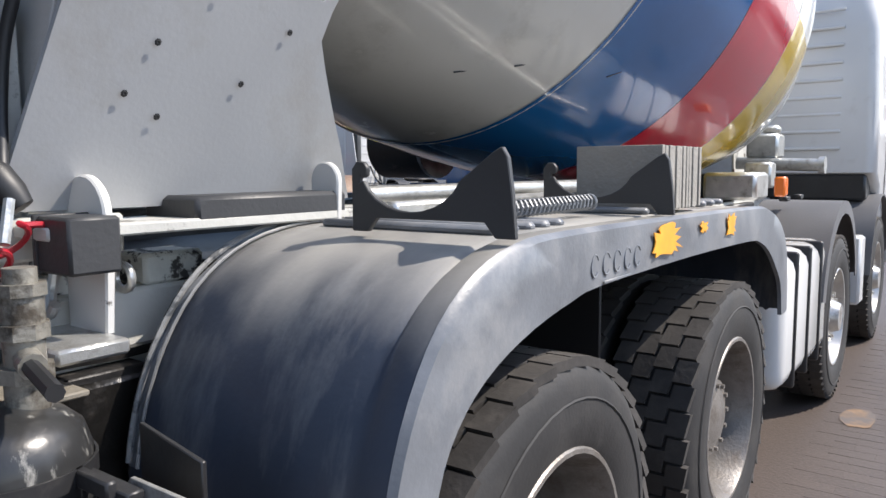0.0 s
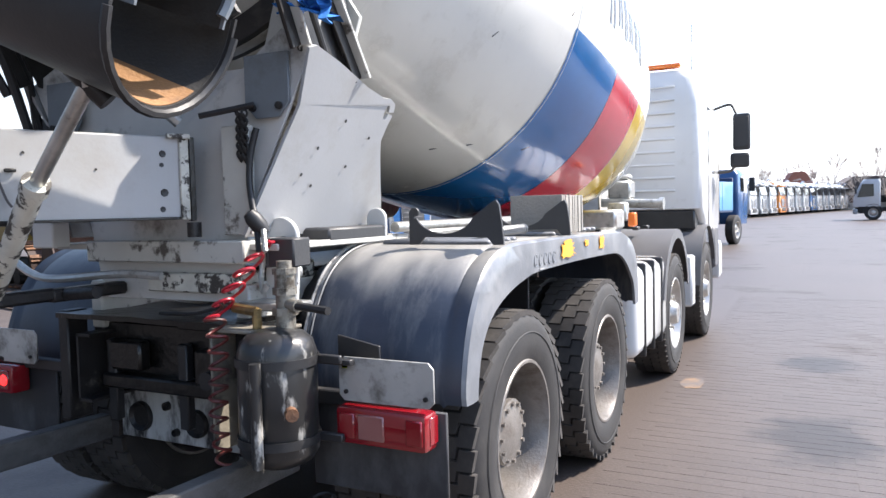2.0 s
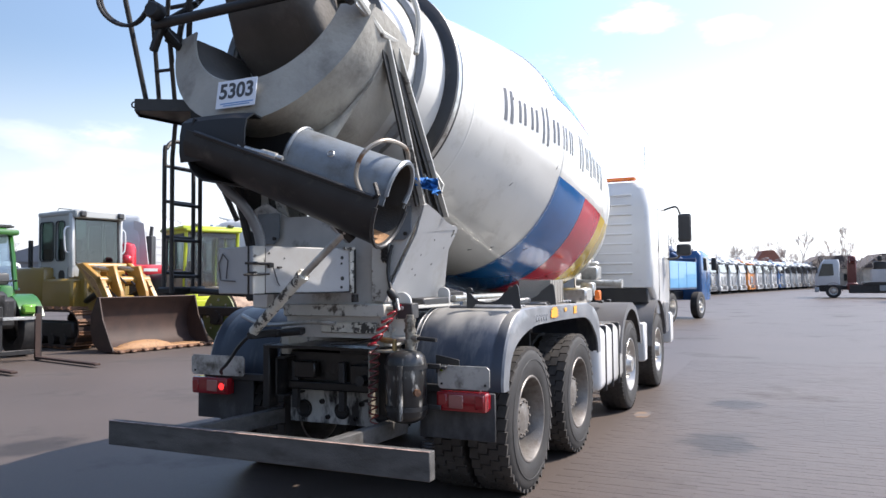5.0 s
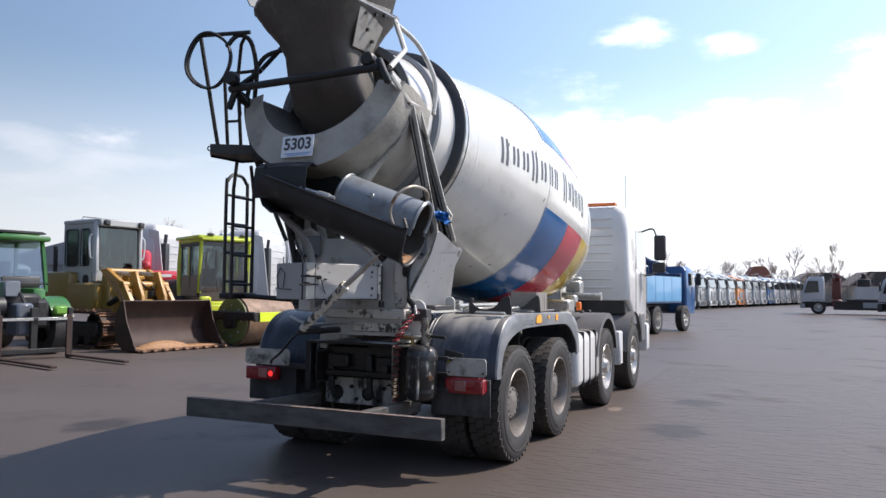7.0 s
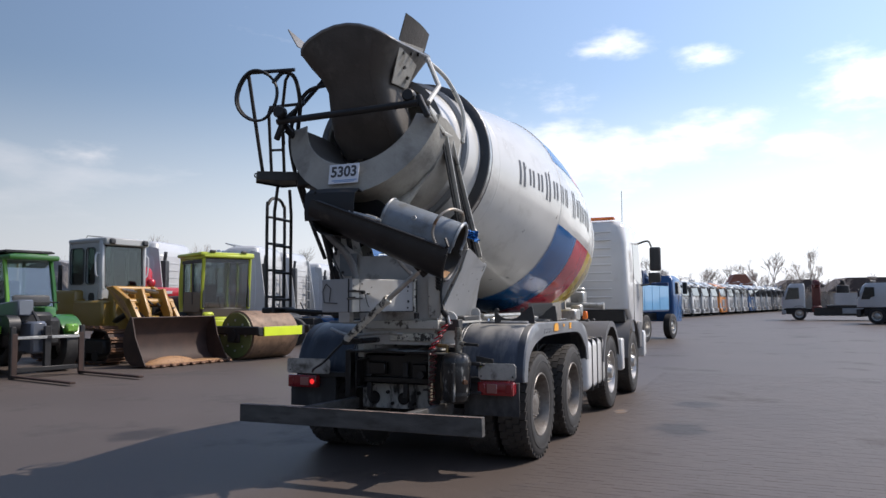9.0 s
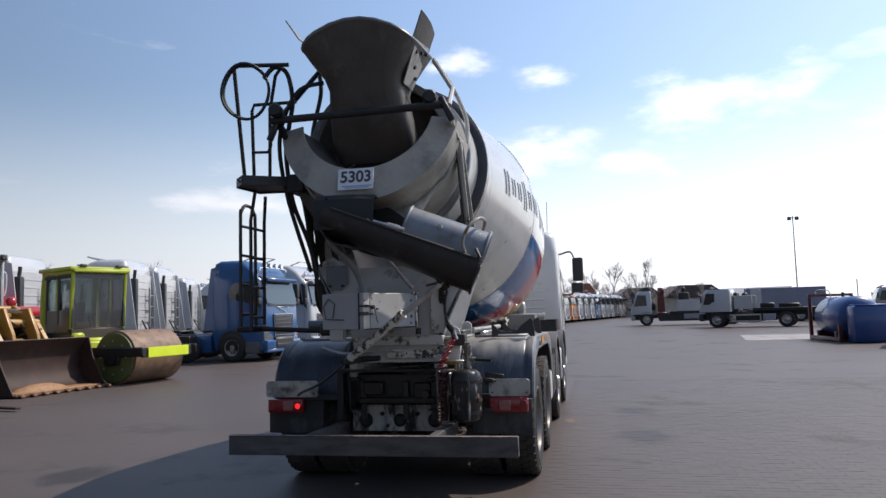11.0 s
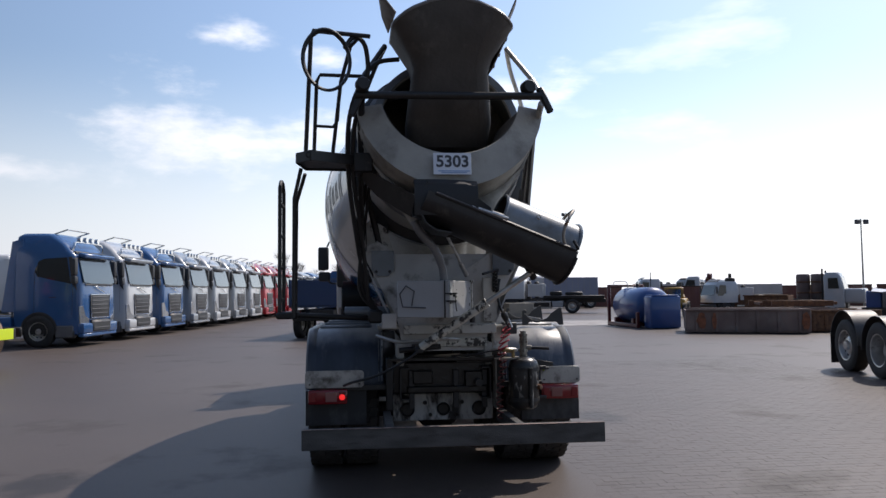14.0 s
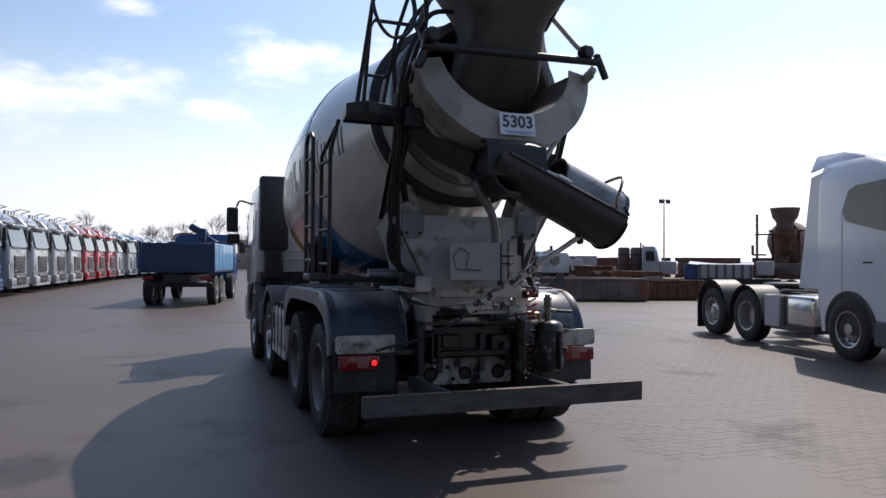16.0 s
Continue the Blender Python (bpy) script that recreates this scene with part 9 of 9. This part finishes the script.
P(rusty, "side_platform", M["rust"], lambda b: (box(b, (1.15, 2.9, 1.75), (0.6, 0.8, 0.08), 0.01), box(b, (0.9, 2.9, 2.75), (0.9, 0.08, 0.08), 0.01), box(b, (1.45, 2.9, 2.0), (0.05, 0.7, 0.45), 0.01)))
P(rusty, "rear_guard", M["skip_red"], lambda b: box(b, (0, 3.0, 1.05), (2.2, 0.5, 0.6), 0.06))
P(rusty, "platform", M["rust"], lambda b: (box(b, (-1.05, 2.8, 2.15), (0.7, 0.7, 0.06), 0.01), box(b, (-0.9, 2.6, 2.95), (0.6, 0.1, 0.06), 0.01)))
for sx in (-1, 1):
    for y in (-2.6, 1.2, 2.5):
        yard_wheel(rusty, sx * 1.06, y)


def lamp_post(x, y, h):
    t = thing("lamp_post", "grey mast with twin floodlights", "lamp post", pose(x, y, 0), "yard floodlight masts")
    P(t, "pole", M["galv"], lambda b: rod(b, (0, 0, 0), (0, 0, h), 0.10, 0.06, 10))
    P(t, "arm", M["galv"], lambda b: box(b, (0, 0, h - 0.2), (0.9, 0.08, 0.08), 0.01))
    for sx in (-1, 1):
        P(t, "floodlight", M["grey_plastic"], lambda b: box(b, (sx * 0.42, -0.1, h - 0.3), (0.42, 0.25, 0.42), 0.03))


lamp_post(25.3, 88.2, 11.9)
lamp_post(43.9, 56.2, 7.9)

# ---- far house, sheds, trees ----
house = thing("house", "far house with a steep red tiled roof", "house", pose(-0.6, 136, 0, 0, 0, 10) @ Matrix.Diagonal((0.75, 0.75, 0.85, 1)))
M["far_render"] = material("pale render", (0.5, 0.46, 0.40), 0.8)
P(house, "wall", M["far_render"], lambda b: box(b, (0, 0, 1.7), (7.4, 7, 3.4)))
P(house, "roof", material("red roof tiles", (0.32, 0.13, 0.09), 0.8, var=0.2, scale=4), lambda b: plate(b, [(-4.1, 0, 3.3), (4.1, 0, 3.3), (1.2, 0, 7.3), (-1.2, 0, 7.3)], (0, 7.6, 0)))
for x in (-1.6, 1.6):
    P(house, "window", M["glass"], lambda b: box(b, (x, -3.53, 1.9), (1.0, 0.05, 1.1)))
M["roof_dark"] = material("dark brown roof tiles", (0.085, 0.070, 0.068), 0.85, var=0.2, scale=4)
for x, y, w in ((8.2, 118, 8.0), (15.8, 112, 9.0)):
    h = thing("house", "far low house with a dark tiled roof", "house", pose(x, y, 0, 0, 0, 8), "far dark-roofed houses")
    P(h, "wall", M["far_render"], lambda b: box(b, (0, 0, 1.4), (w, 7, 2.8)))
    P(h, "roof", M["roof_dark"], lambda b: plate(b, [(-w / 2 - 0.4, 0, 2.7), (w / 2 + 0.4, 0, 2.7), (w / 2 - 2.2, 0, 4.6), (-w / 2 + 2.2, 0, 4.6)], (0, 7.6, 0)))
    for dx in (-1.8, 1.8):
        P(h, "window", M["glass"], lambda b: box(b, (dx, -3.52, 1.5), (1.1, 0.05, 1.0)))
M["shed"] = material("grey shed sheeting", (0.22, 0.23, 0.25), 0.6, var=0.1, scale=1)


def shed(x, y, w, d, h, label, rz=0):
    t = thing("shed", label, "shed", pose(x, y, 0, 0, 0, rz))
    P(t, "wall", M["shed"], lambda b: box(b, (0, 0, h / 2), (w, d, h)))
    P(t, "roof", M["shed"], lambda b: plate(b, [(-w / 2 - 0.3, 0, h), (w / 2 + 0.3, 0, h), (0, 0, h + w * 0.13)], (0, d + 0.6, 0)))
    return t


shed(22, 128, 16, 24, 2.2, "long grey shed with a low roof", 60)
shed(-75, 70, 20, 40, 4.0, "grey industrial shed behind the machines", 20)

# distance haze is mixed into these pale bark and twig colours
M["bark"] = material("haze-paled grey-brown bark", (0.30, 0.26, 0.23), 0.9, var=0.2, scale=8)
M["twig"] = material("haze-paled bare twigs", (0.38, 0.34, 0.31), 0.9, var=0.2, scale=4)


def stick(vs, fs, a, c, r0, r1):
    d = (c - a).normalized()
    u = d.orthogonal().normalized()
    w = d.cross(u)
    n = len(vs)
    for p, r in ((a, r0), (c, r1)):
        for k in range(3):
            t = k * math.tau / 3
            vs.append(p + r * (math.cos(t) * u + math.sin(t) * w))
    for k in range(3):
        fs.append((n + k, n + (k + 1) % 3, n + 3 + (k + 1) % 3, n + 3 + k))


def bare_tree(seed, h, m, spread=0.55):
    rnd = random.Random(seed)
    t = thing("tree", "bare leafless tree with fine spreading twigs", "tree", m, "bare trees on the horizon")
    tv, tf, cv, cf = [], [], [], []

    def grow(p, d, length, r, depth):
        q = p + d * length
        (stick(tv, tf, p, q, r, r * 0.72) if depth < 2 else stick(cv, cf, p, q, r, r * 0.6))
        if depth >= 6 or r < 0.004:
            return
        for k in range(3 if depth < 5 else 2):
            nd = (d + Vector((rnd.uniform(-1, 1), rnd.uniform(-1, 1), rnd.uniform(-0.25, 0.75))) * spread).normalized()
            start = p + d * length * rnd.uniform(0.55, 1.0)
            grow(start, nd, length * rnd.uniform(0.62, 0.85), r * 0.66, depth + 1)

    grow(Vector((0, 0, 0)), Vector((0, 0, 1)), h * 0.27, h * 0.0125, 0)
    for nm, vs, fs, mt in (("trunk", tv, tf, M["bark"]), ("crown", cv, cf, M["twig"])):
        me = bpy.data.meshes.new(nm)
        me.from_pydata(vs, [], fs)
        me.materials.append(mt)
        o = new(nm, me)
        o.parent = t
    return t


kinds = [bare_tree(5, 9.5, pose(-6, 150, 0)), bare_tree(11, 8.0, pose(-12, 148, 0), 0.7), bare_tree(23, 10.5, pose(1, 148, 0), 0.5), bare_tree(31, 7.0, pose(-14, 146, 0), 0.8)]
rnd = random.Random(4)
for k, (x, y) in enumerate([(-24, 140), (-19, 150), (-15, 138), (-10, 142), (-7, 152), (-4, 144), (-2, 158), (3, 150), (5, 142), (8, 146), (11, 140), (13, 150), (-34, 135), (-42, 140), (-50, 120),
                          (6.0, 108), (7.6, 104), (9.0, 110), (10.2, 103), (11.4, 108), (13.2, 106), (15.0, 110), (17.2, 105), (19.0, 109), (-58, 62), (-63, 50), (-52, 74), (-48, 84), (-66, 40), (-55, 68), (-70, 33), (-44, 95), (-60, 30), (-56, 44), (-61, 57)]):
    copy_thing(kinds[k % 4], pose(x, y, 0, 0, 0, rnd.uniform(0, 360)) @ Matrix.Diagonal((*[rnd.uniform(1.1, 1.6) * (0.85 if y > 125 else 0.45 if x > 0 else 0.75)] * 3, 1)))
# ---- paving blocks near the truck: rows across, half-bond ----
PL, PW = 0.21, 0.105


def block_mesh(name):
    b = B()
    x, y, z, c = PL / 2 - 0.0008, PW / 2 - 0.0008, 0.0013, 0.0009
    lo = [b.verts.new(p) for p in ((-x, -y, -0.004), (x, -y, -0.004), (x, y, -0.004), (-x, y, -0.004))]
    hi = [b.verts.new(p) for p in ((-x + c, -y + c, z), (x - c, -y + c, z), (x - c, y - c, z), (-x + c, y - c, z))]
    b.faces.new(hi)
    for k in range(4):
        b.faces.new((lo[k], lo[(k + 1) % 4], hi[(k + 1) % 4], hi[k]))
    return b


M["block_paver"] = material("grey paving block", (0.080, 0.063, 0.054), 0.62, spec=0.34, var=0.10, scale=0.35, dirt=(0.058, 0.051, 0.048), dirt_at=(0.56, 0.72), dirt_scale=0.5, bump=0.25, bump_scale=55, speck=0.12)
pn, pk = M["block_paver"].node_tree.nodes, M["block_paver"].node_tree.links
info = pn.new("ShaderNodeObjectInfo")
geo = pn.new("ShaderNodeNewGeometry")
tone = pn.new("ShaderNodeMath")
tone.operation = "ADD"
pk.new(info.outputs["Random"], tone.inputs[0])
pk.new(geo.outputs["Random Per Island"], tone.inputs[1])
tm1 = pn.new("ShaderNodeMath")
tm1.operation = "FRACT"
pk.new(tone.outputs["Value"], tm1.inputs[0])
tm2 = pn.new("ShaderNodeMapRange")
tm2.inputs["To Min"].default_value, tm2.inputs["To Max"].default_value = 0.94, 1.06
pk.new(tm1.outputs["Value"], tm2.inputs["Value"])
tm3 = pn.new("ShaderNodeMixRGB")
tm3.blend_type, tm3.inputs["Fac"].default_value = "MULTIPLY", 1.0
pb = pn["Principled BSDF"]
pk.new(pb.inputs["Base Color"].links[0].from_socket, tm3.inputs["Color1"])
pk.new(tm2.outputs["Result"], tm3.inputs["Color2"])
pk.new(tm3.outputs["Color"], pb.inputs["Base Color"])
oil_stains(M["block_paver"])
PAVER = keep("paving_block", block_mesh("paving_block"), M["block_paver"])
rnd = random.Random(8)
ground = bpy.data.objects["ground"]
vs, fs = [], []
base_v = [tuple(v.co) for v in PAVER.vertices]
base_f = [tuple(p.vertices) for p in PAVER.polygons]
for j in range(-46, 100):
    for i in range(6, 41):
        x, y = (i + (0.5 if j % 2 else 0.0)) * PL, (j + 0.5) * PW
        if x < 1.32 or (x < 2.2 and y < -1.0):
            continue
        tilt = (rnd.uniform(-0.003, 0.003), rnd.uniform(-0.004, 0.004), rnd.uniform(-0.006, 0.006), rnd.uniform(-0.0006, 0.0006))
        if 2.3 <= x < 4.2 and 0.2 <= y < 3.5:
            o = new("paving_block", PAVER)
            o.parent = ground
            o.location, o.rotation_euler = (x, y, tilt[3]), tilt[:3]
        else:
            m = Matrix.Translation((x, y, tilt[3])) @ Euler(tilt[:3]).to_matrix().to_4x4()
            n = len(vs)
            vs.extend(m @ Vector(v) for v in base_v)
            fs.extend(tuple(n + k for k in f) for f in base_f)
me = bpy.data.meshes.new("paving_blocks")
me.from_pydata(vs, [], fs)
me.materials.append(M["block_paver"])
pav = new("paving_blocks", me)
pav.parent = ground
b = B()
rnd = random.Random(3)
plate(b, [(1.42 + 0.08 * (1 + 0.35 * rnd.random()) * math.cos(k * 0.4), 4.25 + 0.17 * (1 + 0.3 * rnd.random()) * math.sin(k * 0.4), 0.0045) for k in range(15)], (0, 0, 0.001))
tagged(part("paint_mark", b, M["spray"]), "faded orange spray mark on the paving", "paint mark")
tagged(pav, label="rows of grey paving blocks beside the truck", kind="stuff")
